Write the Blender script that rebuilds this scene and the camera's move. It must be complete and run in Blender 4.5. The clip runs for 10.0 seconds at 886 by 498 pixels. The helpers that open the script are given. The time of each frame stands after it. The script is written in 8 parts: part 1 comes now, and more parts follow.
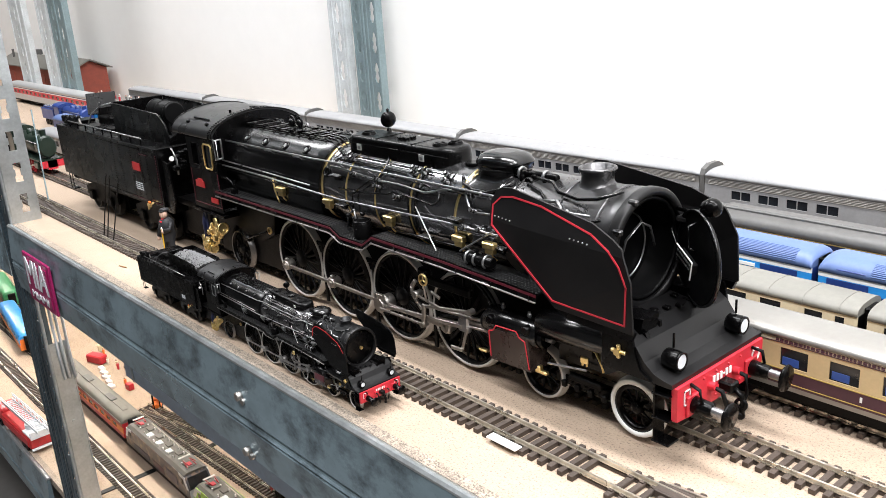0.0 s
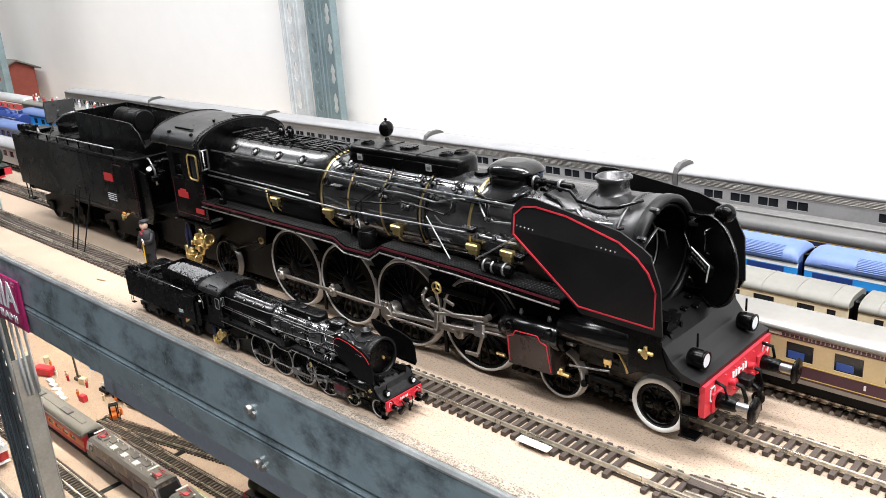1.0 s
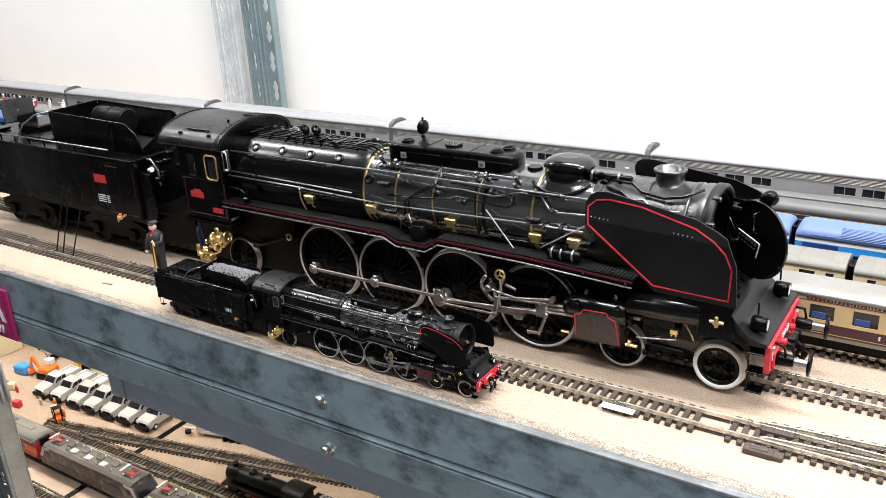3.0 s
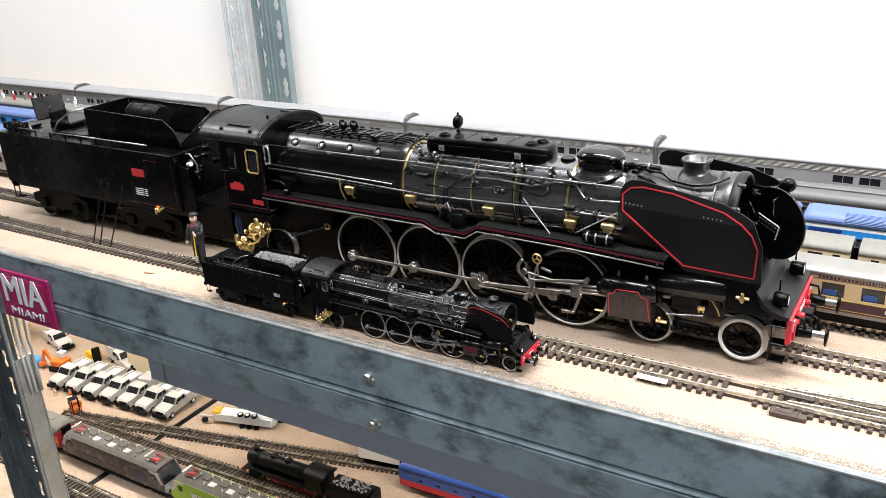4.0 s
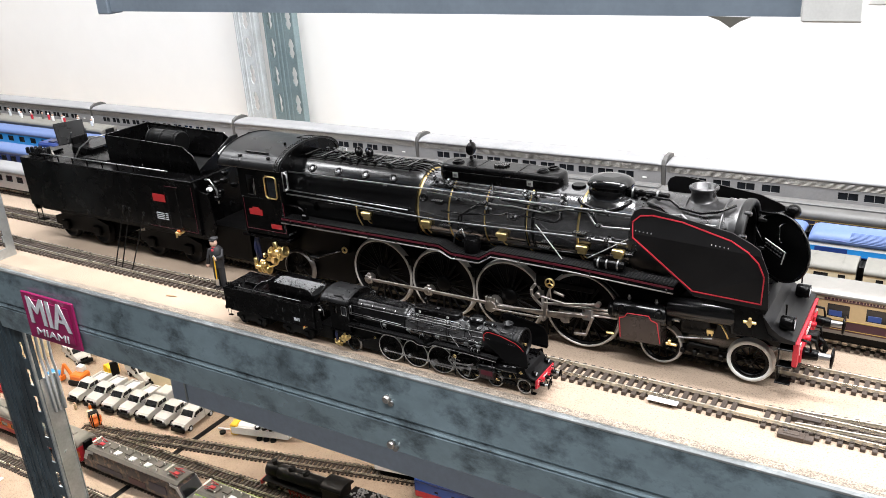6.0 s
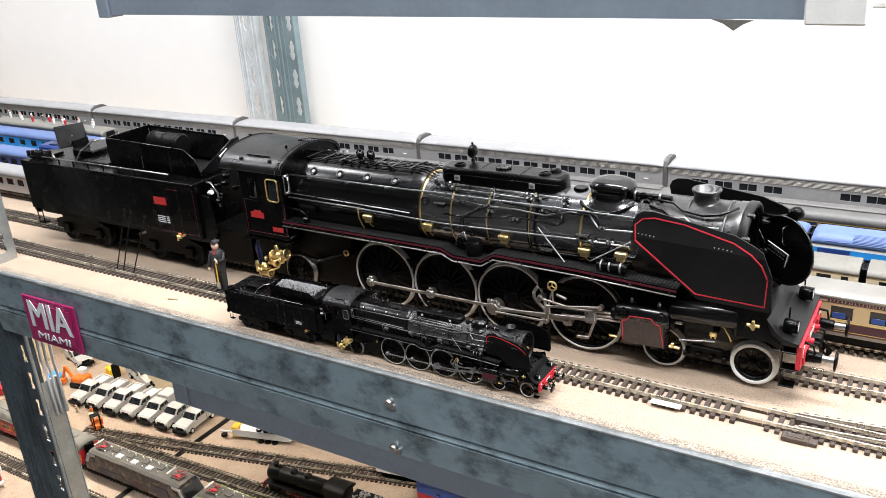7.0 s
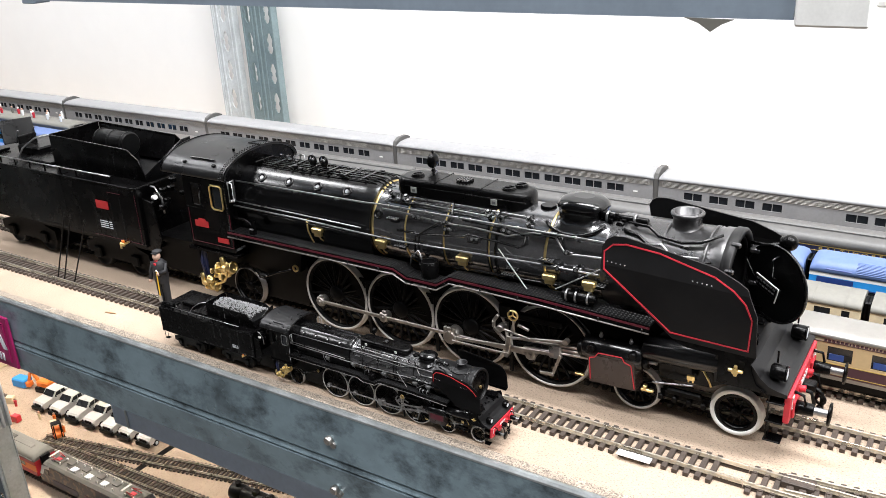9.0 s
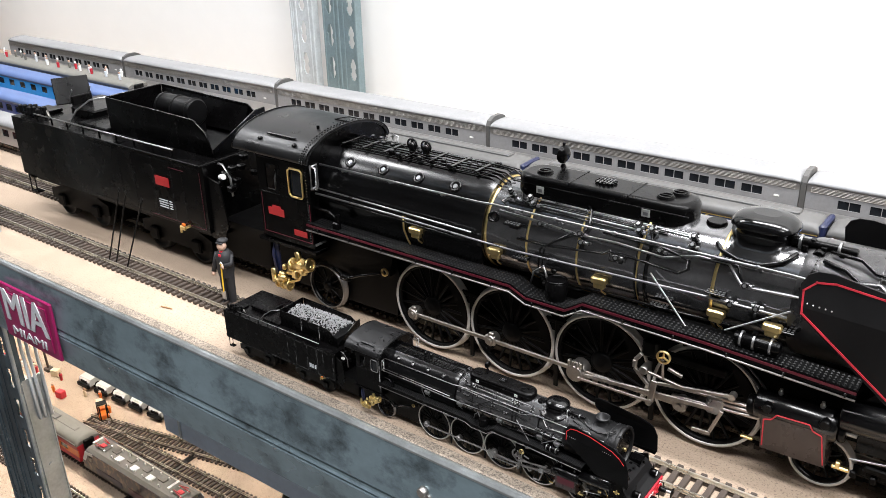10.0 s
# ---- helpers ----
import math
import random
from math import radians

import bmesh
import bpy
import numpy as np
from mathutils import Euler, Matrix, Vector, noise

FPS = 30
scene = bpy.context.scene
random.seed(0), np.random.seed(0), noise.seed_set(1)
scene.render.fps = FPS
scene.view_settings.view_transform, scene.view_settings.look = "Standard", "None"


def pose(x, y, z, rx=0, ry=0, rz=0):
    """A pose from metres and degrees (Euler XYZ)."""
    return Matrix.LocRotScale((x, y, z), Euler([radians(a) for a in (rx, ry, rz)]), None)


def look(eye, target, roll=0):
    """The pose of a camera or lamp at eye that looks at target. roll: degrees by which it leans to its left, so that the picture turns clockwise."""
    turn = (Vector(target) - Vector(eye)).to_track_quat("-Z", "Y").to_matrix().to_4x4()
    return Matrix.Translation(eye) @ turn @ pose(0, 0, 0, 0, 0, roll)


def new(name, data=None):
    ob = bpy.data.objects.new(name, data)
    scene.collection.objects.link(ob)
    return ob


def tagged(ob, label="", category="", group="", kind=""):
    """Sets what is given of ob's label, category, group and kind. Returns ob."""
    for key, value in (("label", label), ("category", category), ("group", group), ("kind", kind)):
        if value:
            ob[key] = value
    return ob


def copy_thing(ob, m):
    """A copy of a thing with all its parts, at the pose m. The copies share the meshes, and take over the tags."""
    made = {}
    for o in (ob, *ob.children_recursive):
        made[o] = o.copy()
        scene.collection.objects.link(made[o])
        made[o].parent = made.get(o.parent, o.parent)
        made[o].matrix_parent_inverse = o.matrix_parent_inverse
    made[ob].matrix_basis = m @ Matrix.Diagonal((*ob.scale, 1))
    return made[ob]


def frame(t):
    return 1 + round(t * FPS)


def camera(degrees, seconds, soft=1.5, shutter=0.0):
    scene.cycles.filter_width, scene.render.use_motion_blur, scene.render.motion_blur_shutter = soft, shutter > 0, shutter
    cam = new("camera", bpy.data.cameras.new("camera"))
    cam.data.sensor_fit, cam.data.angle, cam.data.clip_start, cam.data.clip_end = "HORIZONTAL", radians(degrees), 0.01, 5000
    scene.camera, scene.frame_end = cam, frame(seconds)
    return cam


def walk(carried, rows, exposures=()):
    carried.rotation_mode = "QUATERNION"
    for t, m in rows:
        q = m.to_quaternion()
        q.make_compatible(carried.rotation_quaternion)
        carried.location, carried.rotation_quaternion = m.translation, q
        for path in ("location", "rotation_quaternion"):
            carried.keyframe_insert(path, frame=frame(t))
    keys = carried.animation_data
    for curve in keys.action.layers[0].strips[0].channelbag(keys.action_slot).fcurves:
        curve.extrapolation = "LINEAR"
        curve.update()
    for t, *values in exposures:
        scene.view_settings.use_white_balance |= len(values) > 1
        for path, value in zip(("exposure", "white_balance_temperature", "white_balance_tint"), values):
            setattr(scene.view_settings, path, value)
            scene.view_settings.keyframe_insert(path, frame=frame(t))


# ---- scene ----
cam = camera(54.8, 10.0, soft=0.55)
PATH = [
    (0, (0.4153, -0.2488, 0.2609), (-0.9260, 0.8880, -0.3164), -3.9),
    (0.5, (0.3996, -0.2701, 0.2692), (-0.8769, 0.9315, -0.3209), -3.8),
    (1, (0.3802, -0.2969, 0.2794), (-0.8408, 0.9537, -0.3256), -3.9),
    (1.5, (0.3607, -0.3275, 0.2867), (-0.8140, 0.9592, -0.3367), -5.0),
    (2, (0.3312, -0.3505, 0.2988), (-0.7927, 0.9694, -0.3469), -4.8),
    (2.5, (0.3080, -0.3830, 0.3117), (-0.7215, 1.0027, -0.3524), -3.8),
    (4, (0.2692, -0.4866, 0.3330), (-0.6401, 0.9657, -0.3636), -3.1),
    (4.5, (0.2821, -0.5069, 0.3460), (-0.6225, 0.9490, -0.3496), -3.2),
    (5, (0.2812, -0.5097, 0.3534), (-0.6281, 0.9445, -0.3404), -3.4),
    (5.5, (0.2757, -0.5013, 0.3579), (-0.6438, 0.9462, -0.3367), -3.7),
    (7, (0.2692, -0.4976, 0.3626), (-0.6558, 0.9454, -0.3321), -4.1),
    (7.5, (0.2710, -0.4912, 0.3626), (-0.6558, 0.9537, -0.3275), -4.1),
    (8, (0.2729, -0.4708, 0.3617), (-0.6502, 0.9740, -0.3339), -4.0),
    (8.5, (0.2748, -0.4403, 0.3579), (-0.6466, 1.0064, -0.3358), -3.5),
    (9, (0.2673, -0.4060, 0.3487), (-0.6799, 1.0202, -0.3524), -3.1),
    (9.5, (0.2303, -0.3681, 0.3367), (-0.7400, 1.0268, -0.3940), -2.0),
    (10, (0.1545, -0.3320, 0.3284), (-0.8612, 1.0166, -0.4283), -1.3),
]
walk(cam, [(t, look(eye, target, roll)) for t, eye, target, roll in PATH])
# The moving eye ends above; from here on the place itself.

# ---------------------------------------------------------------- light
world = bpy.data.worlds.new("room_air")
scene.world = world
world.use_nodes = True
world.node_tree.nodes["Background"].inputs[0].default_value = (0.9, 0.95, 1.0, 1)
world.node_tree.nodes["Background"].inputs[1].default_value = 0.15


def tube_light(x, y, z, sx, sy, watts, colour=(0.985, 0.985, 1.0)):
    data = bpy.data.lights.new("tube_lamp", "AREA")
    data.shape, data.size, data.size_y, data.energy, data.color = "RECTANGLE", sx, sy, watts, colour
    ob = new("tube_lamp", data)
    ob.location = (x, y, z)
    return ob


CEIL = 1.75
for ty, tw, depth in ((-0.65, 37, 0.22), (0.14, 47, 0.20)):
    for tx in (-1.9, 0.05, 1.5):
        tube_light(tx, ty, CEIL - 0.06, 1.2, depth, tw * (0.58 if tx < -1 else 1.0))
# unseen light strips assumed under the shelf, shining on the lower board
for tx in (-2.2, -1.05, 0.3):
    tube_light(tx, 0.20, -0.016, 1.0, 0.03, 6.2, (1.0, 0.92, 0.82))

# ---------------------------------------------------------------- materials


def mat(name, base, rough=0.5, metal=0.0, vary=0.12, scale=60.0, bump=0.0, bscale=400.0, coat=0.0, dirt=None, spec=0.5, detail=4.0, stretch=None, per=0.0):
    """Procedural surface: base colour varied at two scales, optional second colour in patches, fine relief."""
    m = bpy.data.materials.new(name)
    m.use_nodes = True
    nt = m.node_tree
    b = nt.nodes["Principled BSDF"]
    b.inputs["Metallic"].default_value = metal
    b.inputs["Specular IOR Level"].default_value = spec
    b.inputs["Coat Weight"].default_value = coat
    b.inputs["Coat Roughness"].default_value = 0.12
    co = nt.nodes.new("ShaderNodeTexCoord")
    src = co.outputs["Object"]
    if stretch:
        mp = nt.nodes.new("ShaderNodeMapping")
        mp.inputs["Scale"].default_value = stretch
        nt.links.new(src, mp.inputs["Vector"])
        src = mp.outputs[0]

    def nz(s, d=4.0, rgh=0.6):
        n = nt.nodes.new("ShaderNodeTexNoise")
        n.inputs["Scale"].default_value, n.inputs["Detail"].default_value, n.inputs["Roughness"].default_value = s, d, rgh
        nt.links.new(src, n.inputs["Vector"])
        return n.outputs["Fac"]

    def ramp(fac, lo, hi, a, c):
        r = nt.nodes.new("ShaderNodeMapRange")
        r.inputs["From Min"].default_value, r.inputs["From Max"].default_value = lo, hi
        r.inputs["To Min"].default_value, r.inputs["To Max"].default_value = a, c
        nt.links.new(fac, r.inputs["Value"])
        return r.outputs[0]

    big, small = nz(scale, detail), nz(scale * 9, 3)
    mul = nt.nodes.new("ShaderNodeMath")
    mul.operation = "MULTIPLY"
    nt.links.new(ramp(big, 0.3, 0.7, 1 - vary, 1 + vary), mul.inputs[0])
    nt.links.new(ramp(small, 0.3, 0.7, 1 - vary * 0.6, 1 + vary * 0.6), mul.inputs[1])
    val = mul.outputs[0]
    if per:
        oi = nt.nodes.new("ShaderNodeObjectInfo")
        m2 = nt.nodes.new("ShaderNodeMath")
        m2.operation = "MULTIPLY"
        nt.links.new(val, m2.inputs[0])
        nt.links.new(ramp(oi.outputs["Random"], 0, 1, 1 - per, 1 + per), m2.inputs[1])
        val = m2.outputs[0]
    hs = nt.nodes.new("ShaderNodeHueSaturation")
    hs.inputs["Color"].default_value = (*base, 1)
    nt.links.new(val, hs.inputs["Value"])
    col = hs.outputs[0]
    if dirt:
        dcol, lo, hi, dsc, amt = dirt
        mx = nt.nodes.new("ShaderNodeMix")
        mx.data_type = "RGBA"
        nt.links.new(ramp(nz(dsc, 6, 0.7), lo, hi, 0, amt), mx.inputs["Factor"])
        nt.links.new(col, mx.inputs["A"])
        mx.inputs["B"].default_value = (*dcol, 1)
        col = mx.outputs["Result"]
    nt.links.new(col, b.inputs["Base Color"])
    nt.links.new(ramp(big, 0.3, 0.7, max(0.03, rough - 0.07), min(1, rough + 0.07)), b.inputs["Roughness"])
    if bump:
        bp = nt.nodes.new("ShaderNodeBump")
        bp.inputs["Strength"].default_value, bp.inputs["Distance"].default_value = bump, 0.0006
        nt.links.new(nz(bscale, 4), bp.inputs["Height"])
        nt.links.new(bp.outputs[0], b.inputs["Normal"])
    return m


BLACK = mat("black_satin_paint", (0.0013, 0.0012, 0.0013), 0.26, 0, 0.25, 40, 0.0, 900, 0.0, spec=0.15)
BLACKG = mat("black_boiler_lacquer", (0.0016, 0.0016, 0.0018), 0.19, 0.0, 0.25, 30, 0.0, 700, 0.0, spec=0.5)
BARREL = mat("burnished_black_barrel", (0.215, 0.215, 0.222), 0.17, 0.92, 0.25, 30)
BLACKM = mat("black_matt_paint", (0.0020, 0.0020, 0.0022), 0.45, 0, 0.25, 50, 0.15, 1200, spec=0.16)
SMOKE = GRAPHITE = mat("smokebox_graphite", (0.110, 0.108, 0.110), 0.29, 0.9, 0.15, 40, 0.02, 900)
UNDER = mat("underframe_black", (0.0016, 0.0015, 0.0016), 0.42, 0, 0.3, 80, 0.2, 900, spec=0.12)
STEEL = STEEL_BIG = mat("bright_motion_steel", (0.46, 0.43, 0.40), 0.40, 1.0, 0.12, 120, 0.1, 900)
RODS = mat("dull_rod_steel", (0.26, 0.25, 0.245), 0.4, 0.9, 0.15, 120)
RIM = mat("pale_wheel_rim", (0.52, 0.50, 0.475), 0.42, 0.35, 0.08, 120, 0.05, 900)
SMOKED = mat("dark_graphite_paint", (0.020, 0.020, 0.021), 0.31, 0.6, 0.15, 40)
BRASS = mat("polished_brass", (0.80, 0.61, 0.28), 0.34, 1.0, 0.12, 150, 0.1, 900)
PIPE = mat("dark_steel_pipe", (0.34, 0.34, 0.345), 0.32, 0.9, 0.2, 150)
RED = mat("red_lining_paint", (0.50, 0.022, 0.036), 0.42, 0, 0.1, 120, 0.05, 900)
PLATE = mat("red_plate", (0.42, 0.022, 0.025), 0.4, 0, 0.1, 200)
WHITE = mat("white_enamel", (0.8, 0.8, 0.78), 0.4, 0, 0.05, 80)
GLASS = mat("dark_window", (0.015, 0.017, 0.02), 0.08, 0, 0.2, 80)
COAL = mat("grey_coal", (0.22, 0.22, 0.225), 0.45, 0, 0.6, 900, 0.8, 1500)
SAND = mat("speckled_sand_board", (0.395, 0.302, 0.225), 0.85, 0, 0.10, 6, 0.9, 900, 0, ((0.14, 0.10, 0.075), 0.53, 0.62, 700, 0.75))
LIP = mat("dusty_board_edge", (0.36, 0.30, 0.24), 0.85, 0, 0.25, 60, 0.8, 900, 0, ((0.07, 0.055, 0.045), 0.46, 0.58, 900, 0.8))
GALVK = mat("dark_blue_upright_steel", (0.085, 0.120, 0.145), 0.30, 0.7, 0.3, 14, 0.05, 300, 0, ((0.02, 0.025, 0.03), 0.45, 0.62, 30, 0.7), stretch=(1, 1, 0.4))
GALV = mat("galvanised_blue_steel", (0.275, 0.365, 0.415), 0.31, 0.6, 0.16, 9, 0.05, 300, 0, ((0.030, 0.034, 0.038), 0.47, 0.66, 26, 0.78), stretch=(0.8, 1, 1.1))
GALVB = mat("galvanised_back_post", (0.20, 0.265, 0.28), 0.4, 0.35, 0.15, 30, 0.06, 300)
GALVT = mat("galvanised_pale_blue_beam", (0.25, 0.305, 0.37), 0.45, 0.2, 0.08, 20)
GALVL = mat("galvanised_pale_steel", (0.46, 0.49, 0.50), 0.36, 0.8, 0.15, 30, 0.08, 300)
GALVG = mat("galvanised_grey_strip", (0.52, 0.60, 0.72), 0.5, 0.2, 0.08, 20)
DEFL = mat("deflector_satin_black", (0.0042, 0.0040, 0.0043), 0.40, 0, 0.2, 25, 0.05, 900, spec=0.30)
LAG = mat("brown_black_lagging", (0.030, 0.020, 0.017), 0.28, 0, 0.2, 60, 0.05, 900, spec=0.5)
GALVP = mat("galvanised_pale_post", (0.50, 0.53, 0.54), 0.45, 0.15, 0.15, 40, 0.06, 300)
BORDER = mat("red_border_paint", (0.36, 0.02, 0.032), 0.42, 0, 0.12, 120)
BLUEC = mat("royal_blue_paint", (0.03, 0.085, 0.34), 0.38, 0, 0.08, 40)
TAN = mat("tan_wood", (0.30, 0.17, 0.08), 0.7, 0, 0.2, 200)
LINE = mat("dull_red_lining", (0.075, 0.005, 0.013), 0.45, 0, 0.1, 120)
WALLM = mat("white_wall", (0.84, 0.835, 0.82), 0.8, 0, 0.015, 3, 0.1, 120)
# greys of the unseen room sides, picked to dim what glossy paint mirrors
SHADE = mat("grey_unseen_wall", (0.13, 0.13, 0.13), 0.8, 0, 0.05, 4)
CEILM = mat("grey_unseen_ceiling", (0.26, 0.26, 0.26), 0.8, 0, 0.03, 4)
FLOORM = mat("grey_unseen_floor", (0.14, 0.135, 0.13), 0.5, 0, 0.1, 4)
RAILM = mat("nickel_rail", (0.62, 0.57, 0.48), 0.30, 0.9, 0.15, 60)
TIE = mat("brown_sleeper", (0.050, 0.036, 0.028), 0.6, 0, 0.2, 200, 0.3, 900, per=0.2)
SILV = mat("silver_coach_side", (0.50, 0.50, 0.50), 0.38, 0.5, 0.06, 40)
SILVD = mat("grey_coach_roof", (0.25, 0.25, 0.255), 0.5, 0.1, 0.1, 40)
ROOFS = mat("pale_metal_roof", (0.30, 0.288, 0.268), 0.38, 0.65, 0.06, 30)
ROOFG = mat("grey_green_roof", (0.155, 0.15, 0.132), 0.6, 0, 0.1, 30)
ROOFD = mat("dark_grey_roof", (0.085, 0.083, 0.08), 0.5, 0, 0.12, 30)
CREAM = mat("cream_coach_paint", (0.62, 0.47, 0.26), 0.42, 0, 0.06, 50)
CREAM2 = mat("ivory_coach_paint", (0.62, 0.54, 0.38), 0.42, 0, 0.06, 50)
BROWN = mat("umber_coach_paint", (0.075, 0.028, 0.042), 0.4, 0, 0.1, 50)
NAVY = mat("navy_coach_paint", (0.012, 0.016, 0.05), 0.38, 0, 0.12, 50)
BLUER = mat("slate_blue_roof", (0.085, 0.135, 0.29), 0.5, 0, 0.08, 40)
BLUEB = mat("bright_blue_paint", (0.025, 0.26, 0.68), 0.35, 0, 0.06, 40)
BLUED = mat("deep_blue_paint", (0.015, 0.038, 0.17), 0.35, 0, 0.1, 40)
BLUEL = mat("pale_blue_paint", (0.30, 0.55, 0.75), 0.4, 0, 0.08, 40)
MAGENTA = mat("magenta_border", (0.27, 0.010, 0.085), 0.35, 0, 0.05, 60)
SIGNG = mat("pale_grey_sign", (0.60, 0.63, 0.66), 0.4, 0, 0.1, 40)
GOLDP = mat("yellow_gold_lining", (0.48, 0.34, 0.10), 0.4, 0.2, 0.05, 60)
ORANGE = mat("orange_plastic", (0.72, 0.17, 0.02), 0.42, 0, 0.1, 90)
YELLOW = mat("yellow_plastic", (0.75, 0.46, 0.02), 0.42, 0, 0.1, 90)
LIME = mat("lime_green_paint", (0.36, 0.62, 0.03), 0.38, 0, 0.06, 60)
GREYR = mat("grey_loco_roof", (0.085, 0.08, 0.07), 0.55, 0, 0.15, 70)
MURAL = mat("dark_printed_livery", (0.02, 0.021, 0.035), 0.35, 0, 0.4, 60, 0, 400, 0.2, ((0.16, 0.11, 0.08), 0.50, 0.58, 110, 0.85))
BEIGE = mat("beige_building", (0.62, 0.53, 0.36), 0.7, 0, 0.06, 30)
GREEN = mat("green_plastic", (0.03, 0.22, 0.09), 0.45, 0, 0.1, 60)
GREEND = mat("very_dark_green_paint", (0.006, 0.016, 0.010), 0.35, 0, 0.1, 60)
VANW = mat("van_white_paint", (0.45, 0.45, 0.44), 0.35, 0, 0.05, 80)
BRICK = mat("red_brown_shed", (0.25, 0.055, 0.035), 0.7, 0, 0.15, 60)
SKIN = mat("pale_figure_paint", (0.50, 0.33, 0.25), 0.6, 0, 0.1, 200)
CLOTH = mat("dark_figure_paint", (0.010, 0.010, 0.012), 0.7, 0, 0.2, 200)

# ---------------------------------------------------------------- mesh builder


class Mesh:
    """Collects faces of several shapes, with a material each, into one mesh."""

    def __init__(self):
        self.v, self.f, self.m, self.s, self.mats = [], [], [], [], []

    def slot(self, material):
        if material not in self.mats:
            self.mats.append(material)
        return self.mats.index(material)

    def add(self, verts, faces, material, smooth=False):
        k, n = self.slot(material), len(self.v)
        self.v += [tuple(p) for p in verts]
        for f in faces:
            self.f.append([i + n for i in f])
            self.m.append(k)
            self.s.append(smooth)
        return self

    def box(self, c, s, material, ch=0.0, turn=None):
        """Box at c of size s with chamfered edges; turn: a rotation matrix."""
        h = [d / 2 for d in s]
        ch = min(ch, min(h) * 0.6)
        if ch <= 0:
            vs = [(x, y, z) for x in (-h[0], h[0]) for y in (-h[1], h[1]) for z in (-h[2], h[2])]
            fs = [(0, 1, 3, 2), (4, 6, 7, 5), (0, 4, 5, 1), (2, 3, 7, 6), (0, 2, 6, 4), (1, 5, 7, 3)]
        else:
            vs, idx = [], {}
            for sx in (-1, 1):
                for sy in (-1, 1):
                    for sz in (-1, 1):
                        for ax in range(3):
                            p = [sx * (h[0] - ch), sy * (h[1] - ch), sz * (h[2] - ch)]
                            p[ax] = (sx, sy, sz)[ax] * h[ax]
                            idx[(sx, sy, sz, ax)] = len(vs)
                            vs.append(tuple(p))
            fs = []
            S = (-1, 1)
            for ax in range(3):
                o = [a for a in range(3) if a != ax]
                for sg in S:
                    def key(a, b):
                        q = [0, 0, 0]
                        q[ax], q[o[0]], q[o[1]] = sg, a, b
                        return idx[(*q, ax)]
                    fs.append((key(-1, -1), key(1, -1), key(1, 1), key(-1, 1)))
                for a in S:
                    for b in S:
                        def key2(e, w):
                            q = [0, 0, 0]
                            q[ax], q[o[0]], q[o[1]] = e, a, b
                            return idx[(*q, w)]
                        fs.append((key2(-1, o[0]), key2(1, o[0]), key2(1, o[1]), key2(-1, o[1])))
            for sx in S:
                for sy in S:
                    for sz in S:
                        fs.append(tuple(idx[(sx, sy, sz, a)] for a in range(3)))
        out = []
        for p in vs:
            q = Vector(p)
            if turn is not None:
                q = turn @ q
            out.append(q + Vector(c))
        return self.add(out, fs, material)

    def span(self, x0, x1, y0, y1, z0, z1, material, ch=0.0):
        return self.box(((x0 + x1) / 2, (y0 + y1) / 2, (z0 + z1) / 2), (abs(x1 - x0), abs(y1 - y0), abs(z1 - z0)), material, ch)

    def lathe(self, c, axis, profile, material, n=20, smooth=True, close=True):
        """profile: (radius, distance along axis) rows, turned round the axis through c."""
        w = Vector(axis).normalized()
        u = w.orthogonal().normalized()
        t = w.cross(u)
        c = Vector(c)
        vs, fs = [], []
        for r, d in profile:
            for k in range(n):
                a = 2 * math.pi * k / n
                vs.append(c + w * d + (u * math.cos(a) + t * math.sin(a)) * r)
        for j in range(len(profile) - 1):
            for k in range(n):
                k2 = (k + 1) % n
                fs.append((j * n + k, j * n + k2, (j + 1) * n + k2, (j + 1) * n + k))
        self.add(vs, fs, material, smooth)
        if close:
            for j in (0, len(profile) - 1):
                if profile[j][0] > 1e-6:
                    self.add(vs[j * n:(j + 1) * n], [tuple(range(n))], material)
        return self

    def cyl(self, p, q, r, material, r2=None, n=16, bev=0.0):
        p, q = Vector(p), Vector(q)
        d = (q - p).length
        r2 = r if r2 is None else r2
        prof = [(r, 0), (r2, d)]
        if bev:
            prof = [(r - bev, 0), (r, bev), (r2, d - bev), (r2 - bev, d)]
        return self.lathe(p, q - p, prof, material, n)

    def ball(self, c, r, material, n=12, squash=1.0):
        k = max(6, n // 2)
        prof = [(max(1e-5, r * math.sin(math.pi * i / k)), -r * squash * math.cos(math.pi * i / k)) for i in range(k + 1)]
        return self.lathe(c, (0, 0, 1), prof, material, n, True, False)

    def tube(self, pts, r, material, n=6):
        """A bent rod through pts."""
        pts = [Vector(p) for p in pts]
        vs, fs = [], []
        for i, p in enumerate(pts):
            d = ((pts[min(i + 1, len(pts) - 1)] - p).normalized() + (p - pts[max(i - 1, 0)]).normalized())
            d = d.normalized() if d.length > 1e-6 else Vector((1, 0, 0))
            up = Vector((0, 0, 1)) if abs(d.z) < 0.9 else Vector((0, 1, 0))
            u = d.cross(up).normalized()
            t = d.cross(u)
            for k in range(n):
                a = 2 * math.pi * k / n
                vs.append(p + (u * math.cos(a) + t * math.sin(a)) * r)
        for j in range(len(pts) - 1):
            for k in range(n):
                k2 = (k + 1) % n
                fs.append((j * n + k, j * n + k2, (j + 1) * n + k2, (j + 1) * n + k))
        fs += [tuple(range(n)), tuple(range((len(pts) - 1) * n, len(pts) * n))]
        return self.add(vs, fs, material, True)

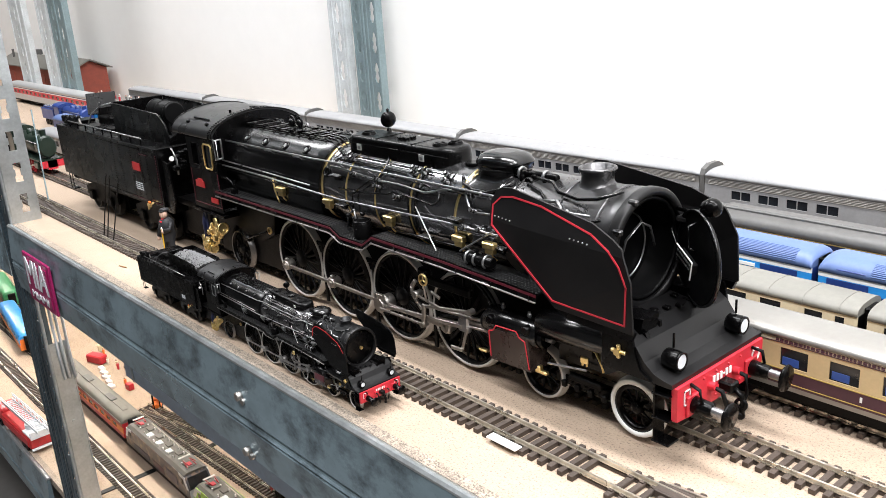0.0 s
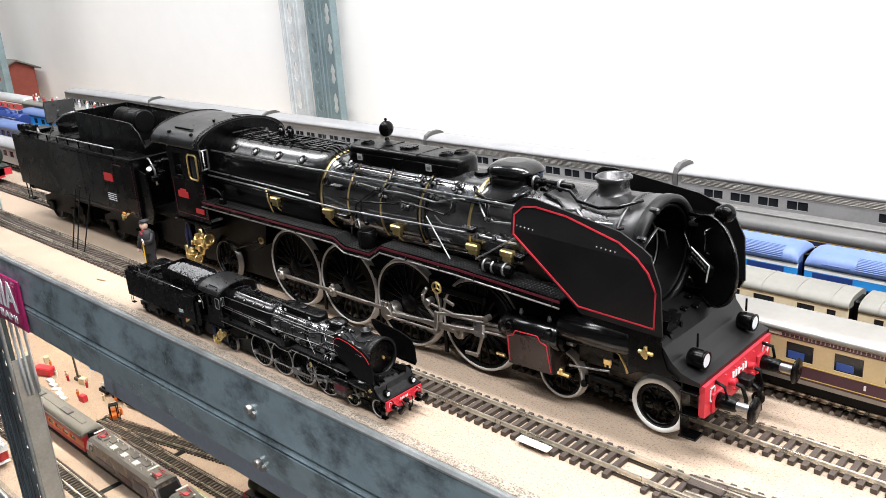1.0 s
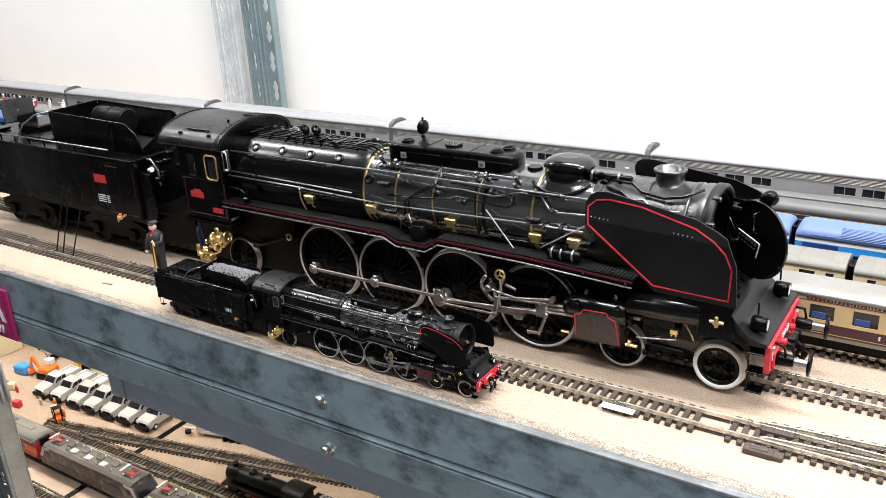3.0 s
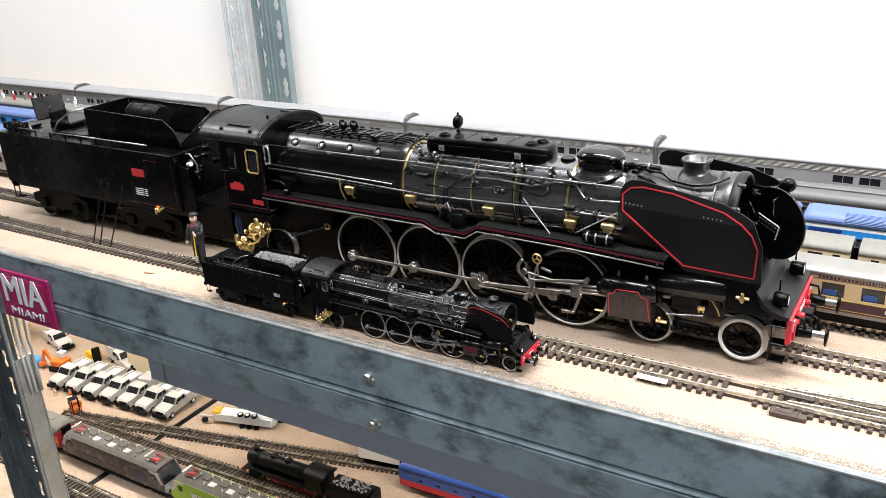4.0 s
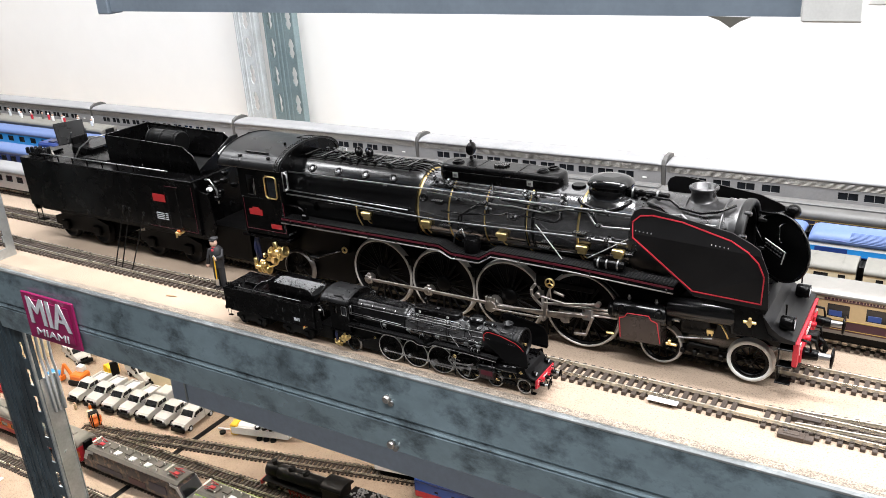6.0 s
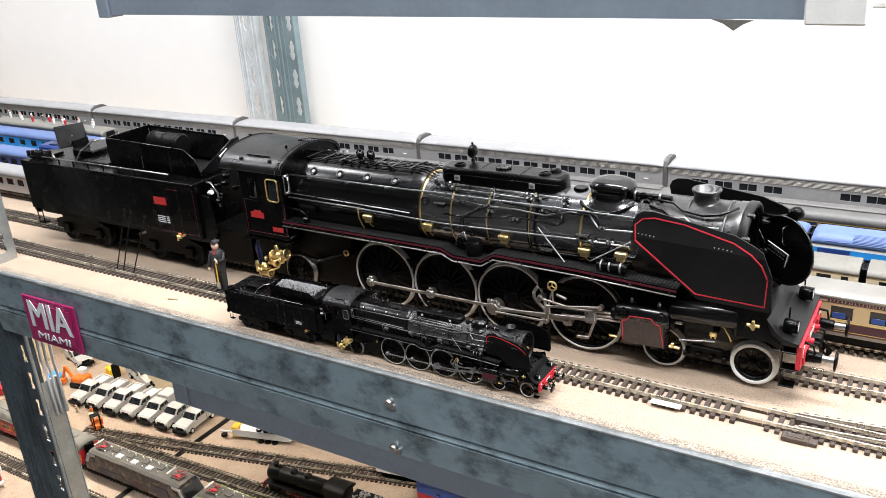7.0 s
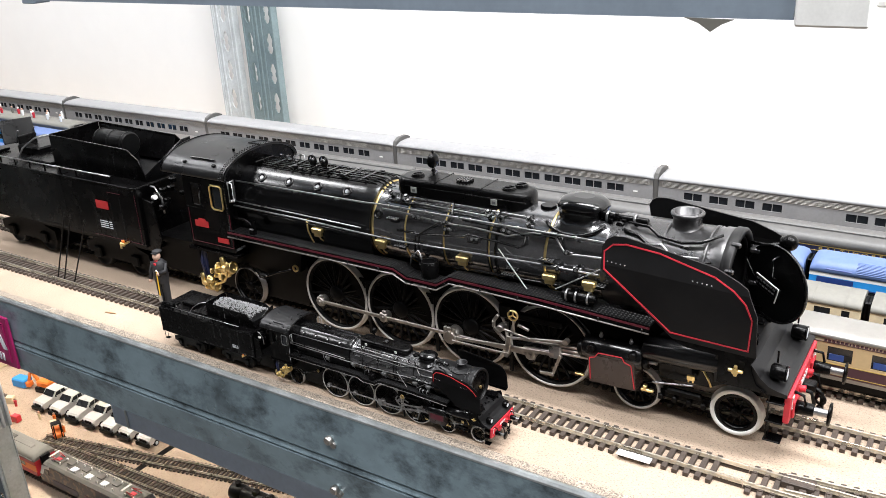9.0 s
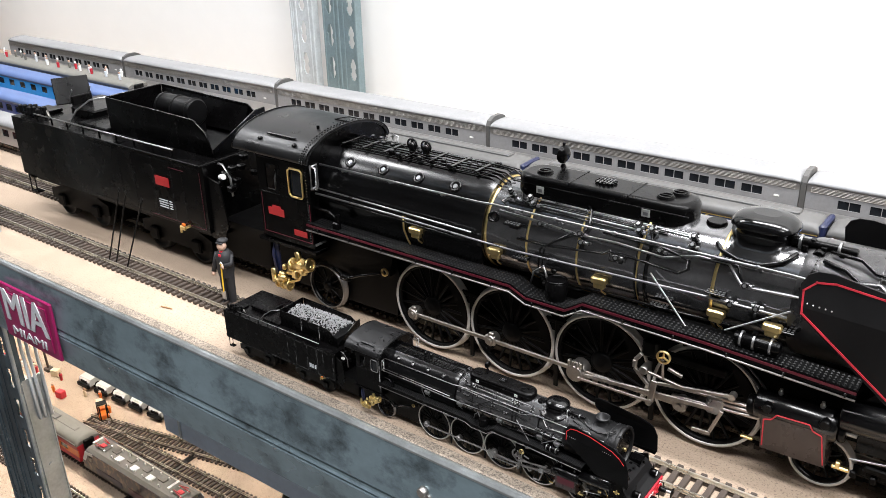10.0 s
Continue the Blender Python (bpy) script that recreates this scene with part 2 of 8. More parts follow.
    def prism(self, poly, axis, a, b, material, shear=0.0):
        """poly in the plane across axis (the two other axes in order), from a to b along it."""
        n = len(poly)

        def at(p, d):
            q = list(p)
            q.insert("xyz".index(axis), d)
            return tuple(q)
        vs = [at(p, a) for p in poly] + [at(p, b) for p in poly]
        fs = [tuple(range(n)), tuple(range(n, 2 * n))]
        fs += [(i, (i + 1) % n, n + (i + 1) % n, n + i) for i in range(n)]
        return self.add(vs, fs, material)

    def loft(self, loops, material, smooth=True, caps=True, close=True):
        n = len(loops[0])
        vs = [p for l in loops for p in l]
        fs = []
        for j in range(len(loops) - 1):
            for k in range(n if close else n - 1):
                k2 = (k + 1) % n
                fs.append((j * n + k, j * n + k2, (j + 1) * n + k2, (j + 1) * n + k))
        self.add(vs, fs, material, smooth)
        if caps:
            self.add(loops[0], [tuple(range(n))], material)
            self.add(loops[-1], [tuple(range(n))], material)
        return self

    def data(self, name):
        me = bpy.data.meshes.new(name)
        me.from_pydata(self.v, [], self.f)
        for m in self.mats:
            me.materials.append(m)
        me.polygons.foreach_set("material_index", self.m)
        me.polygons.foreach_set("use_smooth", self.s)
        bm = bmesh.new()
        bm.from_mesh(me)
        bmesh.ops.recalc_face_normals(bm, faces=bm.faces)
        bm.to_mesh(me)
        bm.free()
        return me


def part(name, mesh, parent, label=""):
    """One mesh object under a thing or under a part."""
    ob = new(name, mesh if isinstance(mesh, bpy.types.Mesh) else mesh.data(name))
    if parent:
        ob.parent = parent
    return tagged(ob, label) if label else ob


def thing(name, label, category, group="", at=(0, 0, 0), mesh=None, kind=""):
    """A top-level thing: an Empty at its base, or one mesh."""
    ob = new(name, mesh.data(name) if mesh else None)
    ob.location = at
    return tagged(ob, label, category, group, kind)


def setting(name, mesh, label=""):
    ob = new(name, mesh.data(name))
    return tagged(ob, label or name.replace("_", " "), "", "", "structure")


# ---------------------------------------------------------------- room and rack
WALL_Y = 0.60
setting("wall_north", Mesh().span(-4.6, 3.0, WALL_Y, WALL_Y + 0.12, -1.2, CEIL, WALLM), "plain white painted wall behind the rack")
# the other walls, floor and ceiling are unseen, added grey to darken reflections
setting("wall_south", Mesh().span(-4.6, 3.0, -3.12, -3.0, -1.2, CEIL, SHADE), "unseen grey wall, added to darken reflections")
setting("wall_west", Mesh().span(-4.72, -4.6, -3.0, WALL_Y, -1.2, CEIL, SHADE), "unseen grey wall, added to darken reflections")
setting("wall_east", Mesh().span(3.0, 3.12, -3.0, WALL_Y, -1.2, CEIL, SHADE), "unseen grey wall, added to darken reflections")
setting("floor", Mesh().span(-4.72, 3.12, -3.12, WALL_Y + 0.12, -1.3, -1.2, FLOORM), "unseen grey floor, added to darken reflections")
setting("ceiling", Mesh().span(-4.72, 3.12, -3.12, WALL_Y + 0.12, CEIL, CEIL + 0.1, CEILM), "unseen grey ceiling, added to darken reflections")

LOW = -0.405          # top of the lower shelf
POST_X = -0.66        # the pair of uprights between two bays


def shelf_board(z, label):
    m = Mesh()
    m.span(-3.6, 1.2, 0.012, 0.56, z - 0.012, z, SAND)
    m.span(-3.6, 1.2, 0.004, 0.0118, z - 0.012, z + 0.0006, LIP)
    return thing("shelf_board", label, "shelf board", mesh=m)


def beam(x0, x1, y, z, name, label):
    """Pressed steel rack beam with a rolled upper lip and a groove along its middle; top at z."""
    pts = [(0.002, -0.0006), (-0.0022, -0.0012), (-0.0058, -0.0395), (-0.0044, -0.0415), (-0.0050, -0.0440), (-0.0062, -0.0455), (-0.0050, -0.0478), (-0.0058, -0.0490),
           (-0.0024, -0.0775), (-0.001, -0.0790), (0.012, -0.0790), (0.012, -0.0770), (0.002, -0.0770)]
    m = Mesh().prism([(y + a, z + b) for a, b in pts], "x", x0, x1, GALV)
    ob = thing(name, label, "rack beam", "beams of the rack", mesh=m)
    # the lip takes paler steel than the beam to stand for its highlight
    lip = Mesh().prism([(y + a, z + b) for a, b in ((0.0035, -0.0004), (0.0035, 0.0008), (0.001, 0.0022), (-0.0012, 0.0022), (-0.0026, 0.0006), (-0.0026, -0.0010), (-0.0016, -0.0004))], "x", x0, x1, GALVL)
    part("top_lip", lip, ob, "upper lip, its highlight put into a pale colour")
    return ob


shelf_board(0.0, "sand-coloured speckled shelf board carrying the model trains")
shelf_board(LOW, "sand-coloured lower shelf board with tracks and small vehicles")
front = beam(-0.682, 1.2, 0.0, 0.0, "rack_beam", "blue-grey galvanised steel beam along the shelf front")
beam(-3.6, -0.795, 0.0, 0.0, "rack_beam", "blue-grey galvanised steel beam of the next bay")
beam(-0.682, 1.2, 0.0, LOW, "rack_beam", "blue-grey galvanised steel beam of the lower shelf")
beam(-3.6, -0.795, 0.0, LOW, "rack_beam", "blue-grey galvanised steel beam of the lower next bay")
# bolts of the near beam
for bz in (-0.024, -0.0695):
    part("bolt", Mesh().cyl((-0.111, -0.0030, bz), (-0.111, -0.0085, bz), 0.0036, STEEL, n=8, bev=0.0008).cyl((-0.1075, -0.003, bz - 0.0035), (-0.1075, -0.0062, bz - 0.0035), 0.0028, STEEL, n=8), front, "bright steel bolt head")
# strip under the shelf, behind the beam
strip = thing("under_shelf_strip", "pale blue-grey metal strip fixed under the shelf", "metal strip")
part("web", Mesh().span(-0.416, 1.2, 0.016, 0.018, -0.1175, -0.0125, GALVG), strip)
part("lower_flange", Mesh().span(-0.416, 1.2, 0.0181, 0.036, -0.1175, -0.1157, GALVG), strip)
part("joint_cover", Mesh().span(-0.3945, -0.3925, 0.0145, 0.0159, -0.1165, -0.02, GALVL), strip, "bright joint cover")
# upper beam
up = Mesh()
up.prism([(0.014 + a, 0.388 + b) for a, b in ((-0.002, 0), (-0.002, -0.048), (0.001, -0.05), (-0.002, -0.052), (-0.002, -0.098), (0.012, -0.0995), (0.012, -0.097), (0.001, -0.096), (0.001, 0))], "x", -0.385, 0.186, GALVT)
upper = thing("rack_beam", "blue-grey steel beam of the shelf above", "rack beam", "beams of the rack", mesh=up)
# strongly lit bracket: the glare is put into a white colour
part("end_bracket", Mesh().span(0.187, 0.218, 0.008, 0.02, 0.2875, 0.388, WHITE, 0.001).span(0.218, 0.26, 0.02, 0.03, 0.295, 0.299, WHITE, 0.001), upper, "end bracket, its strong light put into a white colour")
part("end_bracket", Mesh().span(-0.401, -0.386, 0.0095, 0.026, 0.2875, 0.388, GALVT, 0.001), upper)
part("torn_label", Mesh().prism([(0.137, 0.2905), (0.161, 0.2900), (0.155, 0.2875), (0.150, 0.2840), (0.144, 0.2880)], "y", 0.0085, 0.0093, ROOFG), upper, "torn brown paper label")


def slots(m, face_x, face_y, w, along, z0, z1, hx, material):
    """A flat flange with a column of slots: strips beside the column and bridges between the slots. along: 'x' or 'y'."""
    th, pitch, sh = 0.0018, 0.038, 0.023

    def bar(a, b, za, zb):
        if along == "x":
            m.span(face_x + a, face_x + b, face_y, face_y + th, za, zb, material)
        else:
            m.span(face_x - th, face_x, face_y + a, face_y + b, za, zb, material)
    bar(0, hx - 0.0045, z0, z1)
    bar(hx + 0.0045, w, z0, z1)
    z = z0
    while z < z1:
        bar(hx - 0.0045, hx + 0.0045, z, min(z + pitch - sh, z1))
        # waist of the slot, narrower than its ends
        zz = z + pitch - sh / 2
        if zz < z1 - 0.01:
            bar(hx - 0.0045, hx - 0.0031, zz - 0.004, zz + 0.004)
            bar(hx + 0.0031, hx + 0.0045, zz - 0.004, zz + 0.004)
        z += pitch


def upright(x, y, wx, wy, z0, z1, name, label, dark, pale, mirror=False, plain=False):
    """Slotted angle: a flange facing the room and a flange going back; the corner has a rolled bead."""
    ob = thing(name, label, "rack upright", "uprights of the rack")
    a = Mesh()
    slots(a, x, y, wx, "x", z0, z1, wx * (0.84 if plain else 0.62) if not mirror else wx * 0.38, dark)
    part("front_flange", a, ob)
    # side flange and bead: paler copy of the steel, sheen put into colour
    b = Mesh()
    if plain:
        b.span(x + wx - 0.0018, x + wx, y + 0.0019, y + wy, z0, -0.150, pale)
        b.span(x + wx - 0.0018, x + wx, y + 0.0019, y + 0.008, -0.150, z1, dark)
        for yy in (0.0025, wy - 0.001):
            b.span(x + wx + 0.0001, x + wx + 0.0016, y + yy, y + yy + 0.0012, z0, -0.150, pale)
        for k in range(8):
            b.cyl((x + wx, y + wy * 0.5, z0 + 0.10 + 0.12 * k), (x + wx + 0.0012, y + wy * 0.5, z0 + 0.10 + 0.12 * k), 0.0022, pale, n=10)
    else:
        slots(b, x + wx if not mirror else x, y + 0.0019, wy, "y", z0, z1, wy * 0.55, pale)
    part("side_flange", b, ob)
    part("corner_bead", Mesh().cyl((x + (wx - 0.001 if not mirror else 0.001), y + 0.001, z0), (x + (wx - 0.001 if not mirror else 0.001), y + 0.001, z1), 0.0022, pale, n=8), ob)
    for k in range(6 if plain else 3):
        gx = x + wx * ((0.08 + 0.11 * k + 0.03 * (k % 2)) if plain else (0.2 + 0.1 * k))
        part("rolled_rib", Mesh().cyl((gx, y + 0.0003, z0), (gx, y + 0.0003, z1), 0.0011, dark, n=6), ob)
    return ob


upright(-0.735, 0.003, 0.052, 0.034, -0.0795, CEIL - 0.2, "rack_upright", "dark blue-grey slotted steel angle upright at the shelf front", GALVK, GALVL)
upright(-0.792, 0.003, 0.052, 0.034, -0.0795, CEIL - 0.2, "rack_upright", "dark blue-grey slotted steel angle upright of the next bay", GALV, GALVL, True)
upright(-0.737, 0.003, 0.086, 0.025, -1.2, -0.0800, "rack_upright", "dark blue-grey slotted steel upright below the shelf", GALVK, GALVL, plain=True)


def wall_post(x, wx, columns, ribs, material, label, y=0.560, deep=0.012):
    """Slotted upright by the wall: a pressed face with rolled ribs, pierced by columns of waisted slots with tapered ends."""
    ob = thing("rack_upright", label, "rack upright", "uprights of the rack")
    z0, z1, pitch, sh, hw = -1.2 if y > 0.5 else 0.0, CEIL - 0.2, 0.0455, 0.031, 0.0056
    m = Mesh()
    th = 0.0018
    edges = [0.0] + [v for c in columns for v in (c - hw, c + hw)] + [wx]
    for a, b in zip(edges[::2], edges[1::2]):
        m.span(x + a, x + b, y, y + th, z0, z1, material)
    for c in columns:
        z = z0 + 0.0085
        m.span(x + c - hw, x + c + hw, y, y + th, z0, z, material)
        while z < z1:
            m.span(x + c - hw, x + c + hw, y, y + th, z, min(z + pitch - sh, z1), material)
            za, zb = z + pitch - sh, z + pitch
            if zb < z1:
                for s in (-1, 1):
                    e, q = x + c + s * hw, x + c + s * hw * 0.38
                    for zs, zt in ((za, za + 0.007), (zb, zb - 0.009)):
                        m.prism([(e, zs), (q, zs), (e, zt)], "y", y, y + th, material)
                    m.prism([(e, za + 0.010), (x + c + s * hw * 0.74, za + 0.0125), (x + c + s * hw * 0.74, za + 0.0165), (e, za + 0.019)], "y", y, y + th, material)
            z += pitch
    part("front_flange", m, ob)
    part("side_flange", Mesh().span(x, x + th, y + 0.0019, y + deep, z0, z1, material), ob)
    part("side_flange", Mesh().span(x + wx - th, x + wx, y + 0.0019, y + deep, z0, z1, material), ob)
    for c, r in ribs:
        part("rolled_rib", Mesh().cyl((x + c, y + 0.0004, z0), (x + c, y + 0.0004, z1), r, material, n=8), ob)
    return ob


wall_post(-0.7205, 0.062, (0.0118, 0.0515), ((0.001, 0.0016), (0.021, 0.0016), (0.0285, 0.0022), (0.038, 0.0016), (0.0605, 0.0018)), GALVB, "teal-grey slotted steel angle upright against the wall")
wall_post(-0.7850, 0.044, (0.0235,), ((0.001, 0.0018), (0.0050, 0.0012), (0.0110, 0.0018), (0.0360, 0.0014), (0.043, 0.0016)), GALVP, "pale slotted steel angle upright against the wall")
wall_post(-1.830, 0.070, (0.035,), ((0.001, 0.002), (0.012, 0.002), (0.069, 0.002)), GALVP, "pale slotted steel upright at the far end", 0.427, 0.014)
wall_post(-1.740, 0.095, (0.024, 0.068), ((0.001, 0.002), (0.046, 0.003), (0.094, 0.002)), GALVB, "blue-grey slotted steel upright at the far end", 0.427, 0.014)
wall_post(-2.050, 0.105, (0.042,), ((0.001, 0.002), (0.070, 0.003), (0.104, 0.002)), GALVP, "pale slotted steel upright at the far end", 0.427, 0.014)

# sign on the beam
sign = thing("sign", "magenta-bordered pale grey enamel sign on the shelf beam", "sign", at=(-0.5665, -0.0075, -0.0435))
part("plate", Mesh().box((0, -0.0005, 0), (0.091, 0.003, 0.058), MAGENTA, 0.0008), sign)
part("panel", Mesh().span(-0.038, 0.038, -0.0032, -0.0019, -0.0225, 0.022, MAGENTA), sign)


def lettering(body, name, parent, size, loc, rot, material, depth=0.0003, sx=1.0, align="CENTER", bold=0.0):
    cu = bpy.data.curves.new(name, "FONT")
    cu.body, cu.size, cu.extrude, cu.align_x, cu.align_y, cu.offset = body, size, depth, align, "CENTER", bold
    tmp = bpy.data.objects.new(name, cu)
    scene.collection.objects.link(tmp)
    dg = bpy.context.evaluated_depsgraph_get()
    me = bpy.data.meshes.new_from_object(tmp.evaluated_get(dg))
    bpy.data.objects.remove(tmp)
    me.materials.clear()
    me.materials.append(material)
    ob = new(name, me)
    ob.parent = parent
    ob.matrix_basis = pose(*loc, *rot) @ Matrix.Diagonal((sx, 1, 1, 1))
    return ob


for k in (-1, 0, 1):
    lettering("MIA", "lettering", sign, 0.0480, (0.0011 * k, -0.0036 - 0.00005 * k, 0.0068), (90, 0, 0), SIGNG, 0.0004, 0.90)
lettering("MIAMI", "lettering", sign, 0.0125, (0, -0.0036, -0.0180), (90, 0, 0), SIGNG, 0.0004, 1.75)

# ---------------------------------------------------------------- tracks
GAUGE = 0.0165


def track_mesh(length, label, at, angle=0.0, pitch=0.0072, tie_from=0.0, group="model tracks", gaps=()):
    ob = thing("model_track", label, "model track", group)
    ob.matrix_basis = pose(*at, 0, 0, angle)
    for s in (-1, 1):
        y = s * GAUGE / 2
        m = Mesh()
        m.span(0, length, y - 0.0011, y + 0.0011, 0.0030, 0.0036, RAILM)
        m.span(0, length, y - 0.0004, y + 0.0004, 0.0036, 0.0050, RAILM)
        m.span(0, length, y - 0.0006, y + 0.0006, 0.0050, 0.0057, RAILM, 0.0002)
        part("rail", m, ob)
    web = Mesh()
    for s in (-1, 1):
        web.span(0, length, s * GAUGE / 2 - 0.0008, s * GAUGE / 2 + 0.0008, 0.0002, 0.0016, TIE)
    part("web", web, ob)
    tm = Mesh()
    tm.box((0, 0, 0.0016), (0.0034, 0.0290, 0.0028), TIE, 0.0004)
    for s in (-1, 1):
        for d in (-1, 1):
            tm.box((0, s * GAUGE / 2 + d * 0.0021, 0.0033), (0.0026, 0.0018, 0.0010), TIE)
    tie = tm.data("sleeper")
    n, k = int((length - tie_from) / pitch), 0
    rest = Mesh()
    for i in range(n):
        x = tie_from + (i + 0.5) * pitch
        if any(a < x < b for a, b in gaps):
            continue
        if k < 130:
            part("sleeper", tie, ob).location = (x, 0, 0)
            k += 1
        else:
            rest.box((x, 0, 0.0016), (0.0034, 0.0290, 0.0028), TIE)
    if rest.v:
        tagged(part("sleeper_rest", rest, ob), kind="stuff")
    return ob


TRACKS = ((0.0615, 1.2, -0.75), (0.1335, 1.2, -0.95), (0.200, 1.0, -1.5), (0.273, 0.9, -1.3), (0.318, 0.9, -1.3), (0.390, 0.9, -1.3), (0.464, 0.9, -1.5))
track_mesh(1.276, "brown-sleepered model track along the front of the board", (-1.10, 0.0615, 0), gaps=((1.262, 1.277),))
track_mesh(1.0, "brown-sleepered model turnout track at the front", (0.1765, 0.0615, 0))
track_mesh(0.8, "brown-sleepered model turnout branch at the front", (0.1990, 0.0645, 0.0003), 5.5)
track_mesh(1.75, "brown-sleepered model track under the large locomotive", (-1.30, 0.1335, 0))
for y, x1, x0 in TRACKS[2:]:
    track_mesh(x1 - x0, "brown-sleepered model track under the coaches", (x0, y, 0))

# ---------------------------------------------------------------- coaches


def wall_with_windows(m, x0, x1, z0, z1, y, th, wins, wz0, wz1, material, out):
    """Side wall at y with openings: wins = (xa, xb) rows. out: -1 when the outside is towards -y."""
    yi = y - out * th
    ya, yb = min(y, yi), max(y, yi)
    m.span(x0, x1, ya, yb, z0, wz0, material)
    m.span(x0, x1, ya, yb, wz1, z1, material)
    x = x0
    for a, b in wins:
        if a > x:
            m.span(x, a, ya, yb, wz0, wz1, material)
        x = b
    m.span(x, x1, ya, yb, wz0, wz1, material)


def roof_loop(x, y, hw, z, rise, n=14, drop=0.0, flat=0.0):
    pts = []
    for i in range(n + 1):
        a = math.pi * i / n
        c, s = math.cos(a), math.sin(a)
        pts.append((x, y - hw * (abs(c) ** (1 - flat)) * (1 if c > 0 else -1), z + rise * (s ** (1 - flat))))
    return pts


def coach(name, label, cat, x0, x1, y, hw, floor, eave, rise, bands, wins, wz, roof_m, end_m, group, frame_m=None, roof_over=0.0008, ribs=0, under=UNDER, bogies=True, round_end=True):
    """bands: (z0, z1, material) up the side; wins in coach coordinates; the window band lies inside one band."""
    ob = thing(name, label, cat, group, at=(x0, y, 0))
    L = x1 - x0
    body = Mesh()
    for z0, z1, bm_ in bands:
        if z0 <= wz[0] and wz[1] <= z1:
            for s in (-1, 1):
                wall_with_windows(body, 0, L, z0, z1, s * hw, 0.0012, wins, wz[0], wz[1], bm_, s)
        else:
            for s in (-1, 1):
                body.span(0, L, s * hw, s * (hw - 0.0012), z0, z1, bm_)
    for xe in (0, L - 0.0012):
        body.span(xe, xe + 0.0012, -hw + 0.0013, hw - 0.0013, floor, eave, end_m)
    body.span(0.001, L - 0.001, -hw + 0.0013, hw - 0.0013, floor, floor + 0.001, under)
    part("body", body, ob)
    pane = {}
    for a, b in wins:
        key = round(b - a, 4)
        if key not in pane:
            pm = Mesh().span(0, key, -hw + 0.0009, -hw + 0.0012, wz[0], wz[1], GLASS)
            if frame_m:
                t = 0.0005
                for q in ((0, t, wz[0], wz[1]), (key - t, key, wz[0], wz[1]), (t, key - t, wz[0], wz[0] + t), (t, key - t, wz[1] - t, wz[1]), (key / 2 - t / 2, key / 2 + t / 2, wz[0] + t, wz[1] - t)):
                    pm.span(q[0], q[1], -hw - 0.0001, -hw + 0.0008, q[2], q[3], frame_m)
            pane[key] = pm.data("window")
        part("window", pane[key], ob).location = (a, 0, 0)
    r = Mesh()
    loops, e = [], 0.006
    stations = [(0.0, 0.72, 0.55), (0.0015, 0.93, 0.85), (e, 1, 1), (L - e, 1, 1), (L - 0.0015, 0.93, 0.85), (L, 0.72, 0.55)] if round_end else [(0, 1, 1), (L, 1, 1)]
    for xs, kw, kr in stations:
        loops.append(roof_loop(xs, 0, (hw + roof_over), eave, rise * kr, flat=0.25))
    r.loft(loops, roof_m)
    for k in range(ribs):
        xr = L * (k + 0.5) / ribs
        r.loft([roof_loop(xr - 0.0004, 0, hw + roof_over + 0.0003, eave, rise + 0.0003, flat=0.25), roof_loop(xr + 0.0004, 0, hw + roof_over + 0.0003, eave, rise + 0.0003, flat=0.25)], roof_m)
    part("roof", r, ob)
    if bogies:
        for bx in (0.035, L - 0.035):
            b = Mesh()
            b.span(bx - 0.022, bx + 0.022, -0.0125, -0.0105, 0.006, 0.0115, under, 0.001)
            b.span(bx - 0.022, bx + 0.022, 0.0105, 0.0125, 0.006, 0.0115, under, 0.001)
            for wx in (-0.0145, 0.0145):
                b.cyl((bx + wx, -0.0102, 0.0108), (bx + wx, 0.0102, 0.0108), 0.0052, under, n=12)
            part("bogie", b, ob)
        part("underframe", Mesh().span(L * 0.3, L * 0.7, -hw * 0.7, hw * 0.7, 0.007, floor, under, 0.001), ob)
    for xe, s in ((0, -1), (L, 1)):
        part("gangway", Mesh().span(xe, xe + s * 0.0045, -0.0075, 0.0075, floor, eave + rise * 0.55, BLACKM, 0.001), ob)
    return ob


def even(a, b, n, w):
    p = (b - a) / n
    return [(a + p * (i + 0.5) - w / 2, a + p * (i + 0.5) + w / 2) for i in range(n)]


# silver streamlined coaches against the wall
EY, EL = 0.464, 0.338
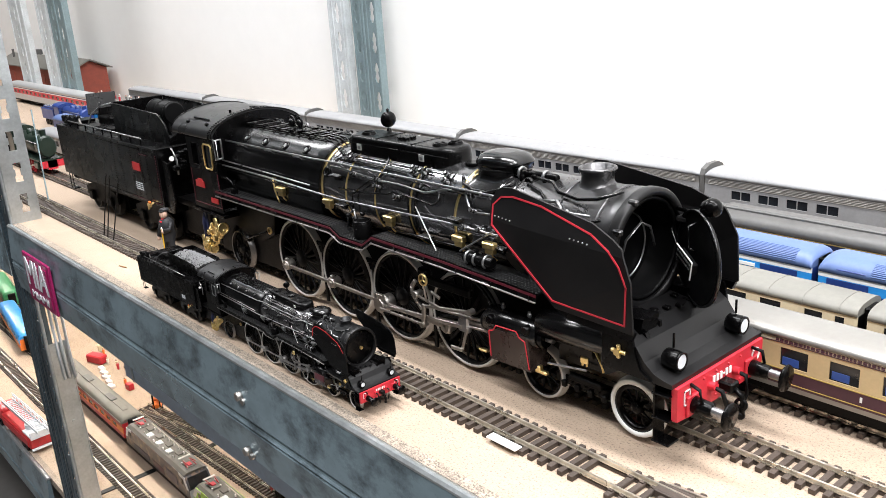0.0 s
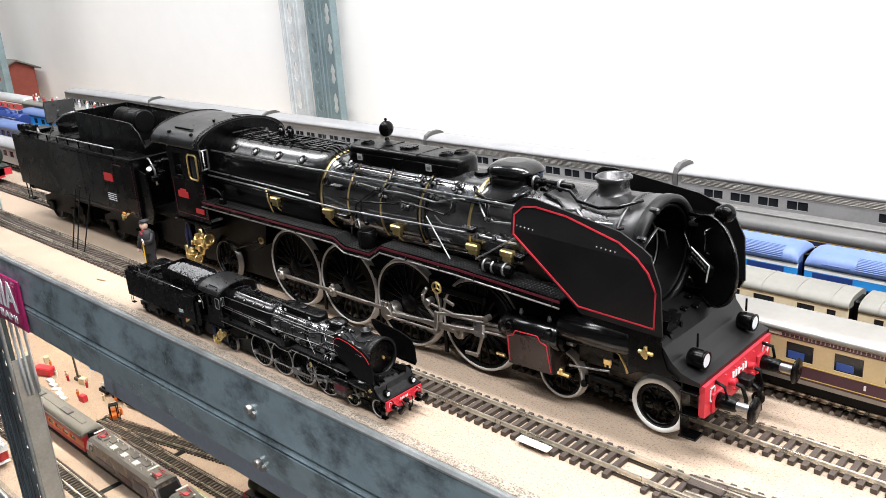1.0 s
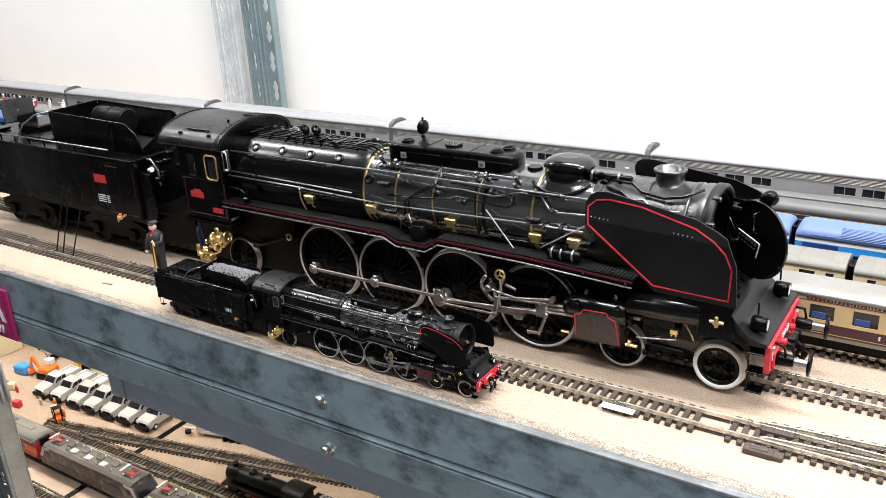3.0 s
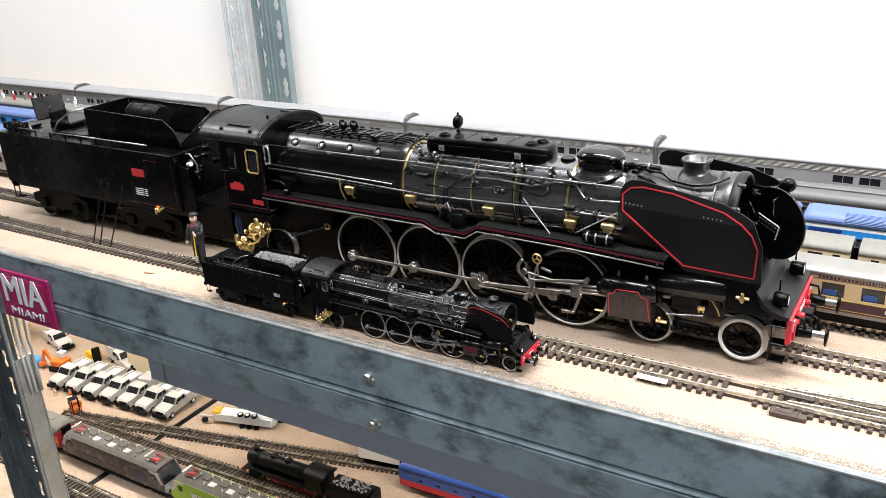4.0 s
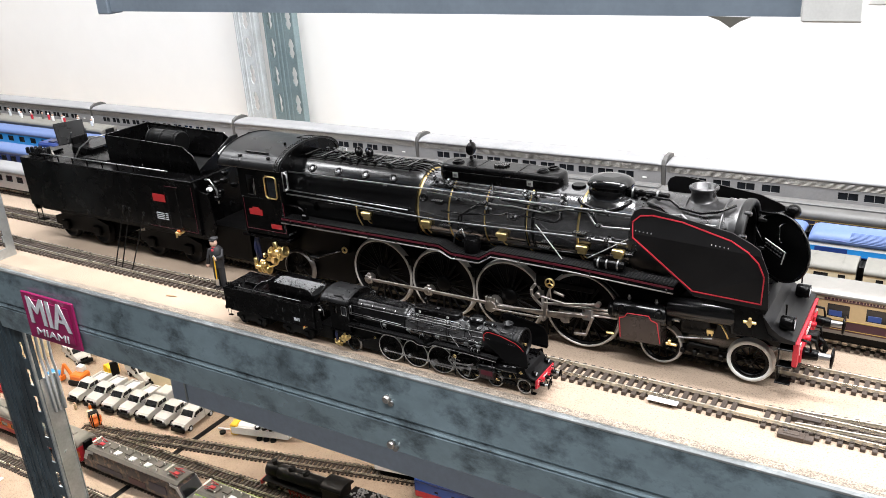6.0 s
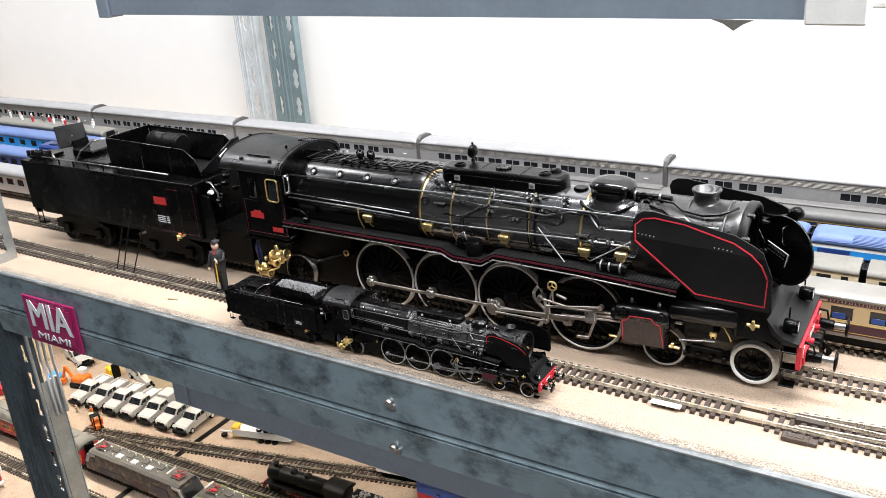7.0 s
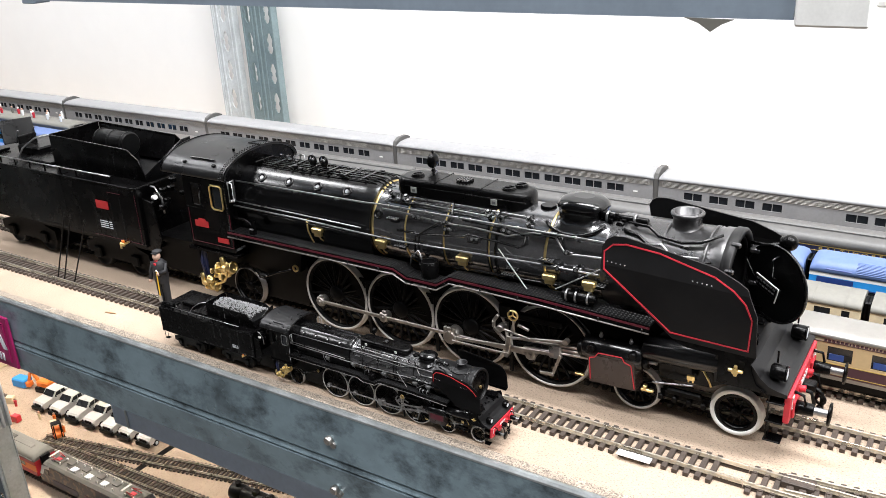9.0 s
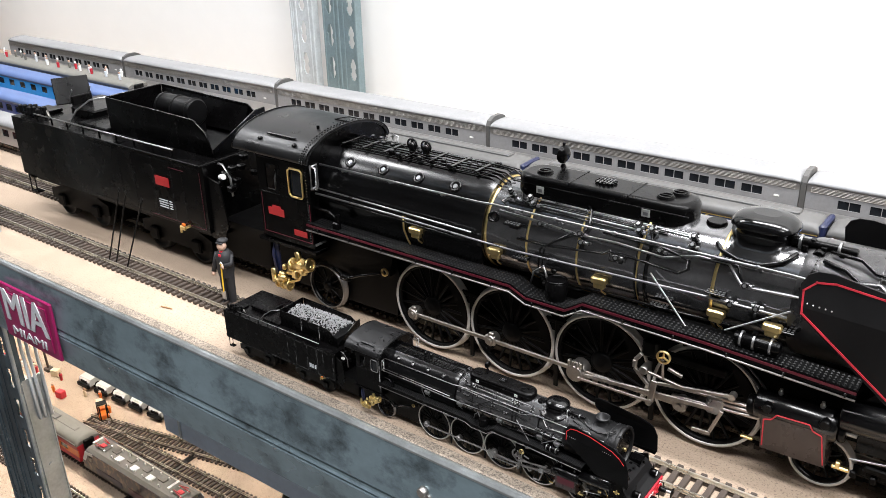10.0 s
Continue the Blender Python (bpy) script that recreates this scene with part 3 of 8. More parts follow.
for i in range(-4, 3):
    x1 = -0.021 + (i + 1) * (EL + 0.006) - 0.003
    x0 = x1 - EL
    if i == -1:
        wins = even(0.026, EL - 0.03, 11, 0.0205)
    elif i == 0:
        wins = even(0.024, 0.131, 4, 0.0200) + even(0.183, EL - 0.028, 5, 0.0205)
    else:
        wins = even(0.022, EL - 0.035, 11, 0.0195)
    c = coach("passenger_coach", "silver streamlined model passenger coach with grey roof", "model coach", x0, x1, EY, 0.0170, 0.012, 0.0590, 0.0070,
              ((0.012, 0.0362, SILV), (0.0362, 0.0520, SILVD), (0.0520, 0.0590, ROOFS)), wins, (0.0405, 0.0495), SILVD, SILVD, "silver coaches in a row", SILVD)
    for k in range(5):
        part("fluting", Mesh().cyl((0.004, -0.0171, 0.0526 + k * 0.0013), (EL - 0.004, -0.0171, 0.0526 + k * 0.0013), 0.00045, ROOFS, n=5), c)
    part("number_plate", Mesh().span(EL - 0.022, EL - 0.017, -0.0174, -0.0169, 0.0425, 0.0440, WHITE), c)
    part("diaphragm", Mesh().prism([(-0.0162, 0.016), (-0.0172, 0.060), (-0.0150, 0.0655), (-0.007, 0.0690), (0.007, 0.0690), (0.0150, 0.0655), (0.0172, 0.060), (0.0162, 0.016)], "x", EL + 0.0006, EL + 0.0054, ROOFD), c)

# dark heavyweight coaches with gold lettering
DY, DL = 0.392, 0.285
for i in range(-2, 3):
    x1 = 0.013 + (i + 1) * (DL + 0.006)
    c = coach("passenger_coach", "dark navy model passenger coach with grey roof and gold lettering", "model coach", x1 - DL, x1, DY, 0.0165, 0.012, 0.0415, 0.0105,
              ((0.012, 0.024, NAVY), (0.024, 0.036, NAVY), (0.036, 0.0415, NAVY)), even(0.02, DL - 0.02, 11, 0.013), (0.0255, 0.035), ROOFD, NAVY, "dark navy coaches")
    part("gold_line", Mesh().span(0.001, DL - 0.001, -0.0169, -0.0164, 0.0402, 0.0410, GOLDP).span(0.001, DL - 0.001, -0.0169, -0.0164, 0.0358, 0.0362, GOLDP), c)
    lettering("B A L T I M O R E", "lettering", c, 0.0034, (0.138, -0.01685, 0.0382), (90, 0, 0), GOLDP, 0.0001, 2.1, "LEFT")
    part("clerestory", Mesh().span(0.02, DL - 0.02, -0.006, 0.006, 0.050, 0.0545, ROOFD, 0.0015), c)
    part("end_shield", Mesh().span(DL - 0.001, DL + 0.0045, -0.0165, 0.0165, 0.03, 0.0505, NAVY, 0.002), c)

# blue railcar set
CY, CL = 0.318, 0.3
for i in range(-1, 3):
    x1 = 0.158 + i * (CL + 0.005)
    c = coach("passenger_coach", "blue model railcar coach with slate roof and bright blue stripe", "model coach", x1 - CL, x1, CY, 0.0165, 0.012, 0.0470, 0.0108,
              ((0.012, 0.0245, BLUEB), (0.0245, 0.0370, BLUED), (0.0370, 0.0435, BLUEB), (0.0435, 0.0470, WHITE)), even(0.03, CL - 0.03, 9, 0.02), (0.0255, 0.0360), BLUER, BLUED, "blue railcar set")
    for k in range(9):
        a = radians(12 + 6.5 * k)
        ry, rz = -0.0173 * math.cos(a) ** 0.75, 0.0470 + 0.0108 * math.sin(a) ** 0.75
        part("roof_rib", Mesh().cyl((0.035, ry, rz), (CL - 0.012, ry, rz), 0.00045, BLUER, n=4), c)
    part("roof_hatch", Mesh().box((0.022, -0.0146, 0.0526), (0.020, 0.0070, 0.0010), BLUED, 0.0003, Matrix.Rotation(radians(46), 3, "X")), c)
    part("side_panel", Mesh().span(0.006, 0.034, -0.0169, -0.0163, 0.0375, 0.0430, BLUED), c, "deep blue end panel")
    part("side_panel", Mesh().span(CL - 0.038, CL - 0.010, -0.0169, -0.0163, 0.0375, 0.0430, BLUED), c, "deep blue end panel")
    part("logo_mark", Mesh().span(CL - 0.068, CL - 0.064, -0.0171, -0.0163, 0.0388, 0.0424, WHITE).span(CL - 0.063, CL - 0.042, -0.0171, -0.0163, 0.0394, 0.0418, WHITE), c)

# cream coaches with grey roofs
BY, BL = 0.273, 0.215
for i in range(-3, 3):
    x1 = 0.210 + i * (BL + 0.006)
    c = coach("passenger_coach", "ivory and brown model coach with grey-green roof", "model coach", x1 - BL, x1, BY, 0.0165, 0.012, 0.0392, 0.0072,
              ((0.012, 0.025, BROWN), (0.025, 0.0392, CREAM2)), [(0.010, 0.016), (0.03, 0.05), (0.06, 0.08), (0.09, 0.11), (0.12, 0.14), (0.15, 0.165), (BL - 0.034, BL - 0.022), (BL - 0.014, BL - 0.008)], (0.0295, 0.0368), ROOFG, BLACKM, "ivory coaches", ribs=9, round_end=False)

# purple-brown and cream dining coaches
AY, AL = 0.2000, 0.305
DWIN = even(0.0115, AL - 0.0070, 10, 0.0165)
for x1 in (0.40, 0.40 - AL - 0.006, 0.40 + AL + 0.006):
    c = coach("dining_coach", "cream and dark purple model dining coach with pale silver roof", "model coach", x1 - AL, x1, AY, 0.0165, 0.0125, 0.0480, 0.0055,
              ((0.0125, 0.0160, UNDER), (0.0160, 0.0188, ROOFS), (0.0188, 0.0286, BROWN), (0.0286, 0.0450, CREAM), (0.0450, 0.0480, CREAM2)), DWIN, (0.0306, 0.0420), ROOFS, BROWN, "dining coaches")
    part("gold_line", Mesh().span(0.002, AL - 0.002, -0.01695, -0.0164, 0.0283, 0.0288, GOLDP).span(0.002, AL - 0.002, -0.01695, -0.0164, 0.0448, 0.0451, BROWN).span(0.002, AL - 0.002, -0.01695, -0.0164, 0.0203, 0.0207, GOLDP), c)
    lt = Mesh()
    random.seed(5)
    xx = AL * 0.33
    while xx < AL * 0.67:
        w = random.uniform(0.0010, 0.0022)
        lt.span(xx, xx + w, -0.01695, -0.0164, 0.0456, 0.0472, BROWN)
        xx += w + 0.0008
    part("name_mark", lt, c, "dark raised name bars")
    for k, xx in enumerate((0.06, 0.15, 0.24)):
        part("class_mark", Mesh().span(xx, xx + 0.0012, -0.01695, -0.0164, 0.0230, 0.0260, WHITE), c)
    # blue seats, laid flat in front of the opaque panes
    for a, b in DWIN:
        part("blue_curtain", Mesh().box(((a + b) / 2 - 0.002, -0.01590, 0.0338), (0.0098, 0.0006, 0.0048), BLUEC, 0.001), c)

# ---------------------------------------------------------------- steam locomotives


def arc(x, r, zc, a0, a1, n, ry=None):
    return [(x, (ry or r) * math.cos(radians(a0 + (a1 - a0) * i / n)), zc + r * math.sin(radians(a0 + (a1 - a0) * i / n))) for i in range(n + 1)]


def rrect(hx, hy, r, n=5):
    """Rounded rectangle loop in the plane."""
    out = []
    for cx, cy, a in ((hx - r, hy - r, 0), (-hx + r, hy - r, 90), (-hx + r, -hy + r, 180), (hx - r, -hy + r, 270)):
        for i in range(n + 1):
            t = radians(a + 90 * i / n)
            out.append((cx + r * math.cos(t), cy + r * math.sin(t)))
    return out


def lump(m, cx, cy, rows, r, material, n=5):
    """Rounded-rectangle body: rows of (z, half x, half y)."""
    m.loft([[(cx + px, cy + py, z) for px, py in rrect(hx, hy, min(r, hx * 0.99, hy * 0.99), n)] for z, hx, hy in rows], material)
    return m


def spoked_wheel(x, y, zc, r, rim, spokes, face_m, inner_m, out, weight=None, hub=0.22):
    """Wheel with a pale tyre, dark felloe, tapered spokes and hub; out: -1 when its face looks to -y."""
    m = Mesh()
    ax = (0, out, 0)
    c = (x, y, zc)
    m.lathe(c, ax, [(r - rim, -0.0052), (r + 0.001, -0.0052), (r + 0.001, -0.0042), (r, -0.004), (r, -0.0004), (r - 0.0004, 0), (r - rim, 0), (r - rim, -0.0052)], face_m, 40, True, False)
    m.lathe(c, ax, [(r - rim * 1.9, -0.0045), (r - rim, -0.0045), (r - rim, -0.0006), (r - rim * 1.9, -0.0006), (r - rim * 1.9, -0.0045)], inner_m, 40, True, False)
    m.lathe(c, ax, [(r * hub, -0.005), (r * hub, -0.0008), (r * hub * 0.8, 0.0002), (r * 0.08, 0.0006)], inner_m, 20)
    for k in range(spokes):
        a = 2 * math.pi * k / spokes
        d = Vector((math.cos(a), 0, math.sin(a)))
        p = Vector(c) + Vector((0, -out * 0.0028, 0))
        m.cyl(p + d * r * hub * 0.8, p + d * (r - rim * 1.5), r * 0.040, inner_m, r * 0.026, n=6)
    if weight is not None:
        pts = [(x + (r - rim * 1.2) * math.cos(radians(weight + t)), zc + (r - rim * 1.2) * math.sin(radians(weight + t))) for t in range(-42, 43, 7)]
        m.prism(pts, "y", y - out * 0.0006, y - out * 0.004, inner_m)
    return m


def bar(m, p, q, h, t, material):
    """Flat rod from p to q (same y), h high and t thick."""
    p, q = Vector(p), Vector(q)
    d = q - p
    turn = Matrix.Rotation(-math.atan2(d.z, d.x), 3, "Y")
    return m.box((p + q) / 2, (d.length, t, h), material, min(h, t) * 0.2, turn)


def rivets(m, p, q, n, r, normal, material):
    p, q, w = Vector(p), Vector(q), Vector(normal)
    u = w.orthogonal().normalized()
    v = w.cross(u)
    for i in range(n):
        c = p + (q - p) * (i / max(1, n - 1))
        m.add([c + u * r, c + v * r, c - u * r, c - v * r, c + w * r], [(0, 1, 4), (1, 2, 4), (2, 3, 4), (3, 0, 4)], material)
    return m


def ring(m, c, axis, r, t, material, n=20):
    return m.lathe(c, axis, [(r - t, -t), (r + t, -t), (r + t, t), (r - t, t), (r - t, -t)], material, n, True, False)


DRIVERS = (-0.1825, -0.1150, -0.0475, 0.0210)
ZC, BR = 0.1040, 0.0318


def on_boiler(x, deg, extra=0.0, r=BR):
    """A point on the barrel's near side; deg up from the horizontal."""
    return (x, -(r + extra) * math.cos(radians(deg)), ZC + (r + extra) * math.sin(radians(deg)))


def steam_locomotive(name, label, small):
    ob = thing(name, label, "model locomotive", "the same locomotive in two sizes")
    P = lambda n, m, lab="", parent=ob: part(n, m, parent, lab)
    STEEL = RODS if small else STEEL_BIG

    # boiler, firebox, smokebox
    SMOKE = SMOKED if small else GRAPHITE
    b = Mesh().cyl((-0.137, 0, ZC), (0.064, 0, ZC), BR, BARREL, n=48)
    boiler = P("boiler", b, "glossy black boiler barrel")
    fb = Mesh()
    loops = []
    for x, k in ((-0.287, 1.0), (-0.150, 1.0), (-0.141, 0.995), (-0.137, 0.965)):
        top = arc(x, 0.0360 * k, ZC, -6, 186, 30)
        loops.append([(x, 0.033 * k, 0.070)] + top + [(x, -0.033 * k, 0.070)])
    fb.loft(loops, BLACKG)
    firebox = P("firebox", fb, "glossy black firebox casing")
    for x in (-0.2600, -0.2285, -0.1965, -0.1650):
        a = radians(48)
        c = Vector((x, -0.0360 * math.cos(a), ZC + 0.0360 * math.sin(a)))
        w = Vector((0, -math.cos(a), math.sin(a)))
        m = Mesh()
        ring(m, c, w, 0.0034, 0.0008, BLACKG)
        m.cyl(c - w * 0.001, c + w * 0.0008, 0.0017, PIPE, n=10)
        P("wash_plug", m, "", firebox)
    m = Mesh()
    rivets(m, (-0.28, -0.0343, 0.084), (-0.15, -0.0343, 0.084), 46, 0.0005, (0, -1, 0), BLACKG)
    rivets(m, (-0.28, -0.0357, 0.108), (-0.15, -0.0357, 0.108), 46, 0.0005, (0, -1, 0.2), BLACKG)
    P("rivet_strip", m, "", firebox)
    sm = Mesh()
    sm.lathe((0, 0, ZC), (1, 0, 0), [(BR + 0.0008, 0.060), (0.0334, 0.0625), (0.0334, 0.1325), (0.0342, 0.1335), (0.0342, 0.139)], SMOKE, 56, True, False)
    sm.lathe((0, 0, ZC), (1, 0, 0), [(0.0342, 0.139), (0.0352, 0.140), (0.0352, 0.1448), (0.0342, 0.146), (0.0310, 0.146), (0.0302, 0.1445), (0.0298, 0.10), (0.001, 0.0995)], DEFL, 56, True, False)
    smokebox = P("smokebox", sm, "graphite grey smokebox")
    if not small:
        m = Mesh()
        m.lathe((0, 0, ZC), (1, 0, 0), [(0.0299, 0.1442), (0.0294, 0.1005), (0.001, 0.1002)], BLACKM, 40, True, False)
        P("inner_lining", m, "", smokebox)
        P("inner_ring", ring(Mesh(), (0.1425, 0, ZC), (1, 0, 0), 0.0288, 0.0009, BLACKM, 40), "", smokebox)
        P("tube_plate", Mesh().cyl((0.1230, 0, ZC - 0.001), (0.1262, 0, ZC - 0.001), 0.0262, BLACKM, n=32, bev=0.0005), "", smokebox)
        P("wire_ring", ring(Mesh(), (0.1275, -0.001, ZC - 0.002), (1, 0, 0), 0.0205, 0.0004, PIPE, 32), "", smokebox)
        P("blast_pipe", Mesh().tube([(0.132, -0.012, 0.072), (0.135, -0.016, 0.09), (0.136, -0.010, 0.11), (0.136, 0.004, 0.117), (0.135, 0.014, 0.112), (0.136, 0.017, 0.10)], 0.0008, PIPE).tube([(0.125, -0.020, 0.082), (0.128, -0.013, 0.098), (0.130, -0.018, 0.110)], 0.0007, PIPE), "", smokebox)
    m = Mesh()
    for x in (0.0665, 0.130):
        for i in range(40):
            a = math.pi * i / 39
            rivets(m, (x, -0.0335 * math.cos(a), ZC + 0.0335 * math.sin(a)), (x, 0, 0), 1, 0.0005, (0, -math.cos(a), math.sin(a)), SMOKE)
    P("rivet_strip", m, "", smokebox)
    # brass and black bands
    BD = BLACKG if small else BRASS
    for x, mtl, w in ((-0.1362, BD, 0.0022), (-0.104, BD, 0.0012), (-0.068, BD, 0.0011), (-0.0285, BD, 0.0014), (-0.0225, BLACKG, 0.0022), (0.0175, BD, 0.0018), (0.0635, BD, 0.0012)):
        P("boiler_band", Mesh().lathe((x, 0, ZC), (1, 0, 0), [(BR - 0.001, -w / 2), (BR + 0.0006, -w / 2), (BR + 0.0006, w / 2), (BR - 0.001, w / 2)], mtl, 48, True, False), "brass boiler band" if mtl is BRASS else "", boiler)
    for x, mtl in ((0.0985, SMOKE), (0.1275, SMOKE)):
        P("smokebox_band", Mesh().lathe((x, 0, ZC), (1, 0, 0), [(0.0330, -0.0008), (0.0340, -0.0008), (0.0340, 0.0008), (0.0330, 0.0008)], mtl, 48, True, False), "", smokebox)
    for pts in ([(0.072, -0.012, 0.1375), (0.088, -0.016, 0.1380), (0.096, -0.0200, 0.1340), (0.112, -0.0220, 0.1325), (0.124, -0.0200, 0.1340), (0.136, -0.0120, 0.1385)],
                [(0.066, -0.0240, 0.1290), (0.080, -0.0255, 0.1275), (0.088, -0.0300, 0.1215), (0.104, -0.0320, 0.1160), (0.118, -0.0330, 0.1120)],
                [(0.070, -0.0180, 0.1340), (0.082, -0.0205, 0.1325), (0.092, -0.0255, 0.1275), (0.112, -0.0290, 0.1225), (0.132, -0.0300, 0.1215)]):
        P("steam_line", Mesh().tube(pts, 0.0011, BLACKG), "", smokebox)

    # casing on top with three lids
    m = Mesh()
    lump(m, -0.0655, 0, ((0.126, 0.0600, 0.0150), (0.1425, 0.0595, 0.0148), (0.1450, 0.0585, 0.0138), (0.1456, 0.0555, 0.0110)), 0.0125, BLACK)
    m.tube([(-0.125, -0.0151, 0.1405), (-0.006, -0.0151, 0.1405)], 0.0004, BLACK)
    casing = P("sand_casing", m, "satin black casing with three lids")
    for x, y in ((-0.108, -0.003), (-0.066, 0.0), (-0.025, -0.004), (-0.020, 0.006)):
        m = Mesh().cyl((x, y, 0.1452), (x, y, 0.1466), 0.0058, BLACK, 0.0052, n=20)
        ring(m, (x, y, 0.1468), (0, 0, 1), 0.0042, 0.0005, BLACK, 16)
        m.span(x - 0.004, x + 0.004, y - 0.0004, y + 0.0004, 0.1462, 0.1474, BLACK)
        P("lid", m, "", casing)
    for x in (-0.1045, -0.0322):
        P("paper_tag", Mesh().span(x - 0.0026, x + 0.0026, -0.0157, -0.0151, 0.1355, 0.1402, WHITE).span(x - 0.0015, x + 0.0015, -0.0159, -0.0157, 0.1365, 0.1385, PIPE), "small white tag", casing)
    m = Mesh()
    for k in range(14):
        a = 2 * math.pi * k / 14
        m.box((-0.066 + 0.0062 * math.cos(a), 0.0062 * math.sin(a), 0.1466), (0.0012, 0.0012, 0.0012), BLACKG)
    for k in range(-2, 3):
        m.box((-0.066 + 0.0021 * k, 0, 0.1470), (0.0006, 0.0085, 0.0006), PIPE)
    P("grating", m, "", casing)
    for x in (-0.045, -0.085):
        P("seam", Mesh().span(x - 0.0003, x + 0.0003, -0.0140, 0.0140, 0.1452, 0.1459, BLACK), "", casing)
    m = Mesh().cyl((-0.104, 0.0135, 0.143), (-0.104, 0.0135, 0.1475), 0.003, BLACK, 0.0012, n=12)
    m.lathe((-0.104, 0.0135, 0.1540), (0.9, -0.25, 0), [(0.0002, -0.0028), (0.004, -0.0022), (0.0062, -0.0005), (0.0062, 0.0005), (0.004, 0.0022), (0.0002, 0.0028)], BLACK, 18)
    m.ball((-0.104, 0.0135, 0.1612), 0.0012, BLACK, 8)
    P("bell", m, "black round bell on a stem", boiler)

    # dome, round cover, chimney
    m = lump(Mesh(), 0.0335, 0, ((0.1270, 0.0250, 0.0225), (0.1305, 0.0215, 0.0190), (0.1335, 0.0180, 0.0155), (0.1395, 0.0176, 0.0152), (0.1405, 0.0186, 0.0162), (0.1420, 0.0186, 0.0162), (0.1450, 0.0168, 0.0144), (0.1468, 0.0135, 0.0112), (0.1477, 0.0080, 0.0060)), 0.0140, BLACKG, 6)
    P("steam_dome", m, "black oval steam dome", boiler)
    P("dome_pipe", Mesh().tube([(0.0130, -0.0185, 0.1310), (0.0180, -0.0225, 0.1285), (0.0280, -0.0250, 0.1262), (0.0400, -0.0250, 0.1262), (0.0500, -0.0215, 0.1290), (0.0560, -0.0150, 0.1335)], 0.0013, BLACKG, 8), "", boiler)
    P("round_cover", Mesh().cyl((0.0065, -0.002, 0.131), (0.0065, -0.002, 0.1375), 0.0065, BLACK, 0.006, n=18, bev=0.0006), "", boiler)
    m = Mesh().lathe((0.1085, 0, 0), (0, 0, 1), [(0.0150, 0.1330), (0.0118, 0.1350), (0.0098, 0.1382), (0.0094, 0.1425), (0.0104, 0.1440), (0.0112, 0.1452), (0.0112, 0.1464), (0.0100, 0.1472), (0.0088, 0.1466), (0.0080, 0.138), (0.001, 0.137)], SMOKE, 28, True, False)
    P("chimney", m, "flared graphite chimney", smokebox)
    # valve cluster ahead of the dome
    m = Mesh()
    random.seed(11)
    for k in range(8):
        x, y, z = 0.058 + 0.0032 * k, -0.010 + 0.003 * (k % 3), 0.134 + 0.0018 * (k % 2)
        m.cyl((x, y, z - 0.003), (x, y, z + random.uniform(0.002, 0.005)), random.uniform(0.0013, 0.0024), BLACK, n=10, bev=0.0004)
    m.cyl((0.050, -0.007, 0.1375), (0.084, -0.007, 0.1375), 0.0026, BLACK, n=12, bev=0.0005)
    m.cyl((0.066, -0.014, 0.134), (0.066, 0.004, 0.134), 0.0032, BLACK, n=12, bev=0.0005)
    for x in (0.055, 0.075):
        ring(m, (x, -0.007, 0.1375), (1, 0, 0), 0.0034, 0.0007, PIPE, 12)
    P("steam_manifold", m, "black steam manifold with valves", boiler)
    # safety valves
    for x, z in ((-0.219, 0.1395), (-0.2065, 0.1398)):
        m = Mesh().cyl((x, -0.002, z - 0.003), (x, -0.002, z + 0.003), 0.0024, BLACKG, n=12).ball((x, -0.002, z + 0.0052), 0.0031, BLACKG, 12).cyl((x, -0.002, z + 0.007), (x, -0.002, z + 0.0102), 0.0011, BLACKG, n=8)
        ring(m, (x, -0.0020, z + 0.0062), (0, 1, 0), 0.0040, 0.0006, BLACKG, 16)
        P("safety_valve", m, "", firebox)
    # pipes over the firebox and along the boiler
    for k, y in enumerate((-0.0135, -0.0105, -0.0075, -0.0045, 0.004, 0.0075)):
        z = ZC + math.sqrt(0.0364 ** 2 - y * y) + 0.0006
        P("roof_pipe", Mesh().tube([(-0.285, y, z), (-0.150, y, z), (-0.143 + 0.002 * k, y, z - 0.0008), (-0.134 + 0.0015 * k, y - 0.001, z - 0.0045)], 0.00065, BLACKG), "", firebox)
    m = Mesh()
    for k in range(7):
        x = -0.275 + k * 0.02
        P("pipe_clamp", Mesh().box((x, -0.003, ZC + 0.0365), (0.0022, 0.024, 0.0012), BLACKG, 0.0003), "", firebox)
    for k in range(14):
        P("pipe_joint", Mesh().box((-0.268 + 0.009 * k, random.uniform(-0.014, 0.012), ZC + 0.0362), (0.0035, 0.003, 0.003), BLACKG, 0.0006), "", firebox)
    deg = lambda d, e=0.0022: on_boiler(0, d, e)[1:]
    yz = deg(38, 0.0052)
    rail = Mesh().tube([(-0.283, yz[0] - 0.0045, yz[1] + 0.001), (-0.14, yz[0] - 0.004, yz[1] + 0.001), (-0.13, yz[0], yz[1]), (0.055, yz[0], yz[1]), (0.10, yz[0] - 0.001, yz[1] - 0.001), (0.126, yz[0], yz[1])], 0.00075, PIPE)
    for x in (-0.26, -0.215, -0.17, -0.12, -0.085, -0.045, -0.005, 0.04, 0.075, 0.11):
        yy = yz[0] - (0.004 if x < -0.14 else 0)
        rail.cyl((x, yy + 0.006, yz[1] - 0.003), (x, yy, yz[1]), 0.0007, PIPE, n=6)
        rail.ball((x, yy, yz[1]), 0.0013, PIPE, 8)
    P("handrail", rail, "steel handrail", boiler)
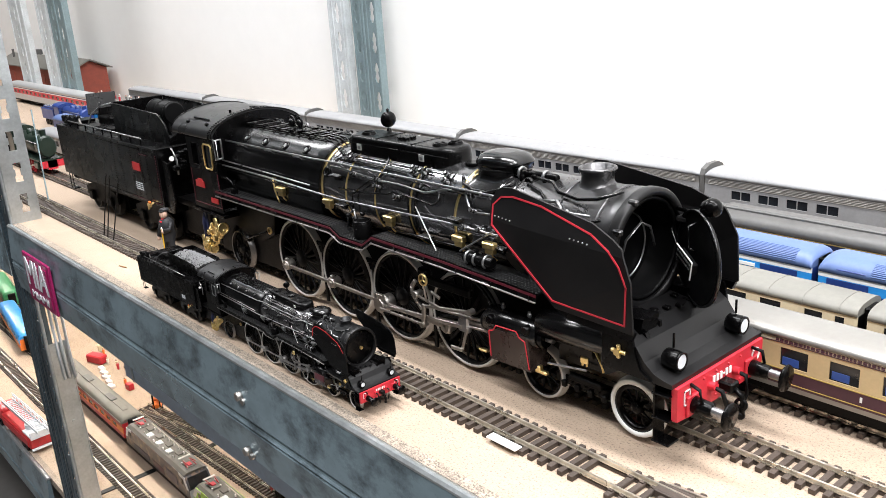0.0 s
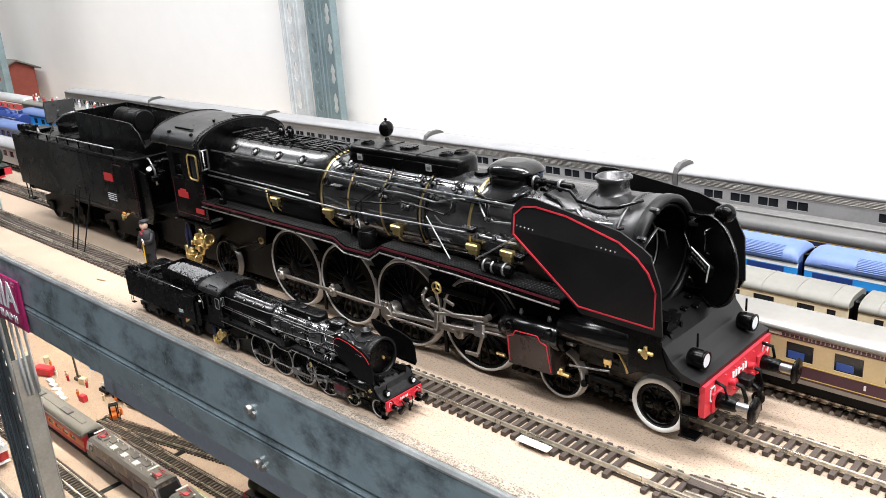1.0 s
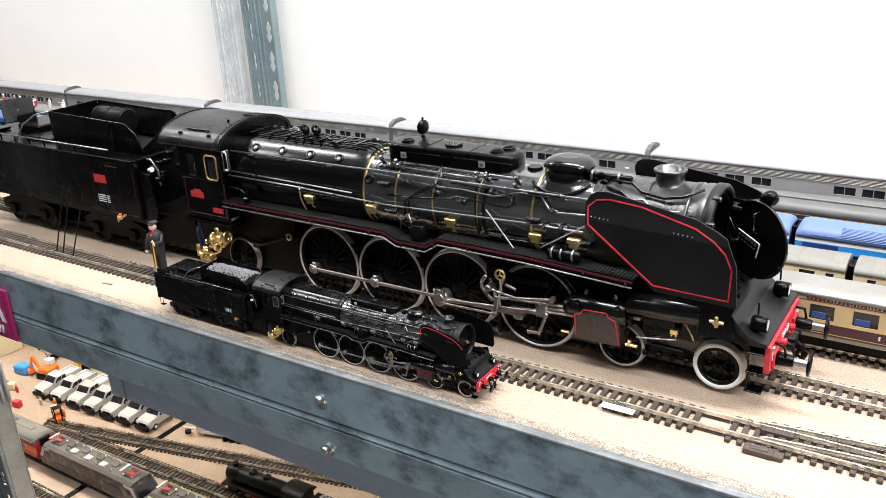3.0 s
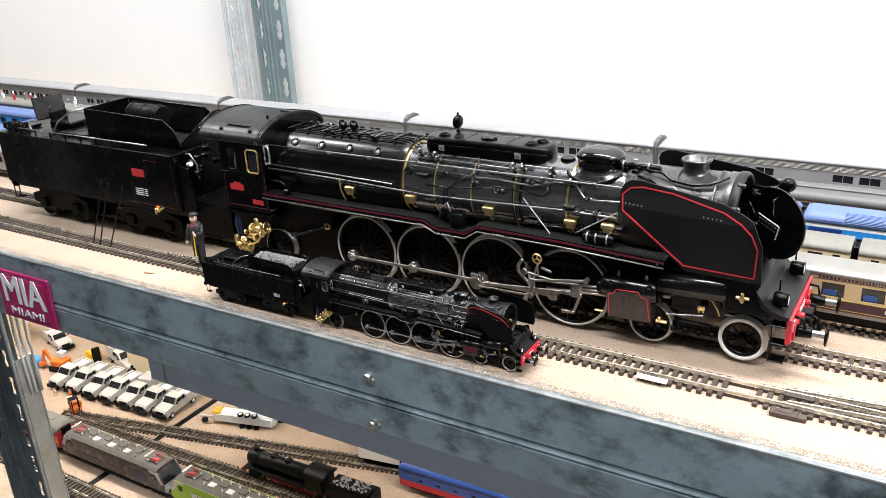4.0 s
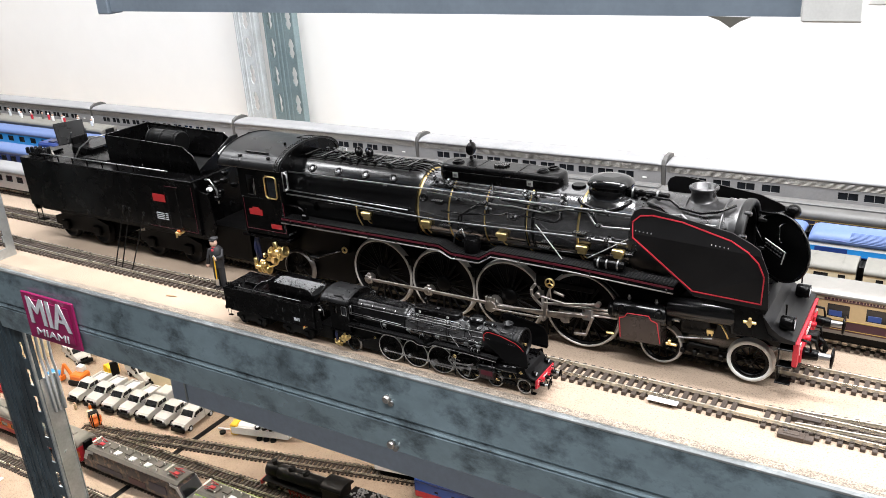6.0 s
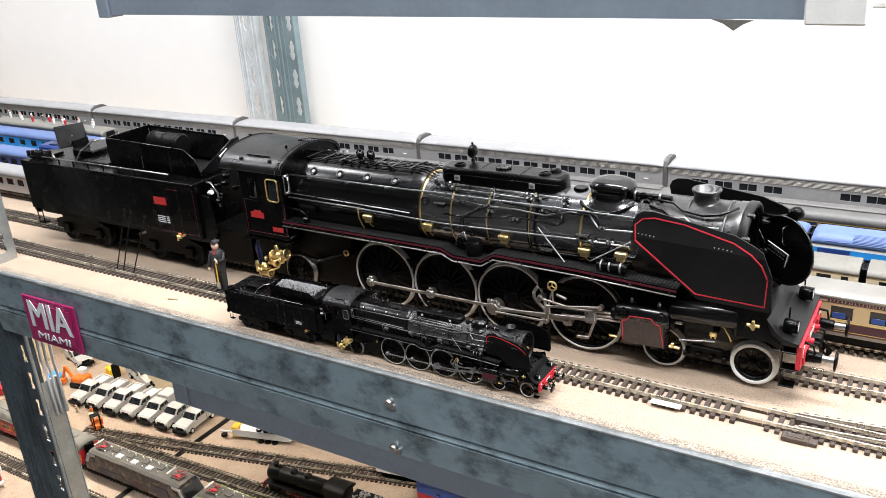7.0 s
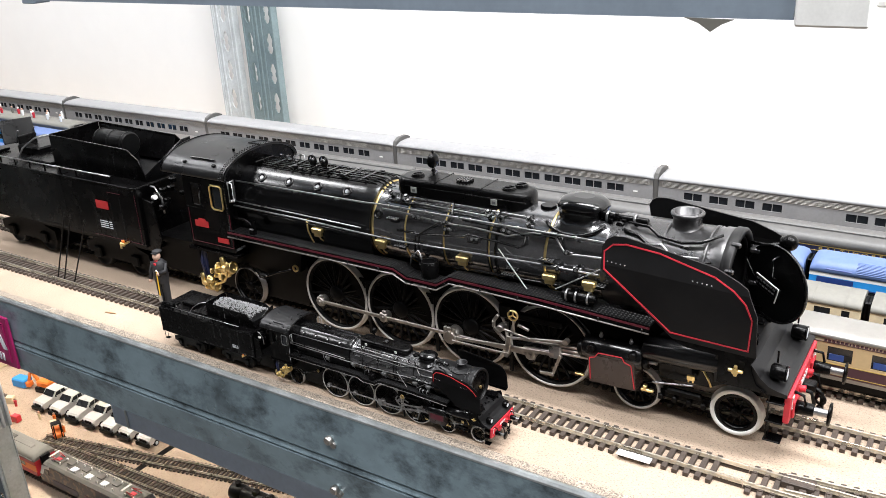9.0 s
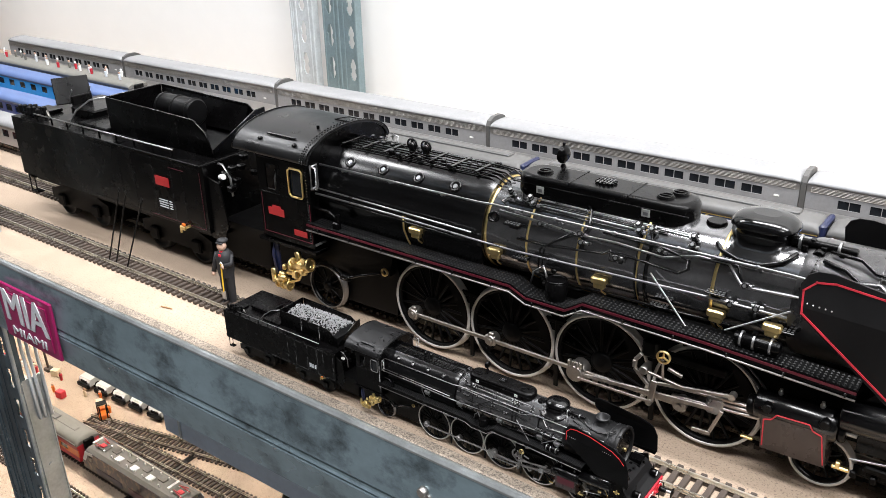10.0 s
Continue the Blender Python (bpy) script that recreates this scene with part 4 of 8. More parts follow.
    # feed pipes: stations along the barrel and degrees round it
    def run(rows, e, r, mtl, nm="feed_pipe"):
        pts = [on_boiler(x, a, e + (0.0048 if x < -0.1375 else 0.0)) for x, a in rows]
        fine = [pts[0]]
        for (xa, a0), (xb, a1) in zip(rows, rows[1:]):
            n = max(1, int(abs(a1 - a0) / 9))
            for i in range(1, n + 1):
                x = xa + (xb - xa) * i / n
                fine.append(on_boiler(x, a0 + (a1 - a0) * i / n, e + (0.0048 if x < -0.1375 else 0.0)))
        P(nm, Mesh().tube(fine, r, mtl), "", boiler)
    run([(-0.283, 4), (-0.207, 3), (-0.139, 0), (-0.111, -5), (-0.067, -3), (0.013, 1), (0.060, 1)], 0.0036, 0.00075, PIPE)
    run([(-0.283, 10), (-0.207, 8), (-0.142, 6)], 0.0030, 0.0006, PIPE)
    run([(-0.283, 0), (-0.215, -1), (-0.155, -3)], 0.0030, 0.0006, BLACKG)
    run([(-0.110, 9), (-0.090, 9), (-0.050, 16), (-0.046, 20), (-0.022, 18), (-0.003, 15), (0.002, 21), (0.001, 30), (-0.014, 36), (-0.053, 37)], 0.0022, 0.00075, BLACKG)
    run([(-0.127, 34), (-0.105, 33), (-0.066, 29), (-0.042, 30), (-0.013, 27), (0.006, 36), (0.024, 36), (0.034, 18), (0.053, 20), (0.064, 21)], 0.0022, 0.0008, PIPE)
    run([(-0.095, -26), (-0.092, 5), (-0.073, 28), (-0.065, 27)], 0.0028, 0.0007, BLACKG)
    run([(-0.073, 70), (-0.066, 58), (-0.063, 41), (-0.066, 29), (-0.065, 12)], 0.0020, 0.0009, BLACKG)
    run([(-0.033, 59), (-0.031, 44), (-0.029, 20), (-0.028, -30)], 0.0016, 0.0007, BLACKG)
    run([(-0.025, 58), (-0.023, 42), (-0.018, 36)], 0.0020, 0.0008, BLACKG)
    run([(0.001, 60), (0.001, 49), (0.008, 35), (0.029, 36), (0.033, 19)], 0.0018, 0.0008, BLACKG)
    run([(-0.046, 22), (-0.045, 11), (-0.037, 11), (-0.036, 19)], 0.0024, 0.0007, BLACKG)
    run([(-0.074, -34), (-0.043, -30), (-0.009, -29), (0.030, -26)], 0.0030, 0.0011, BLACKG)
    run([(-0.128, 66), (-0.123, 56), (-0.128, 46), (-0.121, 40)], 0.0016, 0.0007, BLACKG)
    run([(-0.118, 64), (-0.114, 52), (-0.106, 48), (-0.100, 52)], 0.0016, 0.0007, BLACKG)
    for k, a in enumerate((47, 51, 55, 59)):
        run([(-0.124 + 0.004 * k, a), (-0.078 + 0.010 * k, a - 1), (-0.040 + 0.012 * k, a - 2)], 0.0012, 0.00055, PIPE if k % 2 else BLACKG, "manifold_pipe")
    # valve bodies where the pipes meet
    for x, a in ((-0.124, 58), (-0.108, 55), (-0.104, 49), (-0.066, 30), (-0.064, 22), (-0.033, 52), (-0.031, 46), (-0.024, 50), (0.001, 52), (0.002, 44), (-0.015, 32), (-0.040, 16), (-0.094, 30), (0.036, 20), (0.044, 3), (0.030, 1)):
        c, w = Vector(on_boiler(x, a, 0.0022)), Vector(on_boiler(0, a, 0)) - Vector((0, 0, ZC))
        w.normalize()
        m = Mesh().box(c, (0.0034, 0.0028, 0.0032), BLACKG, 0.0007).cyl(c, c + w * 0.0042, 0.0011, PIPE, n=8)
        ring(m, c + w * 0.0036, w, 0.0015, 0.0004, BLACKG, 10)
        m.cyl(c - Vector((0.0032, 0, 0)), c + Vector((0.0032, 0, 0)), 0.0011, PIPE, n=8)
        P("coupling", m, "", boiler)
    for x, a in ((-0.114, 23), (-0.106, -11), (-0.012, -24), (0.021, 7), (0.020, 38), (0.060, -12)):
        c = on_boiler(x, a, 0.004)
        m = Mesh().box(c, (0.0115, 0.0050, 0.0012), BLACKG, 0.0003).box((c[0], c[1] + 0.002, c[2] - 0.002), (0.006, 0.002, 0.003), BLACKG)
        for q in range(5):
            for p in range(2):
                m.box((c[0] - 0.0044 + 0.0022 * q, c[1] - 0.0012 + 0.0024 * p, c[2] + 0.0007), (0.0012, 0.0012, 0.0006), PIPE)
        P("footplate_step", m, "", boiler)
    m = Mesh()
    ring(m, on_boiler(-0.131, 26, 0.0006), Vector(on_boiler(0, 26)) - Vector((0, 0, ZC)), 0.0032, 0.0007, BLACKG)
    P("wash_plug", m, "", boiler)
    P("stay_rod", Mesh().cyl(on_boiler(-0.018, 10, 0.004), (0.008, -0.0415, 0.0860), 0.0005, PIPE, n=6), "", boiler)
    P("stay_rod", Mesh().cyl((0.030, -0.0405, 0.0900), on_boiler(0.062, 9, 0.006), 0.0006, PIPE, n=6), "", boiler)
    # brass boxes along the side
    for x, z, y in ((-0.1905, 0.0955, -0.0370), (-0.127, 0.0945, -0.0335), (-0.051, 0.0940, -0.0332), (0.0220, 0.0935, -0.0335), (0.0540, 0.0960, -0.0370)):
        LB = PIPE if small else BRASS
        m = Mesh().box((x, y, z + 0.0016), (0.0104, 0.0050, 0.0046), LB, 0.0009).box((x, y + 0.0006, z - 0.0018), (0.0074, 0.0042, 0.0046), LB, 0.0007)
        m.tube([(x + 0.001, y, z - 0.003), (x + 0.0015, y + 0.001, z - 0.006), (x + 0.004, y + 0.002, z - 0.008)], 0.0006, LB)
        P("lubricator", m, "polished brass lubricator box" if not small else "")
    P("brass_strap", Mesh().tube([(-0.2015, -0.0372, 0.1055), (-0.2015, -0.0366, 0.095), (-0.1985, -0.0362, 0.088), (-0.196, -0.0365, 0.085)], 0.0007, PIPE if small else BRASS))
    # air pump pot and generator on the running board
    m = Mesh().cyl((-0.0775, -0.0385, 0.0765), (-0.0775, -0.0385, 0.0905), 0.0072, BLACK, n=20, bev=0.0008)
    ring(m, (-0.0775, -0.0385, 0.0905), (0, 0, 1), 0.0062, 0.0006, BLACK)
    for k in range(9):
        m.box((-0.094 + random.uniform(0, 0.012), -0.038 + random.uniform(-0.003, 0.004), 0.083 + random.uniform(0, 0.013)), (0.0035, 0.003, 0.003), BLACK, 0.0008)
    m.tube([(-0.097, -0.037, 0.083), (-0.094, -0.039, 0.092), (-0.088, -0.037, 0.097), (-0.084, -0.039, 0.090)], 0.0008, PIPE)
    P("air_pump", m, "black cylindrical air pump")
    m = Mesh().cyl((0.036, -0.0415, 0.0885), (0.061, -0.0415, 0.0885), 0.0036, BLACK, n=16, bev=0.0006)
    for x in (0.040, 0.047, 0.056):
        ring(m, (x, -0.0415, 0.0885), (1, 0, 0), 0.004, 0.0006, PIPE, 14)
    m.cyl((0.047, -0.0415, 0.0885), (0.047, -0.0415, 0.0945), 0.0016, BLACK, n=10).box((0.049, -0.0415, 0.0850), (0.022, 0.004, 0.003), BLACK, 0.0006)
    P("turbo_generator", m, "black turbo generator")
    P("injector_valve", Mesh().tube([(-0.283, -0.043, 0.0965), (-0.268, -0.0435, 0.0965), (-0.262, -0.0435, 0.094), (-0.260, -0.0435, 0.086)], 0.0013, BLACK).box((-0.260, -0.0435, 0.0865), (0.006, 0.005, 0.007), BLACK, 0.001).cyl((-0.258, -0.0435, 0.09), (-0.258, -0.0435, 0.0965), 0.0012, BLACK, n=8))

    # running boards, both sides
    for s in (-1, 1):
        yo, yi = s * 0.0475, s * 0.0335
        m = Mesh()
        prof = [(-0.287, 0.0845), (-0.106, 0.0836), (-0.094, 0.0782), (-0.066, 0.0780), (-0.054, 0.0858), (0.020, 0.0845), (0.102, 0.0808)]
        low = [(x, z - 0.0012) for x, z in reversed(prof)]
        m.prism(prof + low, "y", min(yo, yi), max(yo, yi), BLACKM)
        board = P("running_board", m, "black chequer-plate running board with red edge")
        v = Mesh()
        v.prism([(x, z + 0.0003) for x, z in prof] + [(x, z - 0.0042) for x, z in reversed(prof)], "y", min(yo, yo + s * 0.0008), max(yo, yo + s * 0.0008), BLACK)
        P("valance", v, "", board)
        rl = Mesh()
        rl.prism([(x, z - 0.0006) for x, z in prof] + [(x, z - 0.0022) for x, z in reversed(prof)], "y", min(yo + s * 0.0009, yo + s * 0.0012), max(yo + s * 0.0009, yo + s * 0.0012), LINE)
        if not small:
            P("red_line", rl, "thin red lining", board)
        P("edge_pipe", Mesh().tube([(x, yo + s * 0.0016, z - 0.0052) for x, z in prof], 0.0006, RODS), "", board)
        for k in range(13):
            x = -0.275 + 0.031 * k
            z = next(za + (zb - za) * (x - xa) / (xb - xa) for (xa, za), (xb, zb) in zip(prof, prof[1:]) if xa <= x <= xb)
            P("pipe_bracket", Mesh().box((x, yo + s * 0.0014, z - 0.0040), (0.0012, 0.0014, 0.0034), BLACKG, 0.0003), "", board)
        if s < 0:
            t = Mesh()
            for (xa, za), (xb, zb) in zip(prof, prof[1:]):
                n = int((xb - xa) / 0.0026)
                for i in range(n):
                    x, z = xa + (xb - xa) * (i + 0.5) / n, za + (zb - za) * (i + 0.5) / n
                    for j in range(5):
                        t.add([(x - 0.0009, yo + 0.0012 + j * 0.0027 - 0.0009, z + 0.0001), (x + 0.0009, yo + 0.0012 + j * 0.0027 - 0.0009, z + 0.0001), (x + 0.0009, yo + 0.0012 + j * 0.0027 + 0.0009, z + 0.0001), (x - 0.0009, yo + 0.0012 + j * 0.0027 + 0.0009, z + 0.0001), (x, yo + 0.0012 + j * 0.0027, z + 0.0006)], [(0, 1, 4), (1, 2, 4), (2, 3, 4), (3, 0, 4)], BLACKM)
            P("tread_pattern", t, "", board)

    # frames
    m = Mesh()
    for s in (-1, 1):
        m.prism([(-0.335, 0.030), (-0.335, 0.062), (-0.285, 0.078), (0.165, 0.072), (0.165, 0.034), (0.06, 0.030), (0.04, 0.046), (-0.20, 0.046), (-0.22, 0.032)], "y", s * 0.0165, s * 0.0185, UNDER)
    m.span(-0.25, 0.15, -0.0160, 0.0160, 0.040, 0.066, UNDER)
    m.prism([(-0.285, 0.045), (-0.285, 0.085), (-0.215, 0.080), (-0.222, 0.050), (-0.245, 0.040)], "y", -0.031, 0.031, UNDER)
    P("main_frame", m)
    # dark solid blocks added for the shade in the gaps behind the wheels
    m = Mesh().prism([(-0.2200, 0.012), (-0.2200, 0.046), (0.052, 0.046), (0.052, 0.016), (0.030, 0.012)], "y", -0.0145, 0.0145, UNDER)
    for x in (-0.150, -0.082, -0.014):
        m.span(x - 0.010, x + 0.010, -0.0205, 0.0205, 0.010, 0.040, UNDER, 0.002)
    P("brake_rigging", m)
    m = Mesh().prism([(-0.338, 0.013), (-0.338, 0.060), (-0.225, 0.076), (-0.218, 0.050), (-0.222, 0.014)], "y", -0.0240, 0.0240, UNDER)
    P("ash_pan", m)
    # dark block added for the shade in the gap before the tender
    P("draw_gear", Mesh().span(-0.362, -0.338, -0.024, 0.024, 0.014, 0.050, UNDER, 0.003))
    for x in (-0.150, -0.082, -0.014):
        for s in (-1, 1):
            m = Mesh().box((x, s * 0.0295, 0.0560), (0.030, 0.0025, 0.0035), UNDER, 0.0006).box((x, s * 0.029, 0.0515), (0.012, 0.003, 0.006), UNDER, 0.001)
            m.box((x + 0.002, s * 0.0300, 0.032), (0.0032, 0.002, 0.050), UNDER, 0.0005)
            P("leaf_spring", m)
    # wheels
    for i, x in enumerate(DRIVERS):
        for s in (-1, 1):
            P("driving_wheel", spoked_wheel(x, s * 0.0315, 0.0370, 0.0335, 0.0019, 19, RIM, UNDER, s, 30), "pale-rimmed black spoked driving wheel")
        P("axle", Mesh().cyl((x, -0.03, 0.037), (x, 0.03, 0.037), 0.004, UNDER, n=10))
    for x in (0.1575, 0.0880):
        for s in (-1, 1):
            P("leading_wheel", spoked_wheel(x, s * 0.0300, 0.0205, 0.0173, 0.0030 if x > 0.1 else 0.0017, 11, RIM if small or x < 0.1 else WHITE, BLACK, s), "white-rimmed black spoked leading wheel")
    for s in (-1, 1):
        P("trailing_wheel", spoked_wheel(-0.2900, s * 0.0300, 0.0225, 0.0185, 0.0009, 10, RODS, BLACK, s), "thin-rimmed trailing wheel")
    # guards over the fourth wheel
    for r in (0.0375, 0.0405):
        P("splash_pipe", Mesh().tube([(0.021 + r * math.cos(radians(a)), -0.0360, 0.037 + r * math.sin(radians(a)) * 0.98) for a in range(22, 120, 7)], 0.0013, BLACKG))
    # rods
    for s in (-1, 1):
        pin = [(x - 0.0125, s * 0.0375, 0.0305) for x in DRIVERS]
        m = Mesh()
        bar(m, pin[0], pin[3], 0.0030, 0.0016, STEEL)
        for k, p in enumerate(pin):
            m.cyl((p[0], s * 0.031, p[2]), (p[0], s * 0.0395, p[2]), 0.0042 if k != 2 else 0.0062, STEEL, n=16, bev=0.0006)
            m.box(p, (0.008, 0.0030, 0.0078), STEEL, 0.0012)
            m.cyl((p[0], s * 0.039, p[2]), (p[0], s * 0.0410, p[2]), 0.0020, STEEL, n=8)
            m.box((p[0] + 0.001, p[1], p[2] + 0.005), (0.004, 0.0028, 0.003), STEEL, 0.0006)
        P("coupling_rod", m, "bright steel coupling rod")
        p3 = pin[2]
        m = Mesh()
        bar(m, (p3[0], s * 0.0415, p3[2]), (0.0300, s * 0.0415, 0.0380), 0.0030, 0.0016, STEEL)
        m.cyl((p3[0], s * 0.0395, p3[2]), (p3[0], s * 0.0435, p3[2]), 0.0058, STEEL, n=18, bev=0.0006)
        for k in range(4):
            m.box((p3[0] - 0.004 + 0.0027 * k, s * 0.0420, p3[2] + 0.0065), (0.0018, 0.003, 0.0050), STEEL, 0.0004)
        bar(m, (p3[0] + 0.003, s * 0.0440, p3[2] - 0.0015), (-0.008, s * 0.0440, 0.0300), 0.0018, 0.0012, STEEL)
        P("connecting_rod", m, "bright steel connecting rod")
        m = Mesh()
        for z in (0.0470, 0.0410):
            bar(m, (0.004, s * 0.0400, z - 0.0035), (0.056, s * 0.0400, z), 0.0018, 0.0024, STEEL)
        m.box((0.0300, s * 0.0400, 0.0400), (0.0100, 0.0045, 0.0115), PIPE, 0.0012)
        bar(m, (0.0350, s * 0.0425, 0.0390), (0.0292, s * 0.0425, 0.0225), 0.0022, 0.0014, STEEL)
        bar(m, (0.0190, s * 0.0435, 0.0215), (0.0300, s * 0.0435, 0.0222), 0.0026, 0.0014, STEEL)
        bar(m, (0.032, s * 0.0400, 0.0425), (0.058, s * 0.0400, 0.0435), 0.0022, 0.002, STEEL)
        P("crosshead", m, "bright steel crosshead and slide bars")
        m = Mesh()
        link = [(-0.0160, 0.0600), (-0.0200, 0.0545), (-0.0200, 0.0490), (-0.0150, 0.0440), (-0.0105, 0.0400)]
        for a, c in zip(link, link[1:]):
            bar(m, (a[0], s * 0.0420, a[1]), (c[0], s * 0.0420, c[1]), 0.0026, 0.0022, STEEL)
        bar(m, (-0.0060, s * 0.0440, 0.0455), (-0.0080, s * 0.0440, 0.0295), 0.0036, 0.0016, STEEL)
        bar(m, (-0.0140, s * 0.0440, 0.0505), (0.0115, s * 0.0440, 0.0470), 0.0018, 0.0014, STEEL)
        bar(m, (-0.0065, s * 0.0445, 0.0440), (0.0420, s * 0.0430, 0.0520), 0.0022, 0.0016, STEEL)
        bar(m, (0.0010, s * 0.0430, 0.0560), (0.0100, s * 0.0430, 0.0535), 0.0022, 0.0016, STEEL)
        m.cyl((-0.0128, s * 0.040, 0.0512), (-0.0128, s * 0.0465, 0.0512), 0.0028, STEEL, n=12, bev=0.0005)
        m.cyl((-0.0080, s * 0.041, 0.0300), (-0.0080, s * 0.0460, 0.0300), 0.0020, STEEL, n=12)
        m.cyl((0.0400, s * 0.041, 0.0517), (0.0400, s * 0.0455, 0.0517), 0.0022, STEEL, n=12)
        P("valve_gear", m, "bright steel valve gear")
        m = Mesh()
        m.box((0.0115, s * 0.0360, 0.0600), (0.044, 0.004, 0.006), UNDER, 0.001).box((-0.013, s * 0.036, 0.062), (0.010, 0.006, 0.012), UNDER, 0.0015)
        P("gear_bracket", m)
        # cylinder
        m = Mesh()
        m.cyl((0.0520, s * 0.0365, 0.0495), (0.0960, s * 0.0365, 0.0500), 0.0092, BLACKG, n=28, bev=0.0012)
        m.cyl((0.0480, s * 0.0375, 0.0470), (0.0520, s * 0.0375, 0.0475), 0.0062, BLACK, n=20, bev=0.001)
        m.cyl((0.0960, s * 0.0375, 0.0490), (0.1000, s * 0.0375, 0.0490), 0.0068, BLACK, n=20, bev=0.001)
        m.cyl((0.1000, s * 0.0375, 0.0490), (0.1050, s * 0.0375, 0.0490), 0.0022, PIPE, n=12)
        m.prism([(0.0575, 0.0475), (0.0915, 0.0485), (0.0935, 0.0275), (0.0590, 0.0265)], "y", s * 0.0300, s * 0.0458, LAG)
        for x, z in ((0.0600, 0.0530), (0.0900, 0.0540)):
            m.cyl((x, s * 0.040, z), (x, s * 0.047, z), 0.0030, BLACK, n=14, bev=0.0006)
        for x in (0.064, 0.086):
            m.cyl((x, s * 0.0375, 0.056), (x, s * 0.0375, 0.0625), 0.0010, PIPE, n=6).ball((x, s * 0.0375, 0.060), 0.0016, PIPE, 8)
        cyl = P("cylinder", m, "black cylinder block with red lining")
        poly = [(0.0600, 0.0285), (0.0590, 0.0455), (0.0630, 0.0468), (0.0655, 0.0506), (0.0828, 0.0513), (0.0848, 0.0480), (0.0895, 0.0465), (0.0925, 0.0290)]
        m = Mesh()
        for a, c in zip(poly, poly[1:]):
            bar(m, (a[0], s * 0.0461, a[1]), (c[0], s * 0.0461, c[1]), 0.0007, 0.0005, RED)
        if not small:
            P("red_line", m, "thin red lining", cyl)
        else:
            P("red_panel", Mesh().span(0.062, 0.090, s * 0.0458, s * 0.0463, 0.036, 0.047, LINE), "dull red panel", cyl)
        m = Mesh()
        m.box((0.1010, s * 0.0440, 0.0300), (0.0090, 0.0030, 0.0022), BRASS, 0.0005).box((0.0995, s * 0.0440, 0.0315), (0.0025, 0.0034, 0.0045), BRASS, 0.0005)
        P("drain_cock", m, "brass drain cock", cyl)
        P("drain_cock", Mesh().box((0.0510, s * 0.0440, 0.0290), (0.0070, 0.0025, 0.0016), BRASS, 0.0004), "brass drain cock", cyl)

    # outside steam pipe casing and lower front skirt
    for s in (-1, 1):
        m = Mesh().cyl((0.0960, s * 0.0365, 0.0580), (0.1600, s * 0.0365, 0.0620), 0.0088, BLACKG, n=28, bev=0.001)
        m.prism([(0.1000, 0.0640), (0.1640, 0.0690), (0.1660, 0.0780), (0.1100, 0.0750)], "y", s * 0.0200, s * 0.0350, BLACK)
        m.prism([(0.1050, 0.0360), (0.1050, 0.0600), (0.1660, 0.0700), (0.1720, 0.0560), (0.1790, 0.0500), (0.1790, 0.0440), (0.1700, 0.0425), (0.1600, 0.0445), (0.1480, 0.0420), (0.1400, 0.0370)], "y", s * 0.0300, s * 0.0330, BLACK)
        m.cyl((0.1600, s * 0.0365, 0.0620), (0.1640, s * 0.0365, 0.0622), 0.0058, BLACKM, n=18)
        P("steam_pipe", m, "glossy black steam pipe casing")
        m = Mesh()
        c = Vector((0.1585, s * 0.0462, 0.0618))
        m.box(c, (0.0095, 0.002, 0.0022), BRASS, 0.0005).box(c, (0.0022, 0.002, 0.0080), BRASS, 0.0005).cyl(c, c + Vector((0, s * 0.002, 0)), 0.0022, BRASS, n=10)
        P("relief_valve", m, "brass relief valve")
        m = Mesh().box((0.1285, s * 0.0380, 0.0440), (0.0055, 0.002, 0.0042), BRASS, 0.0006).cyl((0.127, s * 0.038, 0.0405), (0.127, s * 0.038, 0.042), 0.0007, BRASS, n=6).cyl((0.130, s * 0.038, 0.0405), (0.130, s * 0.038, 0.042), 0.0007, BRASS, n=6)
        m.tube([(0.1330, s * 0.0375, 0.0520), (0.1365, s * 0.0380, 0.0515), (0.1400, s * 0.0380, 0.0460), (0.1420, s * 0.0380, 0.0405)], 0.0008, BRASS)
        m.cyl((0.104, s * 0.0420, 0.0360), (0.130, s * 0.0380, 0.0380), 0.0007, PIPE, n=6)
        P("brass_fitting", m, "small brass fittings")
        # bogie side frame
        m = Mesh().box((0.1225, s * 0.0270, 0.0205), (0.050, 0.002, 0.0060), UNDER, 0.0008).box((0.1225, s * 0.0300, 0.0255), (0.024, 0.004, 0.0045), UNDER, 0.001)
        for k in range(7):
            m.box((0.106 + 0.005 * k, s * 0.0300, 0.0190 + 0.004 * (k % 2)), (0.0035, 0.003, 0.0045), UNDER, 0.0007)
        P("bogie_frame", m)

    # smoke deflectors with folded upper edge
    for s in (-1, 1):
        line = [(0.0698, 0.1168), (0.0684, 0.1282), (0.0738, 0.1332), (0.0828, 0.1345), (0.1053, 0.1325), (0.1419, 0.1240), (0.1545, 0.1177), (0.1622, 0.1110), (0.1668, 0.1010), (0.1660, 0.0800), (0.1168, 0.0815)]
        # the plate leans in above the fold
        yof = lambda z: s * (0.0510 - max(0.0, z - 0.112) * 0.30)
        th = s * 0.0012
        m = Mesh()
        low_poly = [(0.0672, 0.1172), (0.0671, 0.120), (0.1622, 0.120), (0.1640, 0.1160), (0.1695, 0.1040), (0.1712, 0.0760), (0.1184, 0.0775)]
        up_poly = [(0.0671, 0.120), (0.0664, 0.1310), (0.0690, 0.1360), (0.0735, 0.1385), (0.0810, 0.1390), (0.1415, 0.1295), (0.1560, 0.1235), (0.1622, 0.120)]
